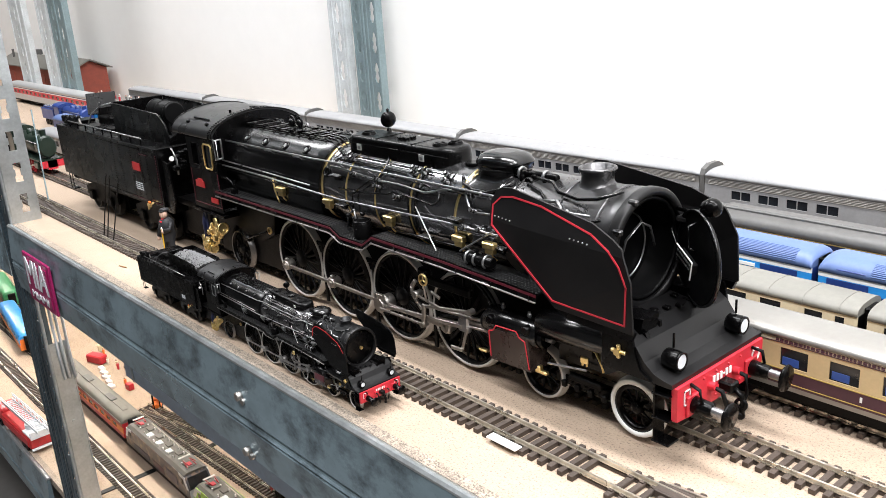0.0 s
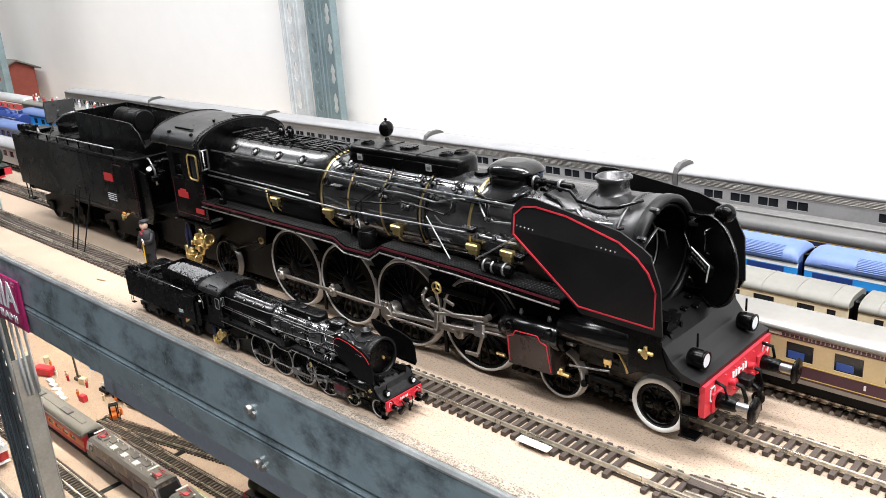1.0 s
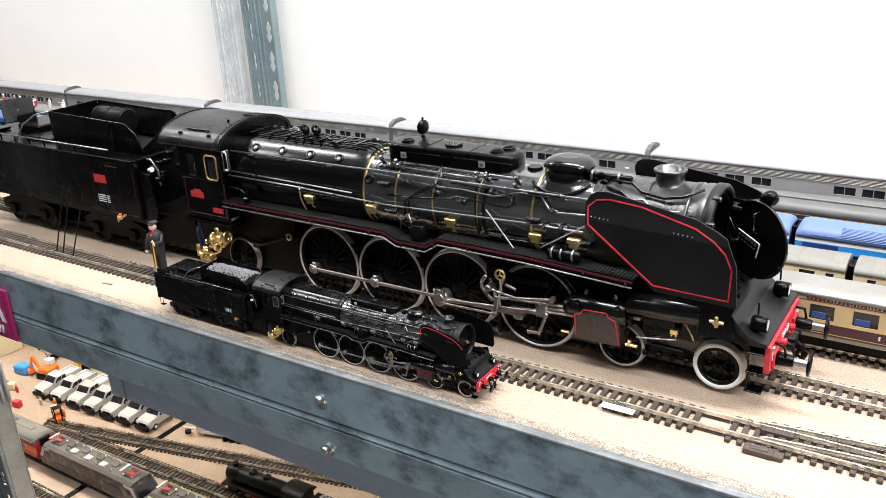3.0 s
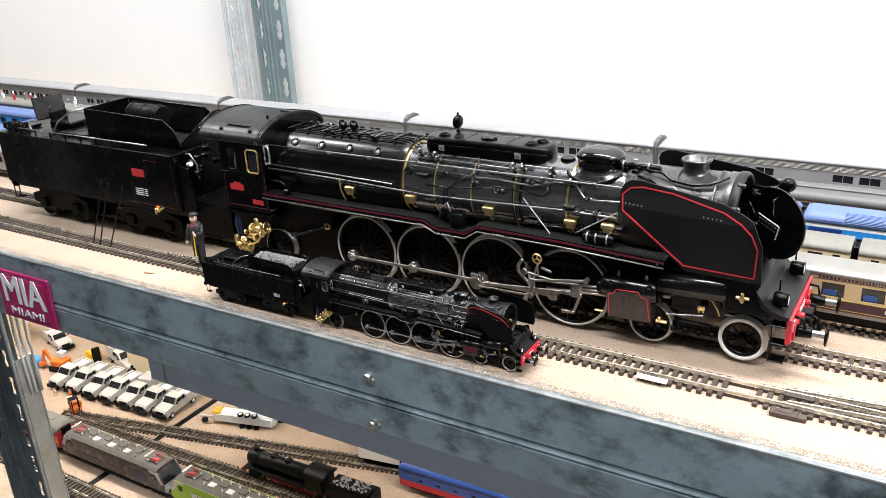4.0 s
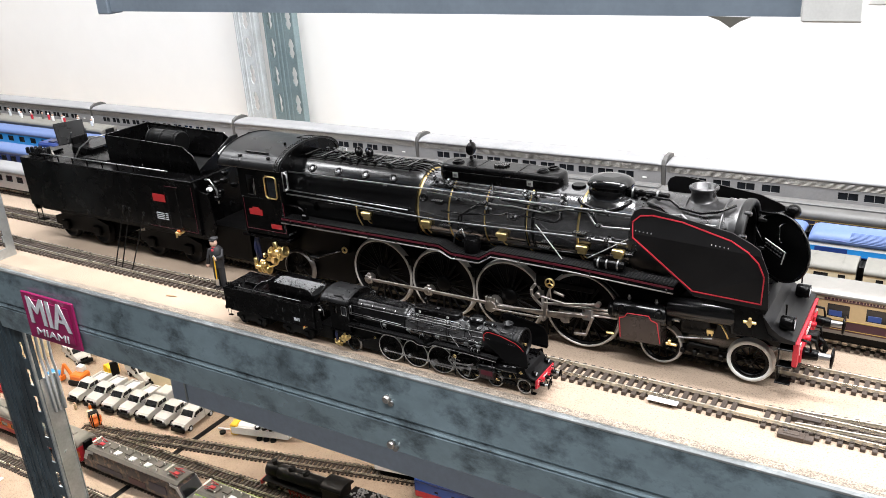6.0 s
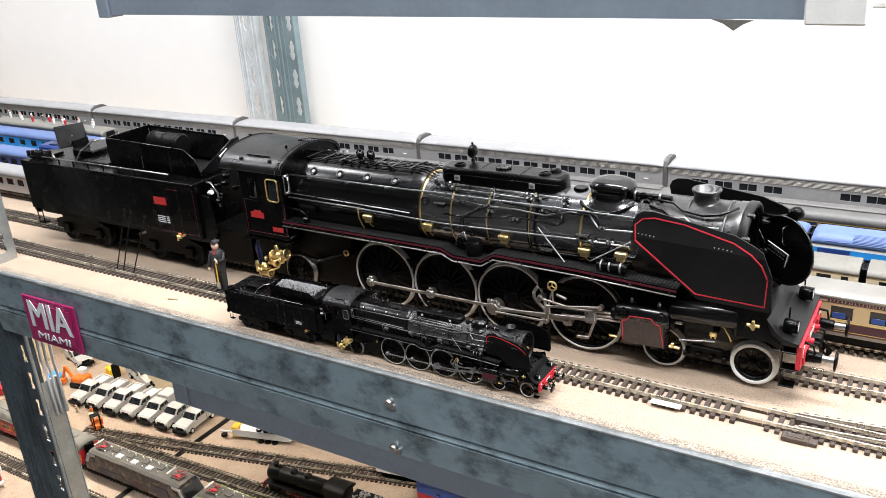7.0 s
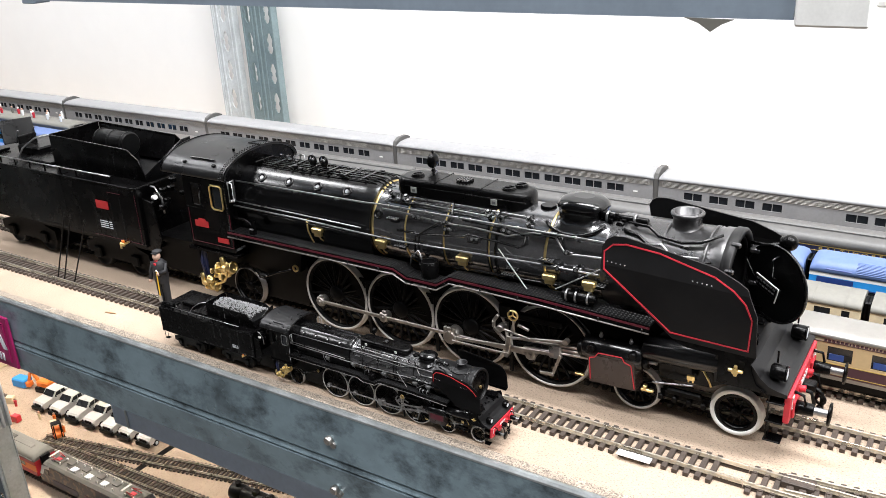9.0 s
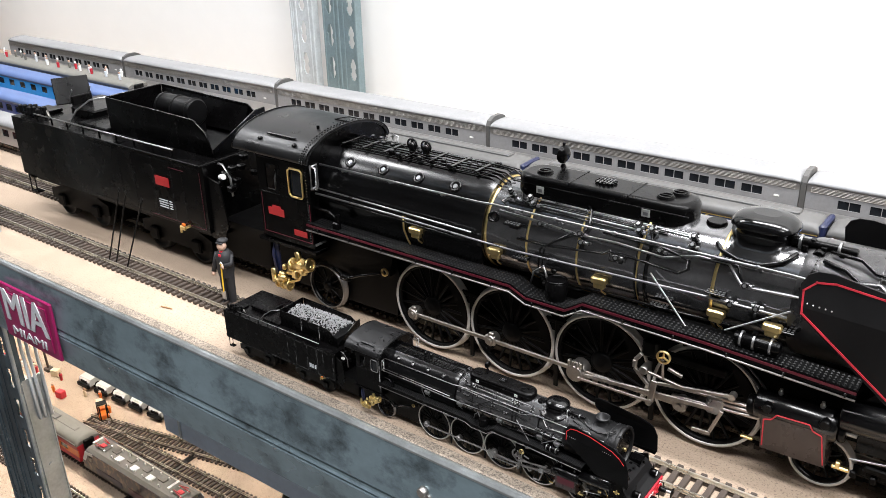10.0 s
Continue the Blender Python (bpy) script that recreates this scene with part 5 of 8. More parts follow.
        for poly in (low_poly, up_poly):
            n = len(poly)
            vs = [(x, yof(z), z) for x, z in poly] + [(x, yof(z) - th, z) for x, z in poly]
            m.add(vs, [tuple(range(n)), tuple(range(n, 2 * n))] + [(i, (i + 1) % n, n + (i + 1) % n, n + i) for i in range(n)], BLACKM if small else DEFL)
        d = P("smoke_deflector", m, "matt black smoke deflector with red border")
        if small:
            d.location = (0.006, 0, 0.006)
        m = Mesh()
        for a, c in zip(line, line[1:] + line[:1]):
            dx, dz = c[0] - a[0], c[1] - a[1]
            ln = math.hypot(dx, dz)
            px, pz = -dz / ln * 0.00045, dx / ln * 0.00045
            ax, az = dx / ln * 0.0005, dz / ln * 0.0005
            q = [(a[0] + px - ax, a[1] + pz - az), (c[0] + px + ax, c[1] + pz + az), (c[0] - px + ax, c[1] - pz + az), (a[0] - px - ax, a[1] - pz - az)]
            vs = [(x, yof(z) + s * 0.0003, z) for x, z in q] + [(x, yof(z) - s * 0.0002, z) for x, z in q]
            if small and (a[1] < 0.109 or c[1] < 0.109):
                continue
            m.add(vs, [(0, 1, 2, 3), (0, 1, 5, 4), (1, 2, 6, 5), (2, 3, 7, 6), (3, 0, 4, 7)], PLATE if small else BORDER)
        P("red_border", m, "bright red border line", d)
        m = Mesh()
        for x0, z0 in ((0.0715, 0.1222), (0.1285, 0.1195)):
            for k in range(5):
                x, z = x0 + 0.003 * k, z0 - 0.0002 * k
                m.ball((x, yof(z) + s * 0.0003, z), 0.0005, PIPE, 6)
        P("rivet_strip", m, "", d)
        m = Mesh()
        m.prism([(0.1160, 0.0775), (0.1710, 0.0762), (0.1690, 0.0715), (0.1280, 0.0725)], "y", s * 0.0470, s * 0.0500, BLACK)
        P("deflector_foot", m, "", d)

    # front platform, buffer beam
    m = Mesh()
    m.prism([(0.1450, 0.0735), (0.1600, 0.0715), (0.1680, 0.0665), (0.1735, 0.0590), (0.1790, 0.0545), (0.1850, 0.0525), (0.1905, 0.0515), (0.1905, 0.0490), (0.1450, 0.0490)], "y", -0.0440, 0.0440, DEFL)
    m.span(0.160, 0.178, -0.024, 0.024, 0.034, 0.049, BLACK)
    plat = P("front_platform", m, "satin black sloping front platform")
    for s in (-1, 1):
        m = Mesh().prism([(0.1470, 0.0700), (0.1650, 0.0765), (0.1665, 0.0727), (0.1685, 0.0620), (0.1715, 0.0545), (0.1785, 0.0500), (0.1470, 0.0500)], "y", s * 0.0440, s * 0.0455, BLACK)
        P("side_skirt", m, "", plat)
        m = Mesh()
        for z in (0.0160, 0.0300, 0.0440):
            m.box((0.1840, s * 0.0400, z), (0.0110, 0.0100, 0.0012), BLACK, 0.0003)
        m.span(0.1795, 0.1805, s * 0.0355, s * 0.0445, 0.0160, 0.0490, BLACK)
        P("step_ladder", m, "", plat)
    m = Mesh()
    for k in range(5):
        m.box((0.152 + 0.003 * (k % 4), -0.018 + 0.008 * k, 0.0738 - 0.0004 * (k % 4)), (0.0045, 0.0035, 0.0016), BLACK, 0.0006)
    m.box((0.156, 0.030, 0.0735), (0.008, 0.010, 0.003), BLACK, 0.001)
    P("platform_bracket", m, "", plat)
    m = Mesh().prism([(-0.0420, 0.0300), (-0.0420, 0.0490), (0.0420, 0.0490), (0.0420, 0.0300), (0.0300, 0.0290), (-0.0300, 0.0290)], "x", 0.1890, 0.1925, RED)
    bb = P("buffer_beam", m, "bright red buffer beam")
    m = Mesh()
    for y in (-0.030, -0.018, -0.006, 0.006, 0.018, 0.030):
        for z in (0.0325, 0.0465):
            m.ball((0.1926, y, z), 0.0008, RED, 6)
    P("rivet_strip", m, "", bb)
    # raised number, shown as bars
    m = Mesh()
    for y in (-0.0085, -0.0050, -0.0015, 0.0040, 0.0075):
        m.span(0.1926, 0.1931, y - 0.0010, y + 0.0010, 0.0405, 0.0445, WHITE)
    m.span(0.1926, 0.1931, 0.0006, 0.0022, 0.0422, 0.0428, WHITE)
    P("number_mark", m, "small white bars in place of the number", bb)
    m = Mesh()
    for a, c in (((-0.036, 0.0375), (-0.036, 0.0455)), ((-0.036, 0.0455), (-0.031, 0.0455)), ((-0.031, 0.0455), (-0.031, 0.0375)), ((-0.031, 0.0375), (-0.036, 0.0375))):
        m.span(0.1926, 0.1931, min(a[0], c[0]) - 0.0003, max(a[0], c[0]) + 0.0003, min(a[1], c[1]) - 0.0003, max(a[1], c[1]) + 0.0003, WHITE)
    ring(m, (0.1929, 0.0340, 0.0420), (1, 0, 0), 0.0038, 0.0004, WHITE, 18)
    P("white_mark", m, "", bb)
    for s in (-1, 1):
        y = s * 0.0285
        m = Mesh().cyl((0.192, y, 0.0360), (0.205, y, 0.0360), 0.0048, BLACK, 0.0040, n=18, bev=0.0008).cyl((0.205, y, 0.0360), (0.2135, y, 0.0360), 0.0026, PIPE, n=14)
        m.lathe((0.2135, y, 0.0360), (1, 0, 0), [(0.0070, 0), (0.0078, 0.0004), (0.0076, 0.0014), (0.001, 0.0022)], BLACK, 24)
        m.box((0.1932, y, 0.0360), (0.0020, 0.0120, 0.0120), RED, 0.0008)
        P("buffer", m, "black sprung buffer", bb)
        m = Mesh().tube([(0.1925, s * 0.030, 0.0475), (0.1985, s * 0.031, 0.0465), (0.2000, s * 0.031, 0.040), (0.1965, s * 0.030, 0.0335), (0.1935, s * 0.027, 0.0340)], 0.0010, BLACKM)
        m.tube([(0.1925, s * 0.012, 0.0400), (0.2000, s * 0.012, 0.0390), (0.2020, s * 0.010, 0.030), (0.2000, s * 0.008, 0.0220)], 0.0013, BLACKM)
        m.cyl((0.1925, s * 0.012, 0.040), (0.1965, s * 0.012, 0.0405), 0.0024, RED, n=10)
        P("brake_hose", m, "black brake hose", bb)
        m = Mesh().cyl((0.1800, s * 0.0305, 0.0505), (0.1800, s * 0.0305, 0.0545), 0.0016, BLACK, n=8)
        m.cyl((0.1770, s * 0.0305, 0.0590), (0.1865, s * 0.0305, 0.0590), 0.0053, BLACK, n=20, bev=0.001)
        m.cyl((0.1862, s * 0.0305, 0.0590), (0.1872, s * 0.0305, 0.0590), 0.0042, SIGNG, n=20, bev=0.0003)
        ring(m, (0.1868, s * 0.0305, 0.0590), (1, 0, 0), 0.0047, 0.0006, BLACK, 20)
        m.cyl((0.1800, s * 0.0305 + 0.003, 0.0640), (0.1800, s * 0.0305 + 0.003, 0.0720), 0.0007, BLACK, n=6)
        P("head_lamp", m, "black head lamp with white lens")
    m = Mesh().box((0.1965, 0, 0.0370), (0.009, 0.008, 0.006), BLACK, 0.001)
    m.tube([(0.200, 0, 0.0360), (0.2050, 0, 0.0330), (0.2055, 0, 0.0230), (0.2020, 0, 0.0200)], 0.0016, BLACK).ball((0.2045, 0, 0.0215), 0.0026, BLACK, 8)
    ring(m, (0.2045, 0, 0.028), (0, 1, 0), 0.003, 0.0008, BLACK, 12)
    P("coupling_hook", m, "black screw coupling", bb)

    # smokebox door
    if small:
        m = Mesh().lathe((0.146, 0, ZC), (1, 0, 0), [(0.0312, -0.006), (0.0302, -0.0045), (0.0240, -0.0020), (0.0130, -0.0004), (0.001, 0.0002)], BLACK, 32)
        m.cyl((0.145, 0, ZC), (0.149, 0, ZC), 0.003, BRASS, n=10)
        P("smokebox_door", m, "closed black smokebox door")
    else:
        n = Vector((-0.545, -0.84, 0.0)).normalized()
        c = Vector((0.1660, 0.0165, 0.0985))
        m = Mesh().lathe(c, n, [(0.001, -0.0040), (0.0160, -0.0032), (0.0250, -0.0012), (0.0272, 0.0006), (0.0276, 0.0016), (0.0266, 0.0022), (0.0250, 0.0014), (0.0010, 0.0014)], BLACKM, 48)
        door = P("smokebox_door", m, "open matt black smokebox door", smokebox)
        P("door_rim", ring(Mesh(), c + n * 0.0014, n, 0.0268, 0.0009, BLACKG, 44), "", door)
        u = Vector((0.84, -0.545, 0))
        e = c + n * 0.004
        m = Mesh()
        rot = Matrix((u, -n, Vector((0, 0, 1)))).transposed() @ Matrix.Rotation(radians(14), 3, "Y")
        m.box(e + n * 0.003 + Vector((0, 0, -0.001)), (0.0190, 0.0040, 0.0070), BLACKM, 0.0006, rot)
        P("lock_box", m, "", door)
        m = Mesh()
        for dx, dz, w, h in ((0, 0.0046, 0.0210, 0.0007), (0.0105, -0.001, 0.0007, 0.0110)):
            m.box(e + n * 0.0054 + rot @ Vector((dx, 0, dz)), (w, 0.0006, h), WHITE, 0, rot)
        for k in range(6):
            m.box(e + n * 0.0054 + rot @ Vector((-0.008 + 0.0030 * k, 0, 0.0018)), (0.0021, 0.0005, 0.0010), PIPE, 0, rot)
            m.box(e + n * 0.0054 + rot @ Vector((-0.008 + 0.0030 * k, 0, -0.0012)), (0.0020, 0.0005, 0.0008), PIPE, 0, rot)
        P("plate_edge", m, "white plate edge with small bars", door)
        m = Mesh().tube([e + u * 0.004 + Vector((0, 0, 0.022)), e + n * 0.004 + u * 0.003 + Vector((0, 0, 0.020)), e + n * 0.004 + u * 0.004 + Vector((0, 0, 0.008)), e + u * 0.005 + Vector((0, 0, 0.006))], 0.0007, BLACKG)
        m.tube([e - u * 0.010 + Vector((0, 0, -0.004)), e - u * 0.015 + n * 0.003 + Vector((0, 0, 0.004)), e - u * 0.020 + n * 0.004 + Vector((0, 0, 0.012)), e - u * 0.026 + Vector((0, 0, 0.013))], 0.0007, BLACKG)
        P("door_handle", m, "", door)
        for z in (0.012, -0.012):
            P("hinge", Mesh().box((0.1500, 0.0280, ZC + z), (0.010, 0.008, 0.0035), SMOKE, 0.0008), "", smokebox)
        m = Mesh().ball((0.1710, 0.0200, 0.1275), 0.0056, BLACK, 18).cyl((0.1710, 0.0200, 0.1275), (0.1660, 0.0210, 0.1260), 0.0046, BLACK, n=14, bev=0.0006)
        m.tube([(0.1660, 0.0210, 0.1255), (0.156, 0.024, 0.122), (0.1455, 0.0250, 0.1220)], 0.0012, BLACK)
        P("top_lamp", m, "black ball-shaped lamp", smokebox)
    m = Mesh()
    for a in (62, 30, -2):
        m.box((0.1455, -0.0345 * math.cos(radians(a)), ZC + 0.0345 * math.sin(radians(a))), (0.006, 0.0034, 0.0034), SMOKE, 0.0008)
    P("door_clamp", m, "", smokebox)
    P("smokebox_rail", Mesh().tube([(0.088, -0.0265, 0.1290), (0.100, -0.0260, 0.1305), (0.104, -0.0280, 0.1280), (0.106, -0.0310, 0.1230)], 0.0012, PIPE).tube([(0.115, -0.030, 0.1245), (0.128, -0.031, 0.1240), (0.134, -0.0300, 0.1260)], 0.0009, BLACK), "", smokebox)

    # cab
    m = Mesh()
    for s in (-1, 1):
        wall_with_windows(m, -0.340, -0.284, 0.0620, 0.1330, s * 0.0450, 0.0012, [(-0.3310, -0.3195), (-0.3040, -0.2915)], 0.1030, 0.1235, BLACK, s)
    m.span(-0.2862, -0.2840, -0.0436, 0.0436, 0.066, 0.1310, BLACK)
    m.span(-0.340, -0.286, -0.0436, 0.0436, 0.0600, 0.0625, BLACK)
    cab = P("cab", m, "black riveted cab")
    r = Mesh()
    lo = []
    for x in (-0.3640, -0.2830):
        outer = arc(x, 0.0195, 0.1310, 0, 180, 24, 0.0475)
        inner = [(x, y * 0.965, z - 0.0012) for _, y, z in reversed(outer)]
        lo.append(outer + inner)
    r.loft(lo, SMOKED)
    for x in (-0.2832, -0.3635):
        r.tube([(x, 0.0475 * math.cos(radians(a)), 0.1312 + 0.0197 * math.sin(radians(a))) for a in range(0, 181, 9)], 0.0006, BLACK)
    front_fill = arc(-0.2845, 0.0186, 0.1310, 0, 180, 24, 0.0455)
    r.add(front_fill, [tuple(range(len(front_fill)))], BLACK)
    roof = P("cab_roof", r, "curved satin black cab roof", cab)
    m = Mesh()
    for x in (-0.2865, -0.2890):
        for i in range(44):
            a = math.pi * i / 43
            rivets(m, (x, -0.0477 * math.cos(a), 0.1311 + 0.0196 * math.sin(a)), (0, 0, 0), 1, 0.0009, (0, -math.cos(a), math.sin(a)), BLACK)
    P("rivet_strip", m, "", roof)
    P("rain_strip", Mesh().box((-0.318, -0.0365, 0.1448), (0.030, 0.0015, 0.0015), BLACK, 0.0004, Matrix.Rotation(radians(32), 3, "X")), "", roof)
    P("whistle", Mesh().cyl((-0.297, -0.018, 0.1480), (-0.297, -0.018, 0.1515), 0.0012, BLACK, n=8), "", roof)
    for x in (-0.337, -0.300):
        P("roof_bracket", Mesh().box((x, -0.041, 0.1412), (0.004, 0.003, 0.003), BLACK, 0.0008), "", roof)
    m = Mesh().tube([(-0.30, 0.004, 0.1508), (-0.285, 0.004, 0.1508), (-0.285, 0.02, 0.1490), (-0.30, 0.02, 0.1490), (-0.30, 0.004, 0.1508)], 0.0006, BLACK)
    P("roof_hatch", m, "", roof)
    for s in (-1, 1):
        m = Mesh()
        x0, x1, z0, z1 = -0.3050, -0.2905, 0.1020, 0.1245
        y = s * 0.0458
        m.tube([(x0, y, z0 + 0.002), (x0, y, z1 - 0.002), (x0 + 0.002, y, z1), (x1 - 0.002, y, z1), (x1, y, z1 - 0.002), (x1, y, z0 + 0.002), (x1 - 0.002, y, z0), (x0 + 0.002, y, z0), (x0, y, z0 + 0.002)], 0.0009, PIPE if small else BRASS)
        w = P("cab_window", m, "brass-framed cab window" if not small else "steel-framed cab window", cab)
        P("pane", Mesh().span(x0, x1, s * 0.0443, s * 0.0439, z0, z1, GLASS), "", w)
        m = Mesh().tube([(-0.2800, s * 0.0400, 0.1130), (-0.2800, s * 0.0400, 0.1300), (-0.2790, s * 0.0475, 0.1300), (-0.2790, s * 0.0475, 0.1130), (-0.2800, s * 0.0400, 0.1130)], 0.0009, PIPE)
        m.tube([(-0.2790, s * 0.0478, 0.1130), (-0.2735, s * 0.0478, 0.1140), (-0.2735, s * 0.0478, 0.1300), (-0.2790, s * 0.0478, 0.1310)], 0.0007, PIPE)
        P("wind_screen", m, "narrow framed spectacle window", cab)
        P("cab_lever", Mesh().tube([(-0.326, s * 0.040, 0.100), (-0.325, s * 0.041, 0.111), (-0.323, s * 0.040, 0.117)], 0.0010, PIPE).ball((-0.323, s * 0.040, 0.1175), 0.0018, PIPE, 8), "", cab)
        m = Mesh()
        m.prism([(-0.3310, 0.0820), (-0.3310, 0.0880), (-0.3270, 0.0880), (-0.3260, 0.0900), (-0.3180, 0.0900), (-0.3170, 0.0880), (-0.3140, 0.0880), (-0.3140, 0.0820)], "y", min(s * 0.0451, s * 0.0458), max(s * 0.0451, s * 0.0458), PLATE)
        m.span(-0.3040, -0.2905, min(s * 0.0451, s * 0.0458), max(s * 0.0451, s * 0.0458), 0.0700, 0.0745, PLATE)
        if not small:
            P("red_plate", m, "red works plates", cab)
        m = Mesh()
        for a, c in (((-0.3375, 0.0665), (-0.3375, 0.0985)), ((-0.2855, 0.0665), (-0.2855, 0.0985)), ((-0.3375, 0.0665), (-0.2855, 0.0665))):
            bar(m, (a[0], s * 0.0452, a[1]), (c[0], s * 0.0452, c[1]), 0.0005, 0.0004, LINE)
        if not small:
            P("red_line", m, "thin red lining", cab)
        m = Mesh()
        rivets(m, (-0.2868, s * 0.0451, 0.068), (-0.2868, s * 0.0451, 0.130), 30, 0.0010, (0, s, 0), BLACKG)
        rivets(m, (-0.3385, s * 0.0451, 0.1285), (-0.2860, s * 0.0451, 0.1285), 26, 0.0010, (0, s, 0), BLACKG)
        rivets(m, (-0.3385, s * 0.0451, 0.1000), (-0.2860, s * 0.0451, 0.1000), 26, 0.0007, (0, s, 0), BLACK)
        P("rivet_strip", m, "", cab)
        m = Mesh().span(-0.345, -0.282, s * 0.030, s * 0.0462, 0.0575, 0.0600, BLACK)
        P("cab_sill", m, "", cab)
    # brass injectors below the cab
    m = Mesh()
    random.seed(8)
    for k in range(15):
        c = (-0.332 + 0.0028 * k + random.uniform(-0.002, 0.002), -0.044 + random.uniform(-0.003, 0.003), 0.0250 + 0.0015 * k + random.uniform(-0.004, 0.006))
        if k % 3:
            m.box(c, (random.uniform(0.003, 0.007), 0.004, random.uniform(0.003, 0.006)), BRASS, 0.0009)
        else:
            m.cyl((c[0] - 0.003, c[1], c[2]), (c[0] + 0.004, c[1], c[2] + 0.001), 0.0026, BRASS, n=12, bev=0.0006)
    m.tube([(-0.330, -0.043, 0.026), (-0.318, -0.045, 0.024), (-0.306, -0.044, 0.030), (-0.297, -0.044, 0.044)], 0.0013, BRASS)
    P("injector", m, "polished brass injector")
    m = Mesh().cyl((-0.3110, -0.0440, 0.0420), (-0.2920, -0.0440, 0.0465), 0.0042, BRASS, n=14, bev=0.0008).cyl((-0.3030, -0.0440, 0.0440), (-0.3050, -0.0440, 0.0545), 0.0026, BRASS, n=12, bev=0.0006)
    m.cyl((-0.3000, -0.0440, 0.0360), (-0.2990, -0.0440, 0.0440), 0.0030, BRASS, n=12, bev=0.0006).box((-0.3080, -0.0450, 0.0350), (0.0060, 0.0050, 0.0080), BRASS, 0.0012)
    for x, z in ((-0.2920, 0.0465), (-0.3110, 0.0420)):
        ring(m, (x, -0.0440, z), (1, 0, 0.2), 0.0048, 0.0008, BRASS, 14)
    for x, z, a in ((-0.2960, 0.0500, 0.4), (-0.3070, 0.0480, -0.3), (-0.2985, 0.0405, 0.2)):
        m.box((x, -0.0475, z), (0.0036, 0.0026, 0.0046), BRASS, 0.0007, Matrix.Rotation(a, 3, "Y"))
    P("feed_injector", m, "polished brass feed injector with flanges")
    m = Mesh().cyl((-0.3310, -0.0440, 0.0225), (-0.3170, -0.0440, 0.0215), 0.0034, BRASS, n=12, bev=0.0007).cyl((-0.3340, -0.0440, 0.0210), (-0.3345, -0.0440, 0.0330), 0.0026, BRASS, n=12, bev=0.0006)
    for x in (-0.3290, -0.3230, -0.3170):
        ring(m, (x, -0.0440, 0.0220), (1, 0, 0), 0.0040, 0.0007, BRASS, 12)
        m.cyl((x, -0.0445, 0.0240), (x, -0.0445, 0.0285), 0.0012, BRASS, n=8)
    P("water_valve", m, "polished brass water valve")
    P("step_hanger", Mesh().span(-0.3345, -0.3285, -0.0420, -0.0400, 0.0300, 0.0575, NAVY, 0.0006), "dark blue step hanger")
    P("gold_ring", ring(Mesh(), (-0.2240, -0.0340, 0.0545), (0, 1, 0), 0.0026, 0.0007, BRASS, 16))
    m = Mesh().lathe((-0.0005, -0.0485, 0.0655), (0, 1, 0), [(0.0034, 0), (0.0044, 0.0002), (0.0044, 0.0014), (0.0034, 0.0016), (0.0034, 0)], BRASS, 18, True, False)
    for a in (90, 210, 330):
        m.cyl((-0.0005, -0.0478, 0.0655), (-0.0005 + 0.0036 * math.cos(radians(a)), -0.0478, 0.0655 + 0.0036 * math.sin(radians(a))), 0.0006, BRASS, n=6)
    m.cyl((-0.0005, -0.0478, 0.062), (-0.0005, -0.0460, 0.0500), 0.0008, STEEL, n=6)
    P("hand_wheel", m, "small brass hand wheel")
    m = Mesh().prism([(-0.345, 0.024), (-0.345, 0.0600), (-0.240, 0.0600), (-0.235, 0.046), (-0.300, 0.044), (-0.310, 0.034)], "y", -0.0270, -0.0250, UNDER)
    m.tube([(-0.275, -0.036, 0.045), (-0.262, -0.038, 0.040), (-0.248, -0.036, 0.046), (-0.228, -0.035, 0.053)], 0.001, BLACKG).box((-0.262, -0.036, 0.041), (0.010, 0.005, 0.005), UNDER, 0.001)
    m.tube([(-0.333, -0.040, 0.058), (-0.334, -0.043, 0.045), (-0.330, -0.044, 0.030)], 0.0014, NAVY)
    P("trailing_frame", m)

    # tender: an own thing coupled behind
    tn = thing("tender", "black riveted tender, open coal bunker with a dark drum" if not small else "small black tender heaped with grey coal", "model tender", "the same tender in two sizes")
    T = lambda n, mm, lab="", parent=tn: part(n, mm, parent, lab)
    x0, x1, hy = -0.695, -0.402, 0.0505
    m = Mesh()
    m.prism([(x0, 0.0490), (x0 - 0.001, 0.1085), (x1 + 0.001, 0.1085), (x1, 0.0490)], "y", -hy, hy, BLACK)
    m.span(x0 + 0.002, x1 - 0.002, -hy - 0.0008, hy + 0.0008, 0.1070, 0.1090, BLACK, 0.0004)
    tank = T("tank", m, "satin black riveted water tank")
    m = Mesh()
    for x in (x0 + 0.175, x0 + 0.195, x0 + 0.225, x0 + 0.250, x1 - 0.028, x1 - 0.004):
        rivets(m, (x, -hy, 0.052), (x, -hy, 0.106), 22, 0.0009, (0, -1, 0), BLACK)
    rivets(m, (x0 + 0.13, -hy, 0.1045), (x1 - 0.003, -hy, 0.1045), 60, 0.0008, (0, -1, 0), BLACK)
    rivets(m, (x0 + 0.13, -hy, 0.0520), (x1 - 0.003, -hy, 0.0520), 60, 0.0008, (0, -1, 0), BLACK)
    T("rivet_strip", m, "", tank)
    m = Mesh().span(-0.4675, -0.4490, -hy - 0.0008, -hy - 0.0001, 0.0812, 0.0895, PLATE)
    if not small:
        T("red_plate", m, "red tender plate", tank)
    m = Mesh()
    for k in range(4):
        m.span(-0.4665, -0.4545, -hy - 0.0006, -hy - 0.0001, 0.0608 + 0.0022 * k, 0.0616 + 0.0022 * k, SIGNG)
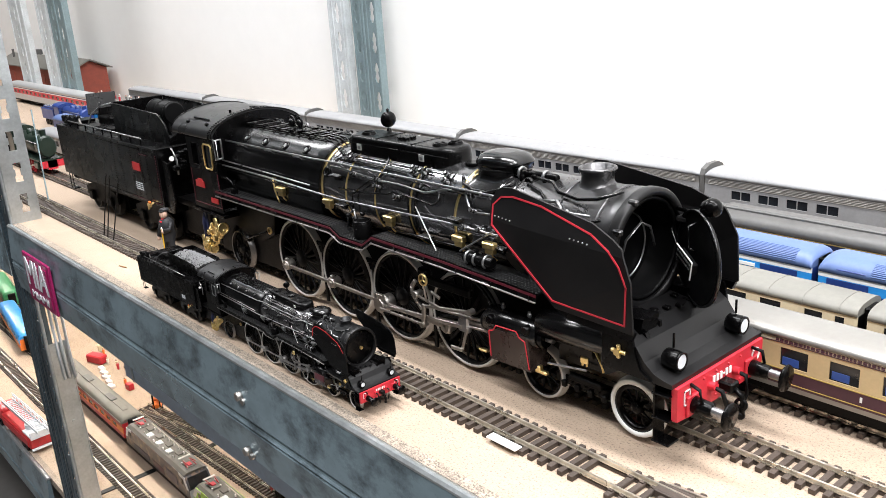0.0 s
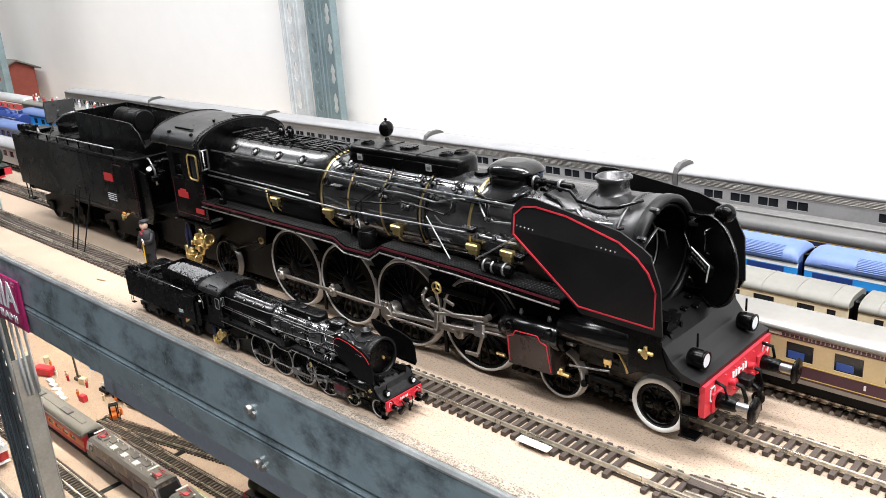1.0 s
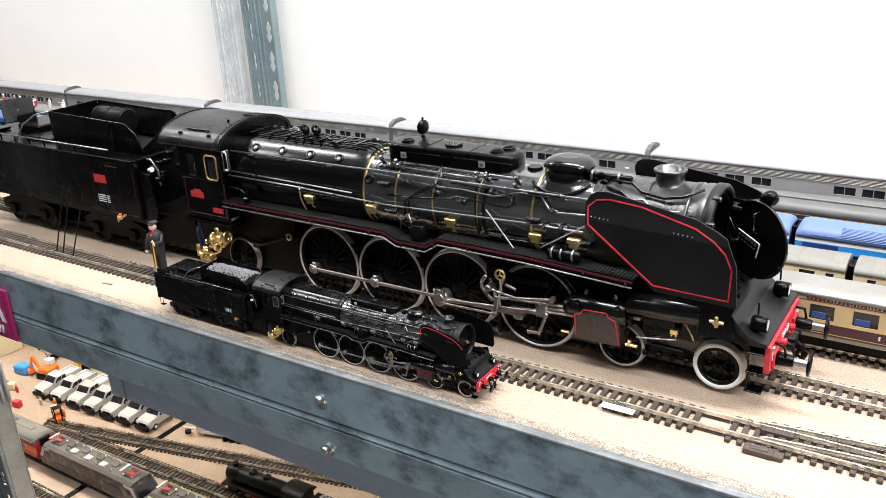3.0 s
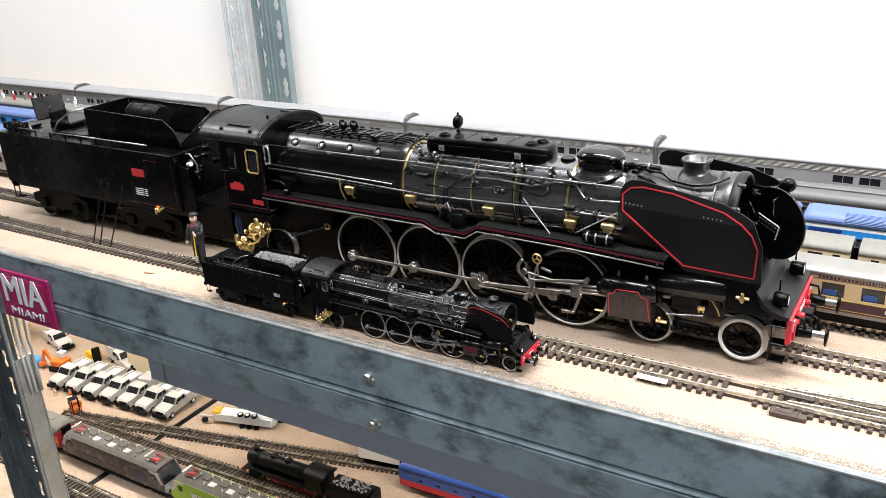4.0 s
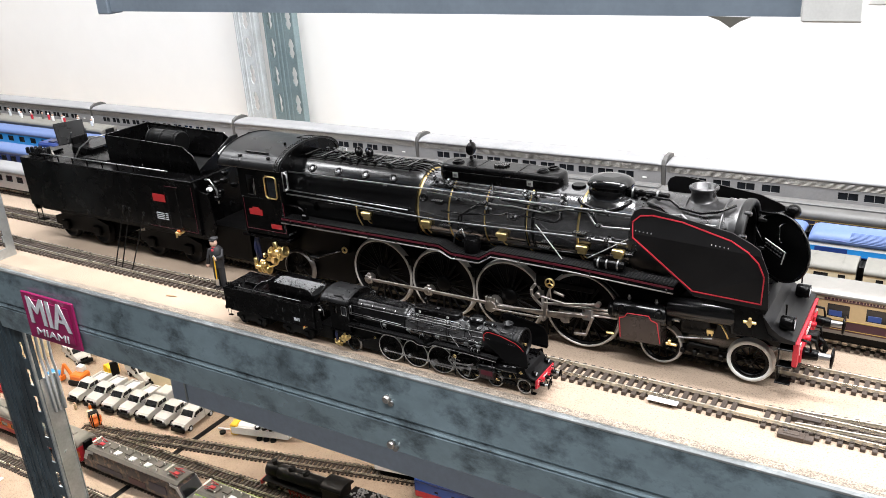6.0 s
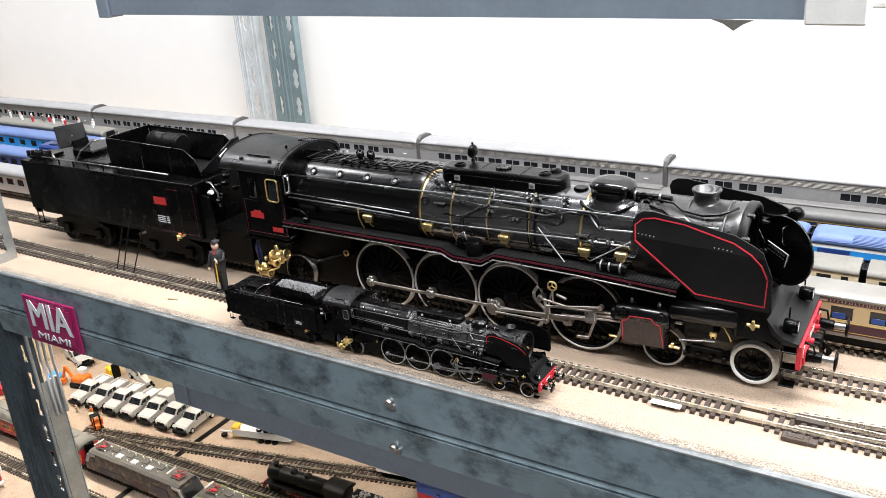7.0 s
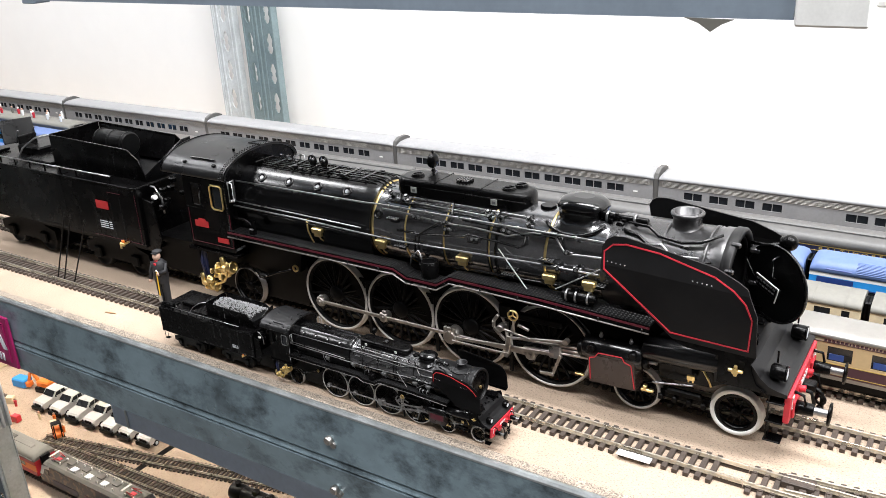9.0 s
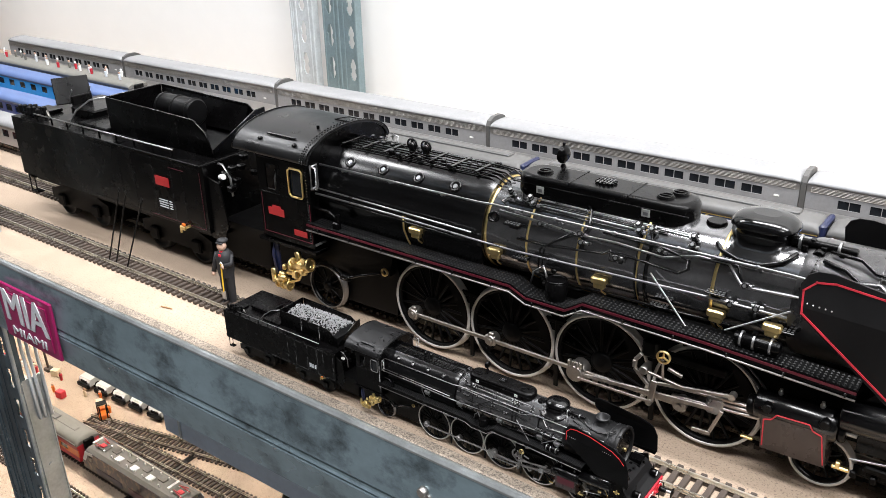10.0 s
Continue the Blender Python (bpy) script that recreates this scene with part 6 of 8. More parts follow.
        m.span(-0.4525, -0.4485, -hy - 0.0006, -hy - 0.0001, 0.0608 + 0.0022 * k, 0.0616 + 0.0022 * k, SIGNG)
    T("text_mark", m, "pale text bars", tank)
    m = Mesh()
    bar(m, (-0.447, -hy - 0.0003, 0.1000), (-0.427, -hy - 0.0003, 0.1000), 0.0005, 0.0004, LINE)
    bar(m, (-0.480, -hy - 0.0003, 0.0515), (-0.406, -hy - 0.0003, 0.0515), 0.0004, 0.0004, LINE)
    bar(m, (-0.406, -hy - 0.0003, 0.0515), (-0.406, -hy - 0.0003, 0.1020), 0.0003, 0.0004, LINE)
    if not small:
        T("red_line", m, "thin red lining", tank)
    m = Mesh().box((-0.4360, -hy - 0.002, 0.0475), (0.0070, 0.003, 0.0040), BRASS, 0.0008).cyl((-0.431, -hy - 0.002, 0.0490), (-0.426, -hy - 0.002, 0.0515), 0.0013, BRASS, n=8).box((-0.434, -hy - 0.0025, 0.0510), (0.004, 0.002, 0.0025), ORANGE, 0.0006).cyl((-0.439, -hy - 0.002, 0.0455), (-0.439, -hy - 0.002, 0.0425), 0.0011, BRASS, n=8)
    T("brass_tap", m, "brass tap with orange tag")
    # bunker as folded sheets
    def sheet(mm, pts, t, material):
        pts = [Vector(p) for p in pts]
        nrm = (pts[1] - pts[0]).cross(pts[2] - pts[0]).normalized() * t
        n = len(pts)
        mm.add(pts + [p + nrm for p in pts], [tuple(range(n)), tuple(range(n, 2 * n))] + [(i, (i + 1) % n, n + (i + 1) % n, n + i) for i in range(n)], material)
    m = Mesh().span(-0.552, -0.412, -0.0290, 0.0290, 0.1085, 0.1115 if not small else 0.126, BLACKM)
    bunker = T("coal_bunker", m, "black sheet-metal coal bunker")
    W = 0.0302
    rim = [(-0.554, 0.1415), (-0.4915, 0.1400), (-0.4320, 0.1385), (-0.4175, 0.1295), (-0.4120, 0.1150)]
    for s in (-1, 1):
        m = Mesh()
        sheet(m, [(-0.554, s * W, 0.1085)] + [(x, s * W, z) for x, z in rim] + [(-0.412, s * W, 0.1085)], 0.0010, BLACK)
        m.tube([(x, s * (W + 0.0003), z + 0.0002) for x, z in rim], 0.0006, BLACKG)
        T("side_sheet", m, "", bunker)
        m = Mesh()
        sheet(m, [(-0.549, s * (W - 0.0015), 0.1400), (-0.430, s * (W - 0.0015), 0.1370), (-0.430, s * 0.0190, 0.1150), (-0.549, s * 0.0190, 0.1150)], 0.0008, BLACK)
        T("slope_sheet", m, "", bunker)
    m = Mesh()
    sheet(m, [(-0.5555, -W, 0.1090), (-0.5555, W, 0.1090), (-0.5555, W, 0.1415), (-0.5555, -W, 0.1415)], 0.0010, BLACK)
    m.tube([(-0.5550, -W, 0.1417), (-0.5550, W, 0.1417)], 0.0007, BLACKG)
    T("rear_sheet", m, "", bunker)
    m = Mesh()
    sheet(m, [(-0.4105, -W, 0.1090), (-0.4105, W, 0.1090), (-0.4105, W, 0.1390), (-0.4105, 0.0190, 0.1385), (-0.4105, -W, 0.1150)], 0.0010, BLACK)
    m.tube([(-0.4100, -W, 0.1152), (-0.4100, 0.0190, 0.1387), (-0.4100, W, 0.1392)], 0.0006, BLACKG)
    T("front_sheet", m, "", bunker)
    m = Mesh()
    rivets(m, (-0.50, -0.0302, 0.112), (-0.50, -0.0302, 0.138), 12, 0.0009, (0, -1, 0), BLACKG)
    rivets(m, (-0.455, -0.0302, 0.112), (-0.455, -0.0302, 0.137), 12, 0.0009, (0, -1, 0), BLACKG)
    T("rivet_strip", m, "", bunker)
    if not small:
        m = Mesh().cyl((-0.520, 0.006, 0.1310), (-0.472, 0.006, 0.1310), 0.0120, BLACKM, n=28, bev=0.001)
        for x in (-0.517, -0.496, -0.475):
            ring(m, (x, 0.006, 0.1310), (1, 0, 0), 0.0120, 0.0008, BLACKM, 28)
        m.span(-0.518, -0.473, -0.002, 0.014, 0.111, 0.122, BLACKM)
        T("drum", m, "dark drum inside the bunker")
        T("paper_tag", Mesh().box((-0.4088, 0.0040, 0.1272), (0.0010, 0.0130, 0.0036), WHITE, 0, Matrix.Rotation(radians(24), 3, "X")), "white paper tag")
    else:
        m = Mesh()
        random.seed(21)
        for k in range(1100):
            x, y = random.uniform(-0.548, -0.418), random.uniform(-0.0285, 0.0285)
            z = 0.128 + 0.010 * (1 - (y / 0.030) ** 2) + random.uniform(-0.002, 0.002)
            s = random.uniform(0.0014, 0.0032)
            m.box((x, y, z), (s, s * random.uniform(0.6, 1), s * 0.8), COAL, s * 0.2, Euler((random.random() * 3, random.random() * 3, random.random() * 3)).to_matrix())
        tagged(T("coal", m, "heap of grey coal"), kind="stuff")
    m = Mesh().span(-0.640, -0.600, -0.018, 0.018, 0.1085, 0.1190, BLACK, 0.0015)
    m.box((-0.652, -0.006, 0.1310), (0.0022, 0.034, 0.0270), BLACK, 0.0008, Euler((0, radians(-24), radians(-25))).to_matrix())
    m.box((-0.640, -0.004, 0.1230), (0.003, 0.022, 0.010), BLACK, 0.0008)
    for y in (-0.013, 0.007):
        m.cyl((-0.648, y, 0.1200), (-0.640, y, 0.1340), 0.0008, PIPE, n=6)
    if not small:
        T("water_hatch", m, "open water hatch lid")
    else:
        T("water_hatch", Mesh().span(-0.650, -0.600, -0.020, 0.020, 0.1085, 0.1200, BLACK, 0.0015))
    m = Mesh()
    T("deck_plate", Mesh().span(-0.600, -0.5545, -0.036, 0.036, 0.1086, 0.1130, BLACK, 0.001))
    m.box((-0.676, -0.028, 0.1110), (0.026, 0.030, 0.0030), BLACK, 0.0006)
    for k in range(9):
        m.box((-0.690 + 0.004 * k, -0.042 + 0.003 * (k % 4), 0.1150), (0.004, 0.004, 0.008), BLACKM, 0.001)
    T("rear_pipework", m)
    T("lifting_eye", Mesh().tube([(-0.655, -0.036, 0.1095), (-0.652, -0.036, 0.116), (-0.648, -0.036, 0.109)], 0.0012, STEEL))
    rl = Mesh().tube([(-0.655, -0.0485, 0.1160), (-0.440, -0.0485, 0.1160)], 0.0007, PIPE)
    for k in range(9):
        x = -0.650 + 0.026 * k
        rl.cyl((x, -0.0485, 0.1090), (x, -0.0485, 0.1162), 0.0009, BLACK, n=6)
    rl.tube([(-0.600, -0.046, 0.110), (-0.585, -0.044, 0.128), (-0.572, -0.036, 0.138), (-0.554, -0.0304, 0.1417)], 0.0009, PIPE)
    T("handrail", rl, "thin black handrail")
    m = Mesh()
    m.prism([(-0.402, 0.0450), (-0.402, 0.1000), (-0.386, 0.0960), (-0.380, 0.0600), (-0.388, 0.0450)], "y", -0.0480, -0.0465, BLACK)
    m.prism([(-0.402, 0.0450), (-0.402, 0.1000), (-0.386, 0.0960), (-0.380, 0.0600), (-0.388, 0.0450)], "y", 0.0465, 0.0480, BLACK)
    m.span(-0.402, -0.345, -0.036, 0.036, 0.0520, 0.0580, UNDER)
    # dark block added for the shade in the gap towards the cab
    m.span(-0.420, -0.345, -0.024, 0.024, 0.0140, 0.0519, UNDER, 0.003)
    for k in range(12):
        m.box((-0.398 + random.uniform(0, 0.022), random.uniform(-0.045, -0.010), random.uniform(0.092, 0.112)), (0.006, 0.006, 0.005), BLACK, 0.001)
    m.cyl((-0.392, -0.040, 0.0985), (-0.386, -0.042, 0.1005), 0.0024, WHITE, n=10)
    m.tube([(-0.398, -0.036, 0.108), (-0.388, -0.040, 0.110), (-0.380, -0.040, 0.100), (-0.378, -0.041, 0.085)], 0.001, PIPE)
    T("front_pipework", m, "black tender front with small white lamp")
    m = Mesh()
    m.span(x0 + 0.004, x1 - 0.006, -0.040, 0.040, 0.0400, 0.0488, UNDER)
    T("tender_frame", m)
    for bx in (-0.630, -0.475):
        m = Mesh()
        for s in (-1, 1):
            m.prism([(bx - 0.050, 0.020), (bx - 0.050, 0.030), (bx - 0.030, 0.036), (bx + 0.030, 0.036), (bx + 0.050, 0.030), (bx + 0.050, 0.020), (bx + 0.020, 0.016), (bx - 0.020, 0.016)], "y", s * 0.0310, s * 0.0335, UNDER)
            for wx in (-0.030, 0.030):
                m.box((bx + wx, s * 0.0350, 0.0210), (0.012, 0.004, 0.012), UNDER, 0.0015)
        m.span(bx - 0.010, bx + 0.010, -0.0310, 0.0310, 0.018, 0.0395, UNDER)
        # dark core added for the shade below the tender
        m.span(bx - 0.054, bx + 0.054, -0.0225, 0.0225, 0.012, 0.0398, UNDER)
        bog = T("bogie", m, "black tender bogie")
        for wx in (-0.030, 0.030):
            for s in (-1, 1):
                T("tender_wheel", Mesh().lathe((bx + wx, s * 0.0300, 0.0195), (0, s, 0), [(0.0170, -0.006), (0.0170, -0.0048), (0.0160, -0.0045), (0.0160, 0), (0.0140, 0), (0.0135, -0.001), (0.004, -0.001), (0.003, 0.002)], UNDER, 28), "", bog)
    for s in (-1, 1):
        m = Mesh().cyl((x0, s * 0.0285, 0.0400), (x0 - 0.012, s * 0.0285, 0.0400), 0.0044, BLACK, n=16).lathe((x0 - 0.020, s * 0.0285, 0.0400), (-1, 0, 0), [(0.0070, 0), (0.0076, 0.001), (0.001, 0.002)], BLACK, 20).cyl((x0 - 0.012, s * 0.0285, 0.04), (x0 - 0.02, s * 0.0285, 0.04), 0.0022, PIPE, n=10)
        T("buffer", m, "black sprung buffer")
        T("rear_step", Mesh().box((x0 + 0.006, s * 0.044, 0.028), (0.012, 0.008, 0.0012), BLACK).cyl((x0 + 0.001, s * 0.047, 0.028), (x0 + 0.001, s * 0.047, 0.049), 0.0007, BLACK, n=6).cyl((x0 + 0.011, s * 0.047, 0.028), (x0 + 0.011, s * 0.047, 0.049), 0.0007, BLACK, n=6))
    return ob, tn


big = steam_locomotive("steam_locomotive", "large glossy black model steam locomotive, red lining, brass bands", False)
for o in big:
    o.matrix_basis = Matrix.Translation((0, 0.132, 0))
little = steam_locomotive("steam_locomotive", "small black model steam locomotive beside the large one", True)
K = 0.3685
for o, dx in zip(little, (0.0, 0.0052)):
    o.matrix_basis = Matrix.Translation((0.0083 + dx - K * 0.157, 0.0265, 0)) @ Matrix.Scale(K, 4)

# ---------------------------------------------------------------- small things on the upper board


def place(ob, x, y, z, rz=0.0, s=1.0):
    ob.matrix_basis = pose(x, y, z, 0, 0, rz) @ Matrix.Scale(s, 4)
    return ob


# standing figure of a driver, one plain painted shape
f = Mesh()
for s in (-1, 1):
    f.cyl((s * 0.0040, 0, 0.003), (s * 0.0036, 0, 0.027), 0.0034, CLOTH, 0.0042, n=10)
    f.box((s * 0.0040, -0.002, 0.0015), (0.0050, 0.0090, 0.0030), CLOTH, 0.0010)
f.lathe((0, 0, 0.026), (0, 0, 1), [(0.0070, 0), (0.0082, 0.006), (0.0078, 0.014), (0.0085, 0.019), (0.0050, 0.0225), (0.0025, 0.024)], CLOTH, 14)
f.tube([(-0.0080, 0, 0.0455), (-0.0100, -0.002, 0.038), (-0.0105, -0.005, 0.030)], 0.0024, CLOTH, 8).ball((-0.0105, -0.0055, 0.0285), 0.0022, SKIN, 8)
f.tube([(0.0080, 0, 0.0455), (0.0100, -0.003, 0.039), (0.0045, -0.008, 0.0375)], 0.0024, CLOTH, 8).ball((0.0040, -0.0085, 0.0375), 0.0021, SKIN, 8)
f.ball((0, -0.0018, 0.0530), 0.0045, SKIN, 14).lathe((0, 0.0002, 0.0562), (0, 0, 1), [(0.0048, 0), (0.0052, 0.0008), (0.0050, 0.0018), (0.0018, 0.0026)], CLOTH, 14)
f.box((0, -0.0046, 0.0563), (0.0070, 0.0030, 0.0008), CLOTH, 0.0003)
f.lathe((0, -0.0012, 0.0472), (0, 0, 1), [(0.0036, 0), (0.0042, 0.0010), (0.0030, 0.0020)], RED, 12).box((0.0006, -0.0072, 0.0455), (0.0030, 0.0012, 0.0040), RED, 0.0005)
f.cyl((0.0020, -0.0085, 0.0395), (0.0005, -0.0080, 0.0140), 0.0007, YELLOW, n=6).box((0.0005, -0.0080, 0.011), (0.0048, 0.0008, 0.0075), PIPE, 0.0004).tube([(0.0005, -0.0087, 0.0395), (0.0020, -0.0087, 0.0412), (0.0036, -0.0087, 0.0395)], 0.0006, WHITE)
place(thing("figurine", "small painted standing figurine with cap, scarf and shovel", "figurine", mesh=f), -0.3675, 0.0660, 0.0, 12).scale = (0.86, 0.86, 1.0)

# three fire irons leaning behind the track
for bx, tx, h in ((-0.5240, -0.4945, 0.0745), (-0.5130, -0.4850, 0.0735), (-0.4965, -0.4630, 0.0715)):
    m = Mesh().cyl((bx, 0.0560, 0.0008), (tx, 0.0610, h), 0.0007, BLACKM, n=6)
    ring(m, (tx + 0.0006, 0.0612, h + 0.0018), (0.3, 1, 0), 0.0019, 0.0004, BLACKM, 12)
    m.box((bx - 0.003, 0.0545, 0.0010), (0.009, 0.0022, 0.0014), BLACKM, 0.0004)
    thing("fire_iron", "thin black fire iron with a ring handle, leaning upright", "fire iron", "fire irons beside the track", mesh=m)

thing("white_tag", "small white paper label lying on the track edge", "label", mesh=Mesh().box((0.1080, 0.0470, 0.0038), (0.0230, 0.0060, 0.0010), WHITE, 0.0003))
thing("wood_splinter", "small brown wood splinter lying on the board", "splinter", mesh=Mesh().box((-0.4050, 0.0300, 0.0008), (0.012, 0.0013, 0.0010), TAN, 0.0004, Matrix.Rotation(0.2, 3, "Z")))

# the turnout's point motor
tm = thing("point_motor", "brown plastic point motor beside the turnout", "point motor", mesh=Mesh().box((0.2000, 0.0445, 0.0022), (0.0180, 0.0075, 0.0040), TIE, 0.0006).box((0.2000, 0.0445, 0.0044), (0.0110, 0.0045, 0.0010), TIE, 0.0003).box((0.2115, 0.0445, 0.0018), (0.0060, 0.0065, 0.0032), TIE, 0.0005).cyl((0.1960, 0.0445, 0.0048), (0.1960, 0.0445, 0.0056), 0.0012, PIPE, n=8))
thing("point_tie_bar", "brown plastic tie bar across the turnout rails", "tie bar", mesh=Mesh().box((0.2060, 0.0690, 0.0030), (0.0200, 0.0090, 0.0050), TIE, 0.0008))


# ---------------------------------------------------------------- small rolling stock and vehicles


def wheels_row(m, xs, hy, r, z, material, n=12):
    for x in xs:
        for s in (-1, 1):
            m.cyl((x, s * hy, z), (x, s * (hy - 0.0025), z), r, material, n=n)


def electric_locomotive(label, side_m, end_m, roof_m, length=0.216, bands=None):
    """Modern electric locomotive: raked cabs with windscreen, roof gear and two pantographs."""
    ob = thing("electric_locomotive", label, "model locomotive", "electric locomotives")
    h, hy, L = 0.0430, 0.0170, length
    m = Mesh()
    prof = [(0.0, 0.0100), (-0.0010, 0.0230), (0.0085, 0.0385), (0.0130, 0.0415), (L - 0.0130, 0.0415), (L - 0.0085, 0.0385), (L + 0.0010, 0.0230), (L, 0.0100)]
    inner = [(x, z) for x, z in prof]
    m.prism(inner, "y", -hy, hy, side_m)
    body = part("body", m, ob, "")
    m = Mesh()
    m.loft([[(0.0110, -hy * 0.97, 0.0416), (0.0110, -hy * 0.7, 0.0440), (0.0110, hy * 0.7, 0.0440), (0.0110, hy * 0.97, 0.0416)], [(L - 0.0110, -hy * 0.97, 0.0416), (L - 0.0110, -hy * 0.7, 0.0440), (L - 0.0110, hy * 0.7, 0.0440), (L - 0.0110, hy * 0.97, 0.0416)]], roof_m, False)
    roof = part("roof", m, ob)
    for xe, s in ((0.0, -1), (L, 1)):
        m = Mesh()
        xa, xb = xe + s * 0.0004, xe - s * 0.0078
        m.add([(xa, -hy * 0.86, 0.0248), (xa, hy * 0.86, 0.0248), (xb, hy * 0.80, 0.0384), (xb, -hy * 0.80, 0.0384), (xa + s * 0.0008, -hy * 0.86, 0.0250), (xa + s * 0.0008, hy * 0.86, 0.0250), (xb + s * 0.0008, hy * 0.80, 0.0388), (xb + s * 0.0008, -hy * 0.80, 0.0388)], [(0, 1, 2, 3), (4, 5, 6, 7), (0, 1, 5, 4), (1, 2, 6, 5), (2, 3, 7, 6), (3, 0, 4, 7)], GLASS)
        part("windscreen", m, ob, "dark windscreen")
        m = Mesh()
        for sd in (-1, 1):
            m.prism([(xe - s * 0.0002, 0.0232), (xe - s * 0.0095, 0.0400), (xe - s * 0.026, 0.0412), (xe - s * 0.026, 0.0370), (xe - s * 0.0140, 0.0355), (xe - s * 0.0065, 0.0232)], "y", sd * (hy + 0.0004), sd * (hy - 0.0006), end_m)
        m.span(xe - s * 0.0005, xe + s * 0.0016, -hy * 0.97, hy * 0.97, 0.0105, 0.0236, end_m)
        part("cab_front", m, ob, "pale cab front")
        m = Mesh()
        for sd in (-1, 1):
            m.cyl((xe, sd * 0.010, 0.0115), (xe + s * 0.0065, sd * 0.010, 0.0115), 0.0018, BLACKM, n=8).cyl((xe + s * 0.006, sd * 0.010, 0.0115), (xe + s * 0.007, sd * 0.010, 0.0115), 0.0030, BLACKM, n=10)
            m.cyl((xe + s * 0.0015, sd * 0.012, 0.0175), (xe + s * 0.0022, sd * 0.012, 0.0175), 0.0016, WHITE, n=10)
        part("buffer_pair", m, ob)
        for sd in (-1, 1):
            part("side_window", Mesh().span(xe - s * 0.0165, xe - s * 0.0225, sd * (hy + 0.0006), sd * (hy - 0.001), 0.0265, 0.0340, GLASS), ob)
    m = Mesh()
    random.seed(4)
    for k in range(7):
        x = L * (0.24 + 0.075 * k)
        m.box((x, 0.004 * (-1) ** k, 0.0446), (0.011, 0.009, 0.0018), SIGNG if k % 2 else roof_m, 0.0004)
        m.cyl((x + 0.006, -0.008, 0.0442), (x + 0.006, -0.008, 0.0478), 0.0010, WHITE, n=6)
        m.cyl((x + 0.006, 0.008, 0.0442), (x + 0.006, 0.008, 0.0478), 0.0010, WHITE, n=6)
    m.cyl((L * 0.2, 0.010, 0.0478), (L * 0.8, 0.010, 0.0478), 0.0004, RAILM, n=5)
    part("roof_gear", m, roof)
    for xe, s in ((0.030, 1), (L - 0.030, -1)):
        m = Mesh()
        for y in (-0.0065, 0.0065):
            m.tube([(xe - s * 0.011, y, 0.0462), (xe + s * 0.006, y * 0.7, 0.0495)], 0.0006, RED).tube([(xe + s * 0.006, y * 0.7, 0.0495), (xe - s * 0.010, y, 0.0515)], 0.0006, PLATE)
        m.span(xe - 0.0105, xe - 0.0095, -0.0085, 0.0085, 0.0512, 0.0520, WHITE).span(xe - 0.0125, xe - 0.0115, -0.0085, 0.0085, 0.0512, 0.0520, WHITE)
        m.box((xe, 0, 0.0452), (0.020, 0.0130, 0.0008), roof_m, 0.0003)
        m.box((xe - s * 0.002, 0, 0.0462), (0.009, 0.006, 0.0012), RED, 0.0004)
        for a, c in ((-0.008, -0.006), (0.008, 0.006), (-0.008, 0.006), (0.008, -0.006)):
            m.cyl((xe + a, c, 0.0440), (xe + a, c, 0.0465), 0.0013, WHITE, n=6)
        part("pantograph", m, ob, "red folded pantograph with white insulators")
    for bx in (0.045, L - 0.045):
        m = Mesh().box((bx, 0, 0.0090), (0.050, 0.0270, 0.0070), UNDER, 0.001)
        wheels_row(m, (bx - 0.0165, bx + 0.0165), 0.0130, 0.0068, 0.0068, UNDER)
        part("bogie", m, ob)
    if bands:
        for k, (xa, xb, za, zb, bm_) in enumerate(bands):
            part("livery_panel", Mesh().span(xa, xb, -hy - 0.0005, -hy + 0.0005, za, zb, bm_), ob)
    return ob


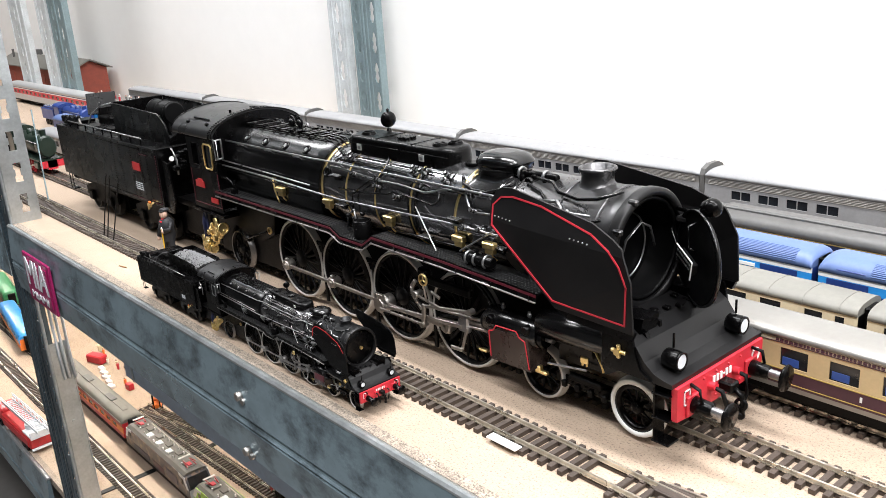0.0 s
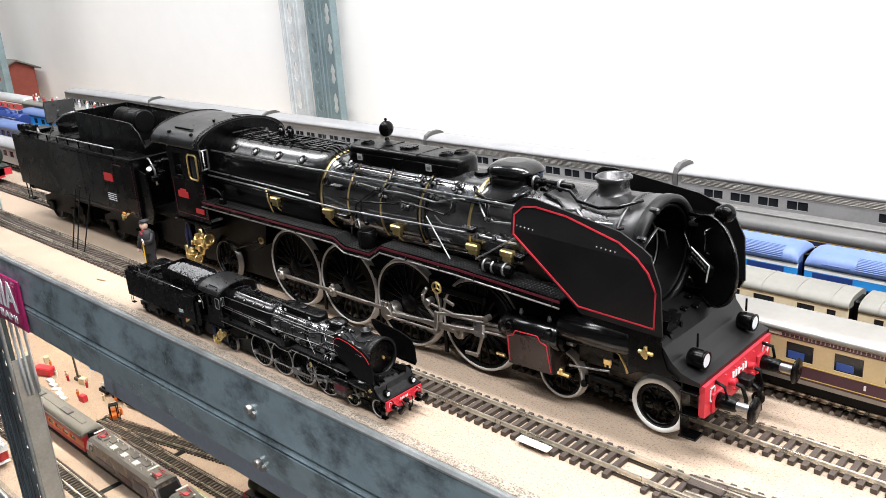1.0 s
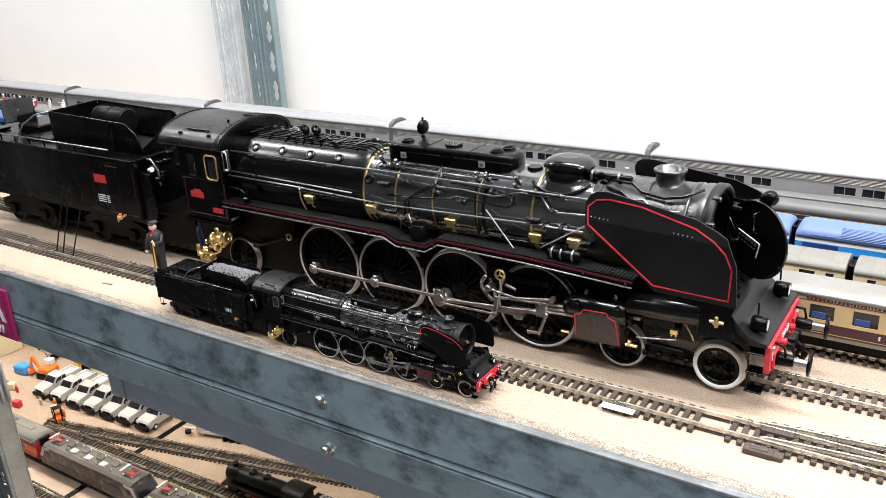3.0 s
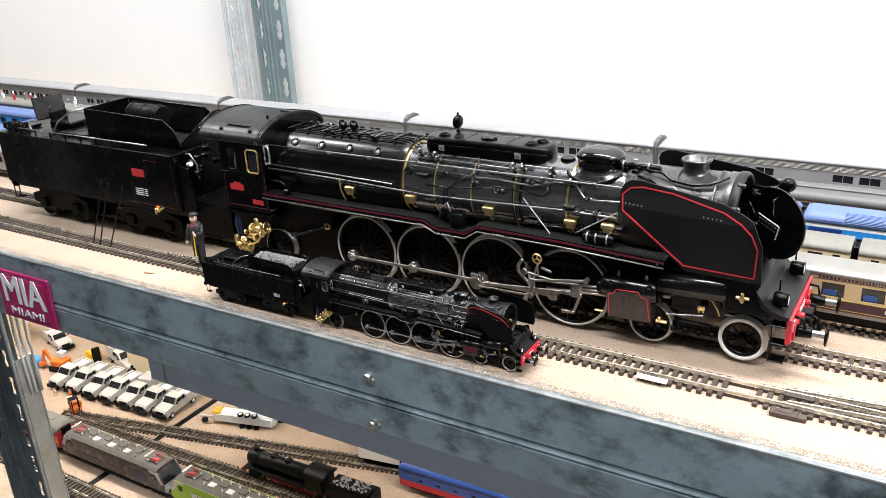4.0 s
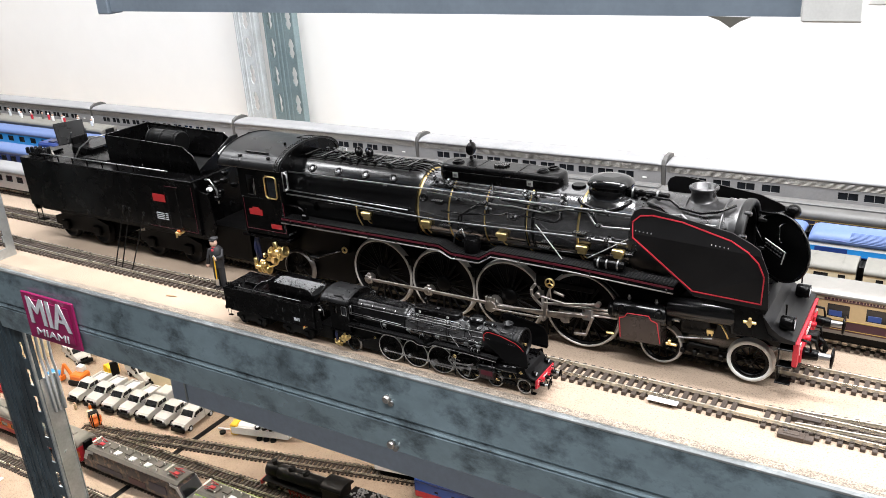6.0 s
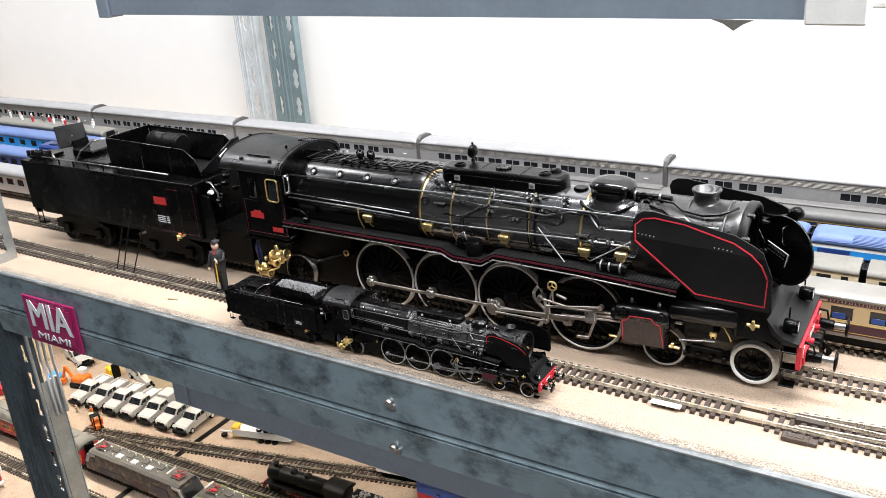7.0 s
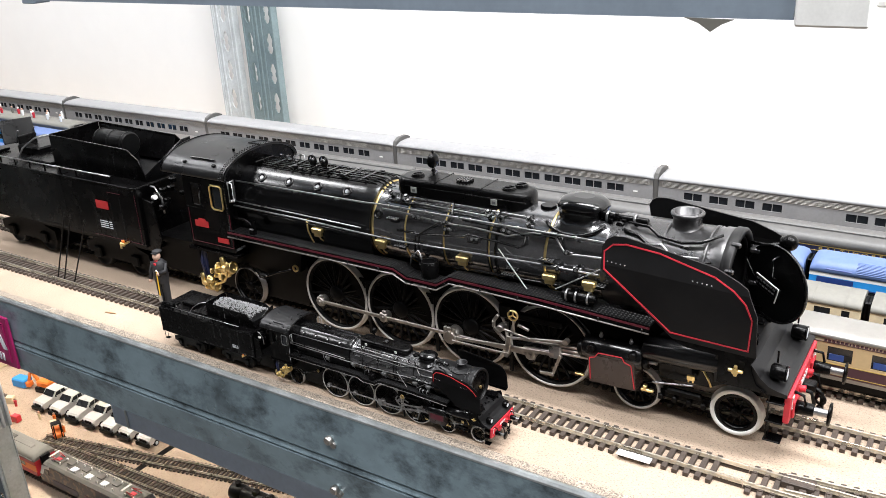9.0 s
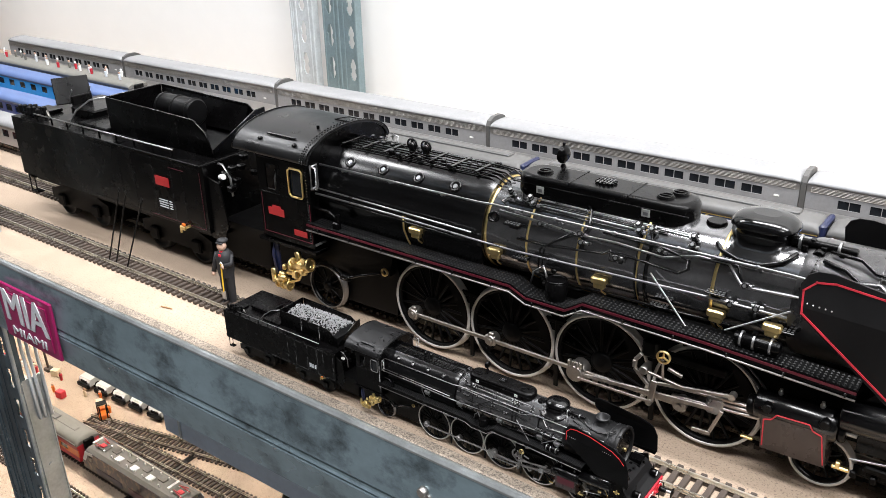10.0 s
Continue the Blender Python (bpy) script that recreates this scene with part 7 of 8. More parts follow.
def small_steam(label, body_m, wheel_m, group="small steam locomotives", tender_m=None):
    """Generic small steam locomotive with a tender, 0.19 m long, nose at the +x end."""
    ob = thing("steam_locomotive", label, "model locomotive", group)
    m = Mesh().cyl((0.100, 0, 0.0300), (0.205, 0, 0.0300), 0.0105, body_m, n=24, bev=0.001).cyl((0.186, 0, 0.0300), (0.208, 0, 0.0300), 0.0112, body_m, n=24, bev=0.0015)
    m.cyl((0.196, 0, 0.040), (0.196, 0, 0.0465), 0.0036, body_m, 0.0042, n=14)
    for x in (0.140, 0.165):
        m.lathe((x, 0, 0.038), (0, 0, 1), [(0.0055, 0), (0.0055, 0.0045), (0.003, 0.0065), (0.0005, 0.0068)], body_m, 14)
    m.tube([(0.10, -0.0112, 0.034), (0.20, -0.0112, 0.034)], 0.0005, PIPE)
    part("boiler", m, ob)
    m = Mesh().span(0.075, 0.103, -0.0155, 0.0155, 0.0170, 0.0380, body_m, 0.0008)
    m.loft([roof_loop(0.070, 0, 0.0165, 0.0380, 0.0075), roof_loop(0.104, 0, 0.0165, 0.0380, 0.0075)], body_m)
    part("cab", m, ob)
    m = Mesh().span(0.075, 0.212, -0.0150, 0.0150, 0.0165, 0.0180, body_m).span(0.075, 0.215, -0.006, 0.006, 0.008, 0.0165, wheel_m).span(0.212, 0.215, -0.0150, 0.0150, 0.010, 0.0165, wheel_m)
    m.span(0.185, 0.203, -0.0155, -0.0085, 0.0085, 0.0160, body_m, 0.001).span(0.185, 0.203, 0.0085, 0.0155, 0.0085, 0.0160, body_m, 0.001)
    part("frame", m, ob, "red frame" if wheel_m in (RED, PLATE) else "")
    for x in (0.100, 0.120, 0.140, 0.160):
        for s in (-1, 1):
            w = Mesh()
            ring(w, (x, s * 0.0095, 0.0085), (0, 1, 0), 0.0076, 0.0009, wheel_m, 18)
            for k in range(8):
                a = math.pi * k / 4
                w.cyl((x, s * 0.0095, 0.0085), (x + 0.0072 * math.cos(a), s * 0.0095, 0.0085 + 0.0072 * math.sin(a)), 0.0005, wheel_m, n=4)
            part("wheel", w, ob)
    bar(rod := Mesh(), (0.096, -0.0118, 0.0065), (0.157, -0.0118, 0.0065), 0.0014, 0.0008, STEEL)
    bar(rod, (0.140, -0.0128, 0.0065), (0.184, -0.0128, 0.0120), 0.0014, 0.0008, STEEL)
    part("rod", rod, ob, "steel coupling rod")
    m = Mesh().span(0.0, 0.068, -0.0155, 0.0155, 0.0120, 0.0330, tender_m or body_m, 0.001)
    m.span(0.004, 0.064, -0.0120, 0.0120, 0.0330, 0.0360, tender_m or body_m, 0.001)
    part("tender_body", m, ob)
    c = Mesh()
    random.seed(31)
    for k in range(90):
        s = random.uniform(0.0014, 0.0026)
        c.box((random.uniform(0.008, 0.060), random.uniform(-0.010, 0.010), 0.0365), (s, s, s), COAL, 0, Euler((k, k * 2, k * 3)).to_matrix())
    tagged(part("coal", c, ob, "grey coal load"), kind="stuff")
    m = Mesh()
    wheels_row(m, (0.010, 0.026, 0.042, 0.058), 0.0120, 0.0058, 0.0062, wheel_m)
    m.span(0.002, 0.066, -0.0080, 0.0080, 0.0070, 0.0120, UNDER)
    part("tender_wheels", m, ob)
    return ob


def pickup_truck(box_body):
    """White pickup, nose towards -y."""
    ob = thing("pickup_truck", "white model pickup truck with black bumper, parked in a row", "toy truck", "white pickups parked in a row")
    m = Mesh()
    side = [(-0.0320, 0.0060), (-0.0325, 0.0130), (-0.0300, 0.0150), (-0.0150, 0.0165), (-0.0080, 0.0230), (0.0060, 0.0235), (0.0085, 0.0165), (0.0085, 0.0060)]
    m.prism([(y, z) for y, z in side], "x", -0.0108, 0.0108, VANW)
    if box_body:
        m.span(-0.0108, 0.0108, 0.0095, 0.0320, 0.0065, 0.0255, VANW, 0.0012)
    else:
        for s in (-1, 1):
            m.span(s * 0.0112, s * 0.0084, 0.0090, 0.0320, 0.0065, 0.0195, VANW, 0.0006)
        m.span(-0.0112, 0.0112, 0.0306, 0.0322, 0.0065, 0.0185, VANW)
        m.span(-0.0083, 0.0083, 0.0086, 0.0306, 0.0075, 0.0165, SIGNG)
    part("body", m, ob)
    m = Mesh().add([(-0.0095, -0.0146, 0.0170), (0.0095, -0.0146, 0.0170), (0.0085, -0.0084, 0.0228), (-0.0085, -0.0084, 0.0228), (-0.0095, -0.0154, 0.0172), (0.0095, -0.0154, 0.0172), (0.0085, -0.0092, 0.0231), (-0.0085, -0.0092, 0.0231)], [(0, 1, 2, 3), (4, 5, 6, 7), (0, 1, 5, 4), (1, 2, 6, 5), (2, 3, 7, 6), (3, 0, 4, 7)], GLASS)
    part("windscreen", m, ob, "dark windscreen")
    for s in (-1, 1):
        part("side_window", Mesh().prism([(-0.0120, 0.0172), (-0.0075, 0.0222), (-0.0015, 0.0224), (-0.0015, 0.0172)], "x", s * 0.0107, s * 0.0112, GLASS).prism([(-0.0005, 0.0172), (-0.0005, 0.0224), (0.0050, 0.0224), (0.0062, 0.0172)], "x", s * 0.0107, s * 0.0112, GLASS), ob)
        part("door_mirror", Mesh().box((s * 0.0122, -0.0110, 0.0172), (0.0022, 0.0012, 0.0022), BLACKM, 0.0003), ob)
        part("head_lamp", Mesh().box((s * 0.0080, -0.0325, 0.0118), (0.0036, 0.0010, 0.0022), SIGNG, 0.0003), ob)
    part("front_bumper", Mesh().box((0, -0.0345, 0.0065), (0.0230, 0.0040, 0.0055), BLACKM, 0.0008).span(-0.006, 0.006, -0.0334, -0.0322, 0.0095, 0.0130, BLACKM), ob, "black bumper and grille")
    for y in (-0.0215, 0.0200):
        for s in (-1, 1):
            w = Mesh().cyl((s * 0.0112, y, 0.0045), (s * 0.0078, y, 0.0045), 0.0045, BLACKM, n=16, bev=0.0006).cyl((s * 0.0115, y, 0.0045), (s * 0.0110, y, 0.0045), 0.0024, SIGNG, n=12)
            part("wheel", w, ob)
    return ob


# ---------------------------------------------------------------- the lower board
thing("board_joint", "dark open joint between two lower boards", "joint strip", mesh=Mesh().span(-0.7055, -0.6960, 0.014, 0.52, LOW + 0.0002, LOW + 0.0012, UNDER))
track_mesh(1.6, "brown-sleepered model track along the lower board", (-1.75, 0.076, LOW))
track_mesh(1.9, "brown-sleepered model track under the electric locomotives", (-1.75, 0.1350, LOW))
track_mesh(0.75, "brown-sleepered diverging model track", (-0.900, 0.1890, LOW), 13.0)
track_mesh(0.95, "brown-sleepered model track of the lower yard", (-0.885, 0.1840, LOW + 0.0004), 3.0)
place(electric_locomotive("dark printed electric locomotive with grey roof and pale cab ends", MURAL, SIGNG, GREYR, bands=((0.030, 0.085, 0.014, 0.022, NAVY), (0.10, 0.135, 0.013, 0.022, BROWN), (0.145, 0.18, 0.016, 0.030, NAVY))), -0.792, 0.1350, LOW)
gl = electric_locomotive("lime green electric locomotive with grey roof and white cab", LIME, WHITE, GREYR)
place(gl, -0.562, 0.1350, LOW)
part("white_mark", Mesh().span(0.040, 0.050, -0.0176, -0.0168, 0.018, 0.030, WHITE).span(0.053, 0.060, -0.0176, -0.0168, 0.018, 0.030, WHITE).span(0.063, 0.070, -0.0176, -0.0168, 0.018, 0.030, WHITE), gl, "large white lettering blocks")
# red-ended orange coach
c = coach("passenger_coach", "orange and red model coach with brown-grey roof", "model coach", -1.105, -0.803, 0.1350, 0.0165, 0.012, 0.0365, 0.0100, ((0.012, 0.0190, PLATE), (0.0190, 0.0300, ORANGE), (0.0300, 0.0365, PLATE)), even(0.02, 0.28, 10, 0.018), (0.0210, 0.0290), ROOFG, RED, "lower coaches")
c.location.z = LOW
part("roof_edge", Mesh().cyl((0.004, -0.0160, 0.0385), (0.298, -0.0160, 0.0385), 0.0016, SILV, n=8), c, "silver roof edge")
part("roof_walk", Mesh().span(0.02, 0.28, -0.004, 0.004, 0.0462, 0.0474, ROOFG, 0.0005).box((0.22, 0, 0.048), (0.03, 0.010, 0.002), ROOFD, 0.0005).box((0.12, 0, 0.048), (0.03, 0.010, 0.002), ROOFD, 0.0005), c)
place(small_steam("black model steam locomotive with red frame and coal tender", BLACKM, PLATE), -0.302, 0.2260, LOW, 181.5)
bc = coach("passenger_coach", "deep blue model coach with red lower band", "model coach", 0, 0.30, 0, 0.0165, 0.012, 0.0365, 0.0105, ((0.012, 0.0215, RED), (0.0215, 0.0365, BLUEC)), even(0.02, 0.28, 10, 0.006), (0.0240, 0.0280), BLUEC, BLUEC, "lower coaches")
place(bc, -0.3008, 0.2974, LOW, 2.7)
lb = Mesh()
lbt = thing("diesel_locomotive", "pale blue and white model diesel locomotive", "model locomotive")
part("body", lb.span(0, 0.12, -0.015, 0.015, 0.012, 0.030, WHITE, 0.001), lbt)
part("hood", Mesh().span(0.0, 0.12, -0.0145, 0.0145, 0.0302, 0.0420, BLUEL, 0.002), lbt, "pale blue hood")
part("cab_window", Mesh().span(0.008, 0.020, -0.0152, -0.0140, 0.0320, 0.0390, BLUEB), lbt)
part("cab_window", Mesh().span(-0.0008, 0.0004, -0.010, 0.010, 0.0320, 0.0390, GLASS), lbt)
part("running_gear", Mesh().span(0.006, 0.114, -0.011, 0.011, 0.001, 0.0118, UNDER, 0.001), lbt)
place(lbt, -0.388, 0.318, LOW, 9)

truck = pickup_truck(False)
truck2 = pickup_truck(True)
for i in range(7):
    mtx = pose(-0.9790 + 0.0400 * i, 0.2730 + 0.0028 * i, LOW, 0, 0, 4 + (i * 37 % 5) - 2) @ Matrix.Diagonal((1.22, 1.15, 1.2, 1))
    if i == 0:
        truck.matrix_basis = mtx
    elif i == 4:
        truck2.matrix_basis = mtx
    else:
        copy_thing(truck, mtx).matrix_basis = mtx

# forklift
fk = thing("forklift", "orange model forklift with black mast and seat", "forklift")
part("chassis", Mesh().span(-0.010, 0.008, -0.0065, 0.0065, 0.003, 0.010, ORANGE, 0.001).span(0.002, 0.010, -0.006, 0.006, 0.010, 0.0135, ORANGE, 0.0015), fk)
part("cage", Mesh().tube([(-0.007, -0.006, 0.010), (-0.004, -0.006, 0.023), (0.006, -0.006, 0.023), (0.008, -0.006, 0.012)], 0.0007, BLACKM).tube([(-0.007, 0.006, 0.010), (-0.004, 0.006, 0.023), (0.006, 0.006, 0.023), (0.008, 0.006, 0.012)], 0.0007, BLACKM).span(-0.004, 0.006, -0.006, 0.006, 0.0225, 0.0235, BLACKM), fk)
part("mast", Mesh().span(-0.0125, -0.0108, -0.0050, -0.0035, 0.001, 0.026, BLACKM).span(-0.0125, -0.0108, 0.0035, 0.0050, 0.001, 0.026, BLACKM).span(-0.022, -0.0125, -0.0045, -0.0030, 0.001, 0.002, PIPE).span(-0.022, -0.0125, 0.0030, 0.0045, 0.001, 0.002, PIPE), fk)
for wx in (-0.007, 0.006):
    for s in (-1, 1):
        part("wheel", Mesh().cyl((wx, s * 0.0075, 0.0032), (wx, s * 0.0050, 0.0032), 0.0032, BLACKM, n=12), fk)
place(fk, -0.884, 0.206, LOW, 155, 1.1)

# excavator
ex = thing("excavator", "orange model excavator with folded arm and grey cab", "excavator")
part("upper_body", Mesh().span(-0.004, 0.020, -0.011, 0.011, 0.010, 0.020, ORANGE, 0.002), ex)
part("cab", Mesh().span(0.002, 0.014, 0.0, 0.0105, 0.0202, 0.030, SIGNG, 0.001), ex, "grey cab")
part("arm", bar(bar(Mesh(), (-0.004, -0.004, 0.014), (-0.016, -0.004, 0.034), 0.005, 0.004, ORANGE), (-0.016, -0.004, 0.034), (-0.026, -0.004, 0.012), 0.004, 0.0035, ORANGE).box((-0.026, -0.004, 0.008), (0.007, 0.010, 0.008), ORANGE, 0.001), ex)
for s in (-1, 1):
    part("crawler", Mesh().box((0.008, s * 0.009, 0.0045), (0.034, 0.006, 0.009), BLACKM, 0.003), ex)
place(ex, -1.035, 0.285, LOW, 10, 1.15)

# more vehicles and clutter of the yard
extra = copy_thing(truck, pose(-1.115, 0.345, LOW, 0, 0, 75))
tagged(extra, "white model pickup truck standing alone at the back", "toy truck")
extra2 = copy_thing(truck2, pose(-0.935, 0.350, LOW, 0, 0, 75) @ Matrix.Scale(1.15, 4))
tagged(extra2, "white model van standing before the beige building", "toy truck")
yl = thing("yellow_loader", "yellow model loader with black grille", "loader")
part("body", Mesh().box((0, 0, 0.011), (0.018, 0.020, 0.016), YELLOW, 0.002), yl)
part("bucket", Mesh().prism([(-0.022, 0.002), (-0.010, 0.002), (-0.010, 0.016), (-0.014, 0.018)], "y", -0.012, 0.012, YELLOW), yl)
part("mast", Mesh().box((0.011, 0, 0.016), (0.005, 0.014, 0.028), BLACKM, 0.001), yl)
place(yl, -1.000, 0.337, LOW, -20)
ws = thing("storage_bin", "blue plastic storage bin on the lower board", "bin", mesh=Mesh().box((0, 0, 0.008), (0.030, 0.020, 0.016), BLUEB, 0.002))
place(ws, -1.085, 0.275, LOW, 8)
for k, (x, y, a) in enumerate(((-0.606, 0.292, 15), (-0.585, 0.325, 15))):
    tt = thing("tank_trailer", "pale grey model tank trailer with yellow front, tipped on its side", "toy trailer", "tank trailers")
    part("tank", Mesh().cyl((-0.030, 0, 0.0135), (0.045, 0, 0.0135), 0.0085, SIGNG, n=20, bev=0.002), tt)
    part("front_panel", Mesh().box((-0.035, 0, 0.011), (0.010, 0.016, 0.014), YELLOW, 0.001), tt, "yellow front panel")
    for wx in (0.002, 0.012, 0.022):
        for s in (-1, 1):
            part("wheel", Mesh().cyl((wx, s * 0.010, 0.004), (wx, s * 0.0075, 0.004), 0.0040, BLACKM, n=14).cyl((wx, s * 0.0103, 0.004), (wx, s * 0.0098, 0.004), 0.0022, SIGNG, n=10), tt)
    part("chassis", Mesh().span(-0.038, 0.044, -0.005, 0.005, 0.0035, 0.0060, SIGNG), tt)
    part("drawbar", Mesh().cyl((-0.040, 0, 0.005), (-0.058, 0, 0.005), 0.0012, SIGNG, n=6).cyl((-0.052, 0.004, 0.0042), (-0.052, 0.007, 0.0042), 0.0042, BLACKM, n=12), tt)
    tt.matrix_basis = pose(x, y, LOW + 0.0124, 0, 0, a) @ Matrix.Rotation(radians(-90), 4, 'X') @ Matrix.Scale(1.2, 4)
thing("green_mat", "small grey-green mat on the lower board", "mat", mesh=Mesh().box((-0.483, 0.346, LOW + 0.001), (0.050, 0.014, 0.002), ROOFG, 0.0005, Matrix.Rotation(0.2, 3, "Z")))
bw = thing("depot_building", "beige model building with stepped wall and windows", "model building")
part("wall", Mesh().span(-0.045, 0.045, 0.0, 0.004, 0, 0.10, BEIGE).span(-0.045, -0.041, 0.0041, 0.08, 0, 0.10, BEIGE).span(0.0452, 0.065, 0.0, 0.004, 0, 0.06, BEIGE), bw)
for k in range(3):
    part("window", Mesh().span(-0.032 + 0.025 * k, -0.020 + 0.025 * k, -0.0008, 0.0006, 0.05, 0.075, GOLDP), bw)
place(bw, -0.858, 0.337, LOW, 4)
bw2 = thing("depot_building", "cream model building with yellow windows and a pole", "model building")
part("wall", Mesh().span(-0.09, 0.09, 0.0, 0.05, 0, 0.085, BEIGE, 0.001), bw2)
for k in range(5):
    part("window", Mesh().span(-0.075 + 0.035 * k, -0.060 + 0.035 * k, -0.0008, 0.0006, 0.025, 0.050, YELLOW if k > 3 else CREAM), bw2)
place(bw2, -1.27, 0.290, LOW, -6)
thing("signal_pole", "thin brown lattice pole on the lower board", "pole", mesh=Mesh().cyl((-1.075, 0.232, LOW), (-1.085, 0.232, LOW + 0.10), 0.0022, TIE, 0.0012, n=8).box((-1.075, 0.232, LOW + 0.003), (0.012, 0.012, 0.006), TIE, 0.001))
random.seed(17)
for k in range(14):
    x, y = -1.20 + 0.024 * k + random.uniform(-0.008, 0.008), 0.205 + random.uniform(-0.008, 0.03)
    col = random.choice((ORANGE, RED, ORANGE, BEIGE, WHITE))
    if k % 3 == 0 and k != 3:
        m = Mesh().box((x, y, LOW + 0.006), (0.014, 0.010, 0.012), RED if k % 2 else BEIGE, 0.001, Matrix.Rotation(random.uniform(-0.5, 0.5), 3, "Z"))
        thing("crate", "small coloured model crate on the lower board", "crate", "crates of the yard", mesh=m)
    else:
        m = Mesh().cyl((x, y, LOW), (x, y, LOW + 0.011), 0.0020, col, 0.0026, n=8).ball((x, y, LOW + 0.0135), 0.0020, SKIN, 8).box((x, y, LOW + 0.009), (0.0075, 0.0022, 0.0022), col, 0.0005)
        thing("figurine", "tiny painted worker figurine in bright clothes", "figurine", "tiny workers of the yard", mesh=m)

# fire engine on the lower board
fe = thing("fire_engine", "red model fire engine with silver ladder", "toy truck")
part("body", Mesh().span(-0.055, 0.045, -0.014, 0.014, 0.006, 0.022, PLATE, 0.0015).span(0.045, 0.072, -0.013, 0.013, 0.006, 0.026, PLATE, 0.002), fe)
lad = Mesh()
for s in (-1, 1):
    lad.box((-0.005, s * 0.006, 0.031), (0.125, 0.0014, 0.0035), SIGNG, 0.0004)
for k in range(20):
    lad.box((-0.063 + 0.006 * k, 0, 0.031), (0.0012, 0.011, 0.0012), SIGNG)
part("ladder", lad, fe, "silver ladder")
for s in (-1, 1):
    for zz in (0.0352, 0.0385):
        part("ladder_rail", Mesh().cyl((-0.066, s * 0.0075, zz), (0.058, s * 0.0075, zz), 0.0007, SIGNG, n=6), fe)
for k in range(9):
    part("ladder_brace", Mesh().cyl((-0.064 + 0.014 * k, -0.0075, 0.0310), (-0.057 + 0.014 * k, -0.0075, 0.0385), 0.0006, SIGNG, n=6), fe)
part("rear_platform", Mesh().span(-0.0585, -0.030, -0.0135, 0.0135, 0.0222, 0.0245, SIGNG, 0.0005).span(-0.060, -0.0585, -0.0135, 0.0135, 0.0205, 0.030, SIGNG, 0.0004), fe, "silver rear platform")
part("rear_bumper", Mesh().span(-0.0595, -0.0552, -0.0138, 0.0138, 0.0055, 0.0075, SIGNG, 0.0004), fe)
for k in range(3):
    part("locker_door", Mesh().span(-0.0558, -0.0552, -0.0115 + 0.008 * k, -0.0045 + 0.008 * k, 0.0085, 0.0195, PLATE), fe)
part("turntable", Mesh().cyl((-0.030, 0, 0.022), (-0.030, 0, 0.0295), 0.009, SIGNG, n=16), fe)
part("side_locker", Mesh().span(-0.05, 0.04, -0.0150, -0.0138, 0.009, 0.018, PLATE), fe)
part("side_locker", Mesh().span(-0.05, 0.04, 0.0138, 0.0150, 0.009, 0.018, PLATE), fe)
for wx in (-0.040, -0.028, 0.055):
    for s in (-1, 1):
        part("wheel", Mesh().cyl((wx, s * 0.0145, 0.0055), (wx, s * 0.0110, 0.0055), 0.0055, BLACKM, n=14), fe)
place(fe, -0.956, 0.0195, LOW, 183, 1.25)
# striped railcar and green wagon farther back
bs = coach("railcar", "orange and sky-blue model railcar on the lower board", "model railcar", 0, 0.24, 0, 0.0165, 0.012, 0.0350, 0.0105, ((0.012, 0.0240, ORANGE), (0.0240, 0.0350, BLUEB)), even(0.03, 0.22, 8, 0.014), (0.0255, 0.0325), BLUEB, ORANGE, "lower coaches")
place(bs, -1.530, 0.152, LOW, -6.3)
gw = coach("goods_wagon", "green model goods wagon with red underframe", "model wagon", 0, 0.18, 0, 0.0165, 0.012, 0.0350, 0.0105, ((0.012, 0.0180, RED), (0.0180, 0.0350, GREEN)), even(0.03, 0.15, 2, 0.012), (0.0235, 0.0325), GREEN, GREEN, "lower coaches")
place(gw, -1.760, 0.195, LOW, -6)

# cables and pale channel beside the front upright
for k, (dx, dy) in enumerate(((0, 0), (0.006, 0.005), (0.011, 0.012))):
    m = Mesh().tube([(-0.650 + dx * 0.4, 0.016 + dy, -0.070), (-0.648 + dx * 0.4, 0.014 + dy, -0.095), (-0.652 + dx * 0.4, 0.015 + dy, -0.118 - 0.006 * k), (-0.647 + dx * 0.3, 0.014 + dy, -0.140), (-0.649 + dx * 0.2, 0.016 + dy, -0.20)], 0.0018, SIGNG, 8)
    thing("cable", "pale grey cable hanging beside the upright", "cable", "cables at the upright", mesh=m)

# ---------------------------------------------------------------- far end of the upper board
place(small_steam("dark green model steam locomotive with red wheels", GREEND, RED, tender_m=BLACKM), -1.150, 0.1335, 0.0, 0, 1.05).scale = (1.05, 1.15, 1.5)
place(small_steam("blue model steam locomotive with dark smokebox", BLUED, BLACKM), -1.52, 0.320, 0.0, 0, 1.1)
dl = thing("diesel_locomotive", "deep blue model diesel locomotive with vents", "model locomotive")
part("hood", Mesh().span(0, 0.23, -0.014, 0.014, 0.014, 0.042, BLUED, 0.003), dl)
part("cab", Mesh().span(0.17, 0.205, -0.0165, 0.0165, 0.014, 0.047, BLUEB, 0.002), dl)
part("cab_window", Mesh().span(0.180, 0.196, -0.0172, -0.0160, 0.034, 0.042, GLASS), dl)
for k in range(6):
    part("roof_vent", Mesh().box((0.03 + 0.02 * k, 0, 0.0432), (0.014, 0.016, 0.002), NAVY, 0.0005), dl)
part("running_gear", Mesh().span(0.005, 0.225, -0.011, 0.011, 0.001, 0.0138, UNDER, 0.001), dl)
place(dl, -1.01, 0.3180, 0.0)
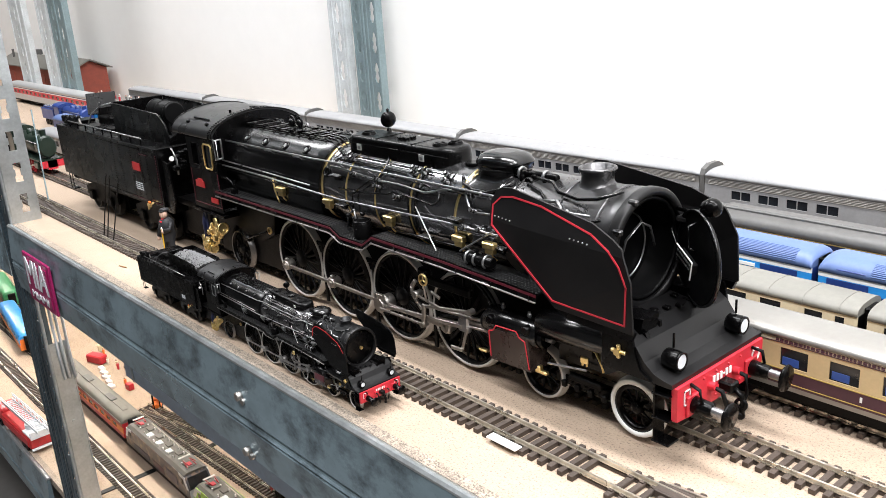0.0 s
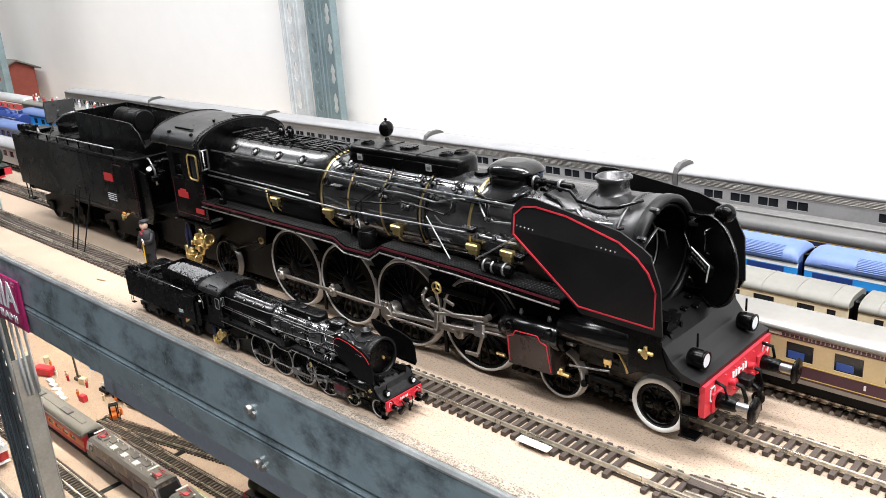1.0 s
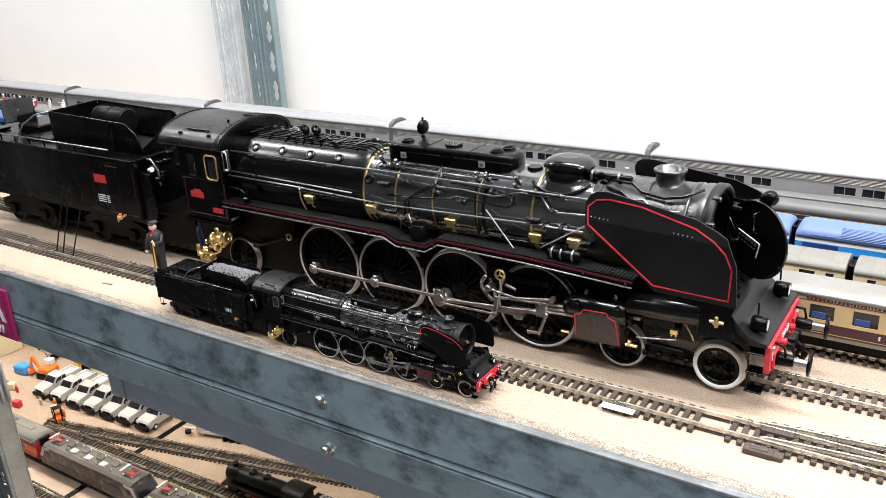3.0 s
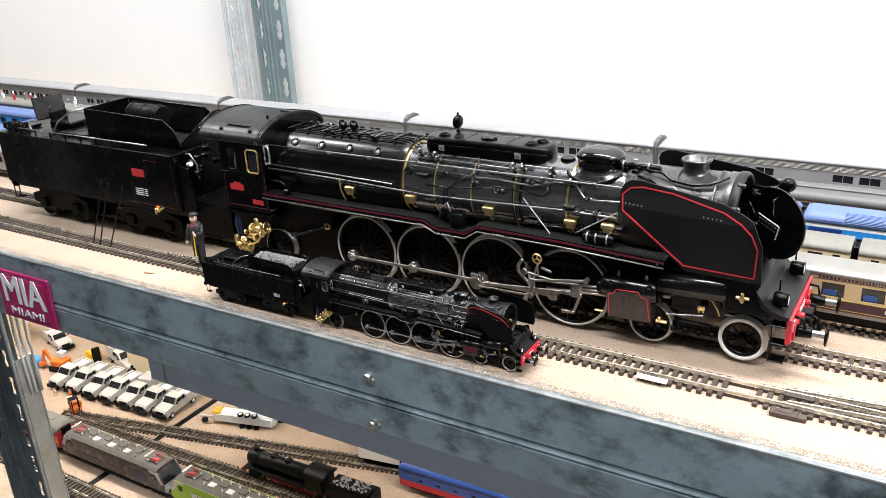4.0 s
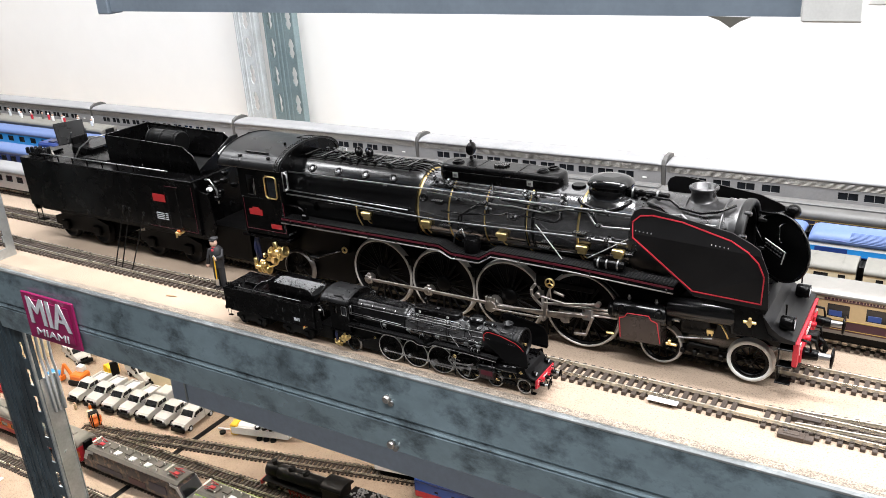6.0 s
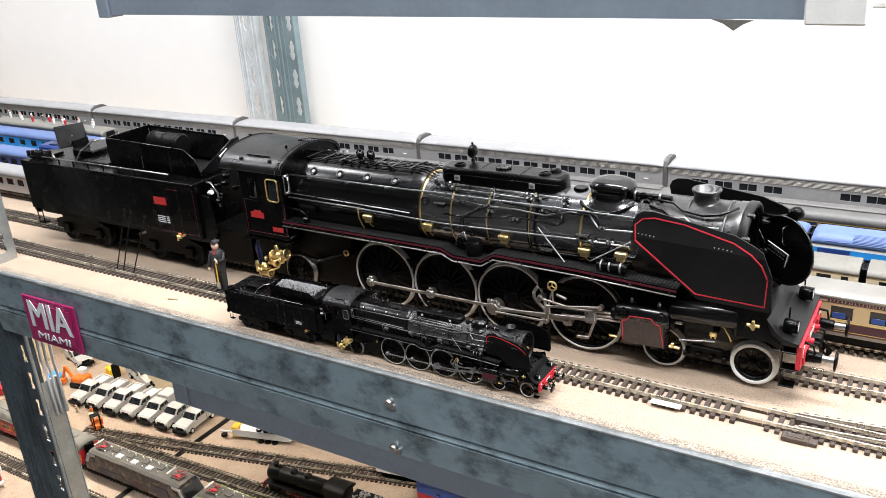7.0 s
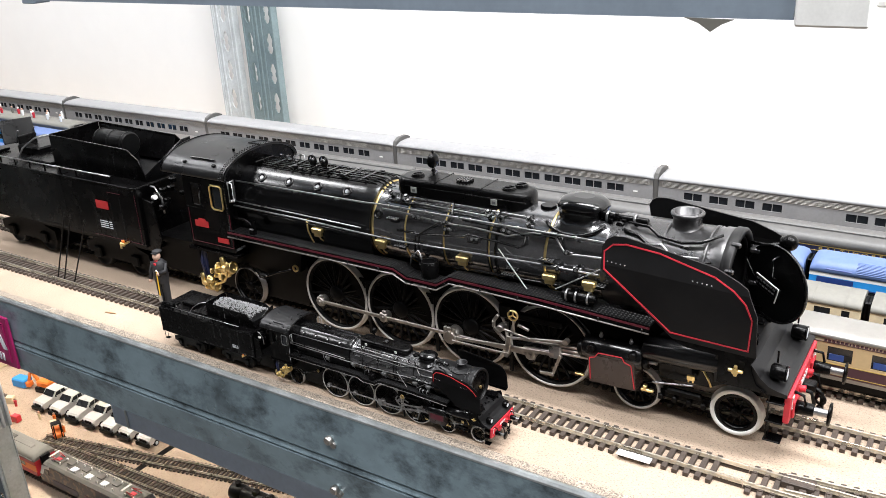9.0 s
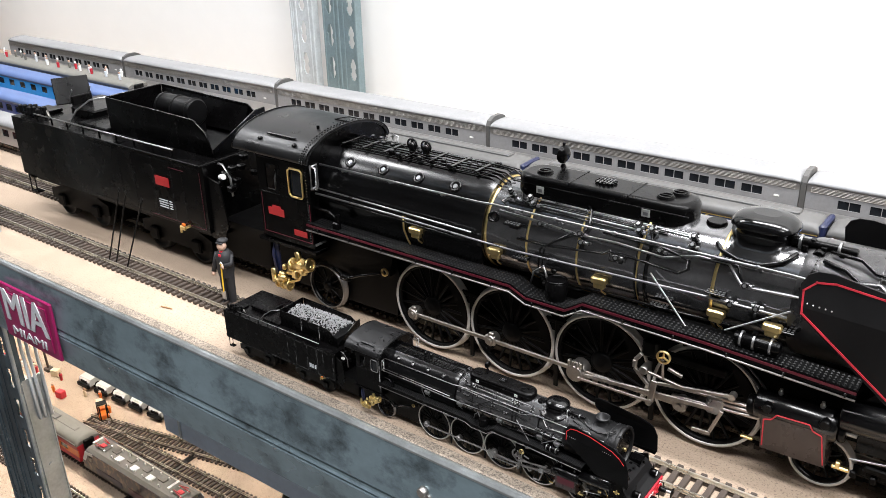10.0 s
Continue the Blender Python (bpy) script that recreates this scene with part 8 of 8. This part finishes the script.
for x0, y0, lab, sm, rm in ((-1.30, 0.2730, "deep blue model diesel railcar with slate roof", BLUED, BLUER), (-1.15, 0.2000, "silver model railcar with grey roof", SILV, SILVD), (-1.38, 0.3600, "pale blue model railcar with bright blue stripe", BLUEB, BLUER)):
    L_ = 0.50 if sm is BLUEB else 0.41
    q = coach("railcar", lab, "model railcar", x0, x0 + L_, y0, 0.0160, 0.012, 0.0350, 0.0095, ((0.012, 0.0200, BROWN if sm is CREAM else sm), (0.0200, 0.0350, sm)), even(0.03, L_ - 0.03, 14, 0.016), (0.0225, 0.0320), rm, sm, "railcars at the far end")
random.seed(23)
for k in range(26):
    x, y = -1.42 + 0.018 * k + random.uniform(-0.004, 0.004), 0.392 + random.uniform(-0.008, 0.008)
    col = random.choice((RED, WHITE, WHITE, PLATE, ROOFG, SIGNG))
    m = Mesh().cyl((x, y, 0.052), (x, y, 0.060), 0.0018, col, 0.0024, n=8).ball((x, y, 0.0622), 0.0017, SKIN if k % 3 else WHITE, 6)
    thing("figurine", "tiny painted spectator figurine on the wagon deck", "figurine", "tiny spectators", mesh=m)
dk = coach("deck_wagon", "grey model wagon with a deck of tiny figurines", "model wagon", -1.44, -0.94, 0.392, 0.0160, 0.012, 0.0440, 0.0080, ((0.012, 0.0220, ROOFG), (0.0220, 0.0440, ROOFD)), even(0.03, 0.47, 14, 0.016), (0.0260, 0.0360), ROOFG, ROOFD, "railcars at the far end")
tc = coach("railcar", "silver model railcar with red, white and blue stripe", "model railcar", -2.05, -1.46, 0.405, 0.0165, 0.012, 0.0420, 0.0105, ((0.012, 0.0260, SILV), (0.0260, 0.0380, RED), (0.0380, 0.0400, WHITE), (0.0400, 0.0420, BLUED)), even(0.03, 0.55, 16, 0.018), (0.0275, 0.0345), SILV, SILV, "railcars at the far end")
sh = thing("wooden_shed", "red-brown model shed with dark grey pitched roof", "model building", at=(-2.16, 0.535, 0.0))
sh.scale = (1, 1, 0.74)
part("wall", Mesh().prism([(-0.045, 0.0), (-0.045, 0.100), (0.0, 0.128), (0.045, 0.100), (0.045, 0.0)], "x", -0.32, 0.30, BRICK), sh)
part("roof", Mesh().prism([(-0.056, 0.100), (0.0, 0.1345), (0.056, 0.100), (0.056, 0.096), (0.0, 0.1295), (-0.056, 0.096)], "x", -0.335, 0.315, ROOFG), sh)
part("chimney", Mesh().box((-0.12, 0.0, 0.142), (0.05, 0.03, 0.02), ROOFD, 0.002), sh)
part("roof_pipe", Mesh().cyl((0.19, -0.02, 0.12), (0.19, -0.02, 0.152), 0.0035, ROOFD, n=8), sh)
part("roof_pipe", Mesh().cyl((-0.26, -0.02, 0.12), (-0.26, -0.02, 0.152), 0.0035, ROOFD, n=8), sh)
for k in range(4):
    part("shed_door", Mesh().span(-0.26 + 0.14 * k, -0.20 + 0.14 * k, -0.0462, -0.0448, 0.01, 0.075, BRICK), sh)
thing("thin_rod", "thin pale metal rod leaning beside the upright", "rod", mesh=Mesh().cyl((-0.755, 0.070, 0.0), (-0.800, 0.085, 0.118), 0.0010, GALVB, n=8))

# larger red crate of the yard and white planks
thing("crate", "bright red model crate on the lower board", "crate", "crates of the yard", mesh=Mesh().box((-1.150, 0.203, LOW + 0.008), (0.040, 0.018, 0.016), RED, 0.002, Matrix.Rotation(0.35, 3, "Z")))
for k in range(5):
    thing("plank_pile", "small white model plank pile on the lower board", "plank pile", "plank piles", mesh=Mesh().box((-1.110 + 0.022 * k, 0.196 - 0.004 * k, LOW + 0.0025), (0.016, 0.009, 0.005), WHITE, 0.0006, Matrix.Rotation(0.2 * (k % 3), 3, "Z")))
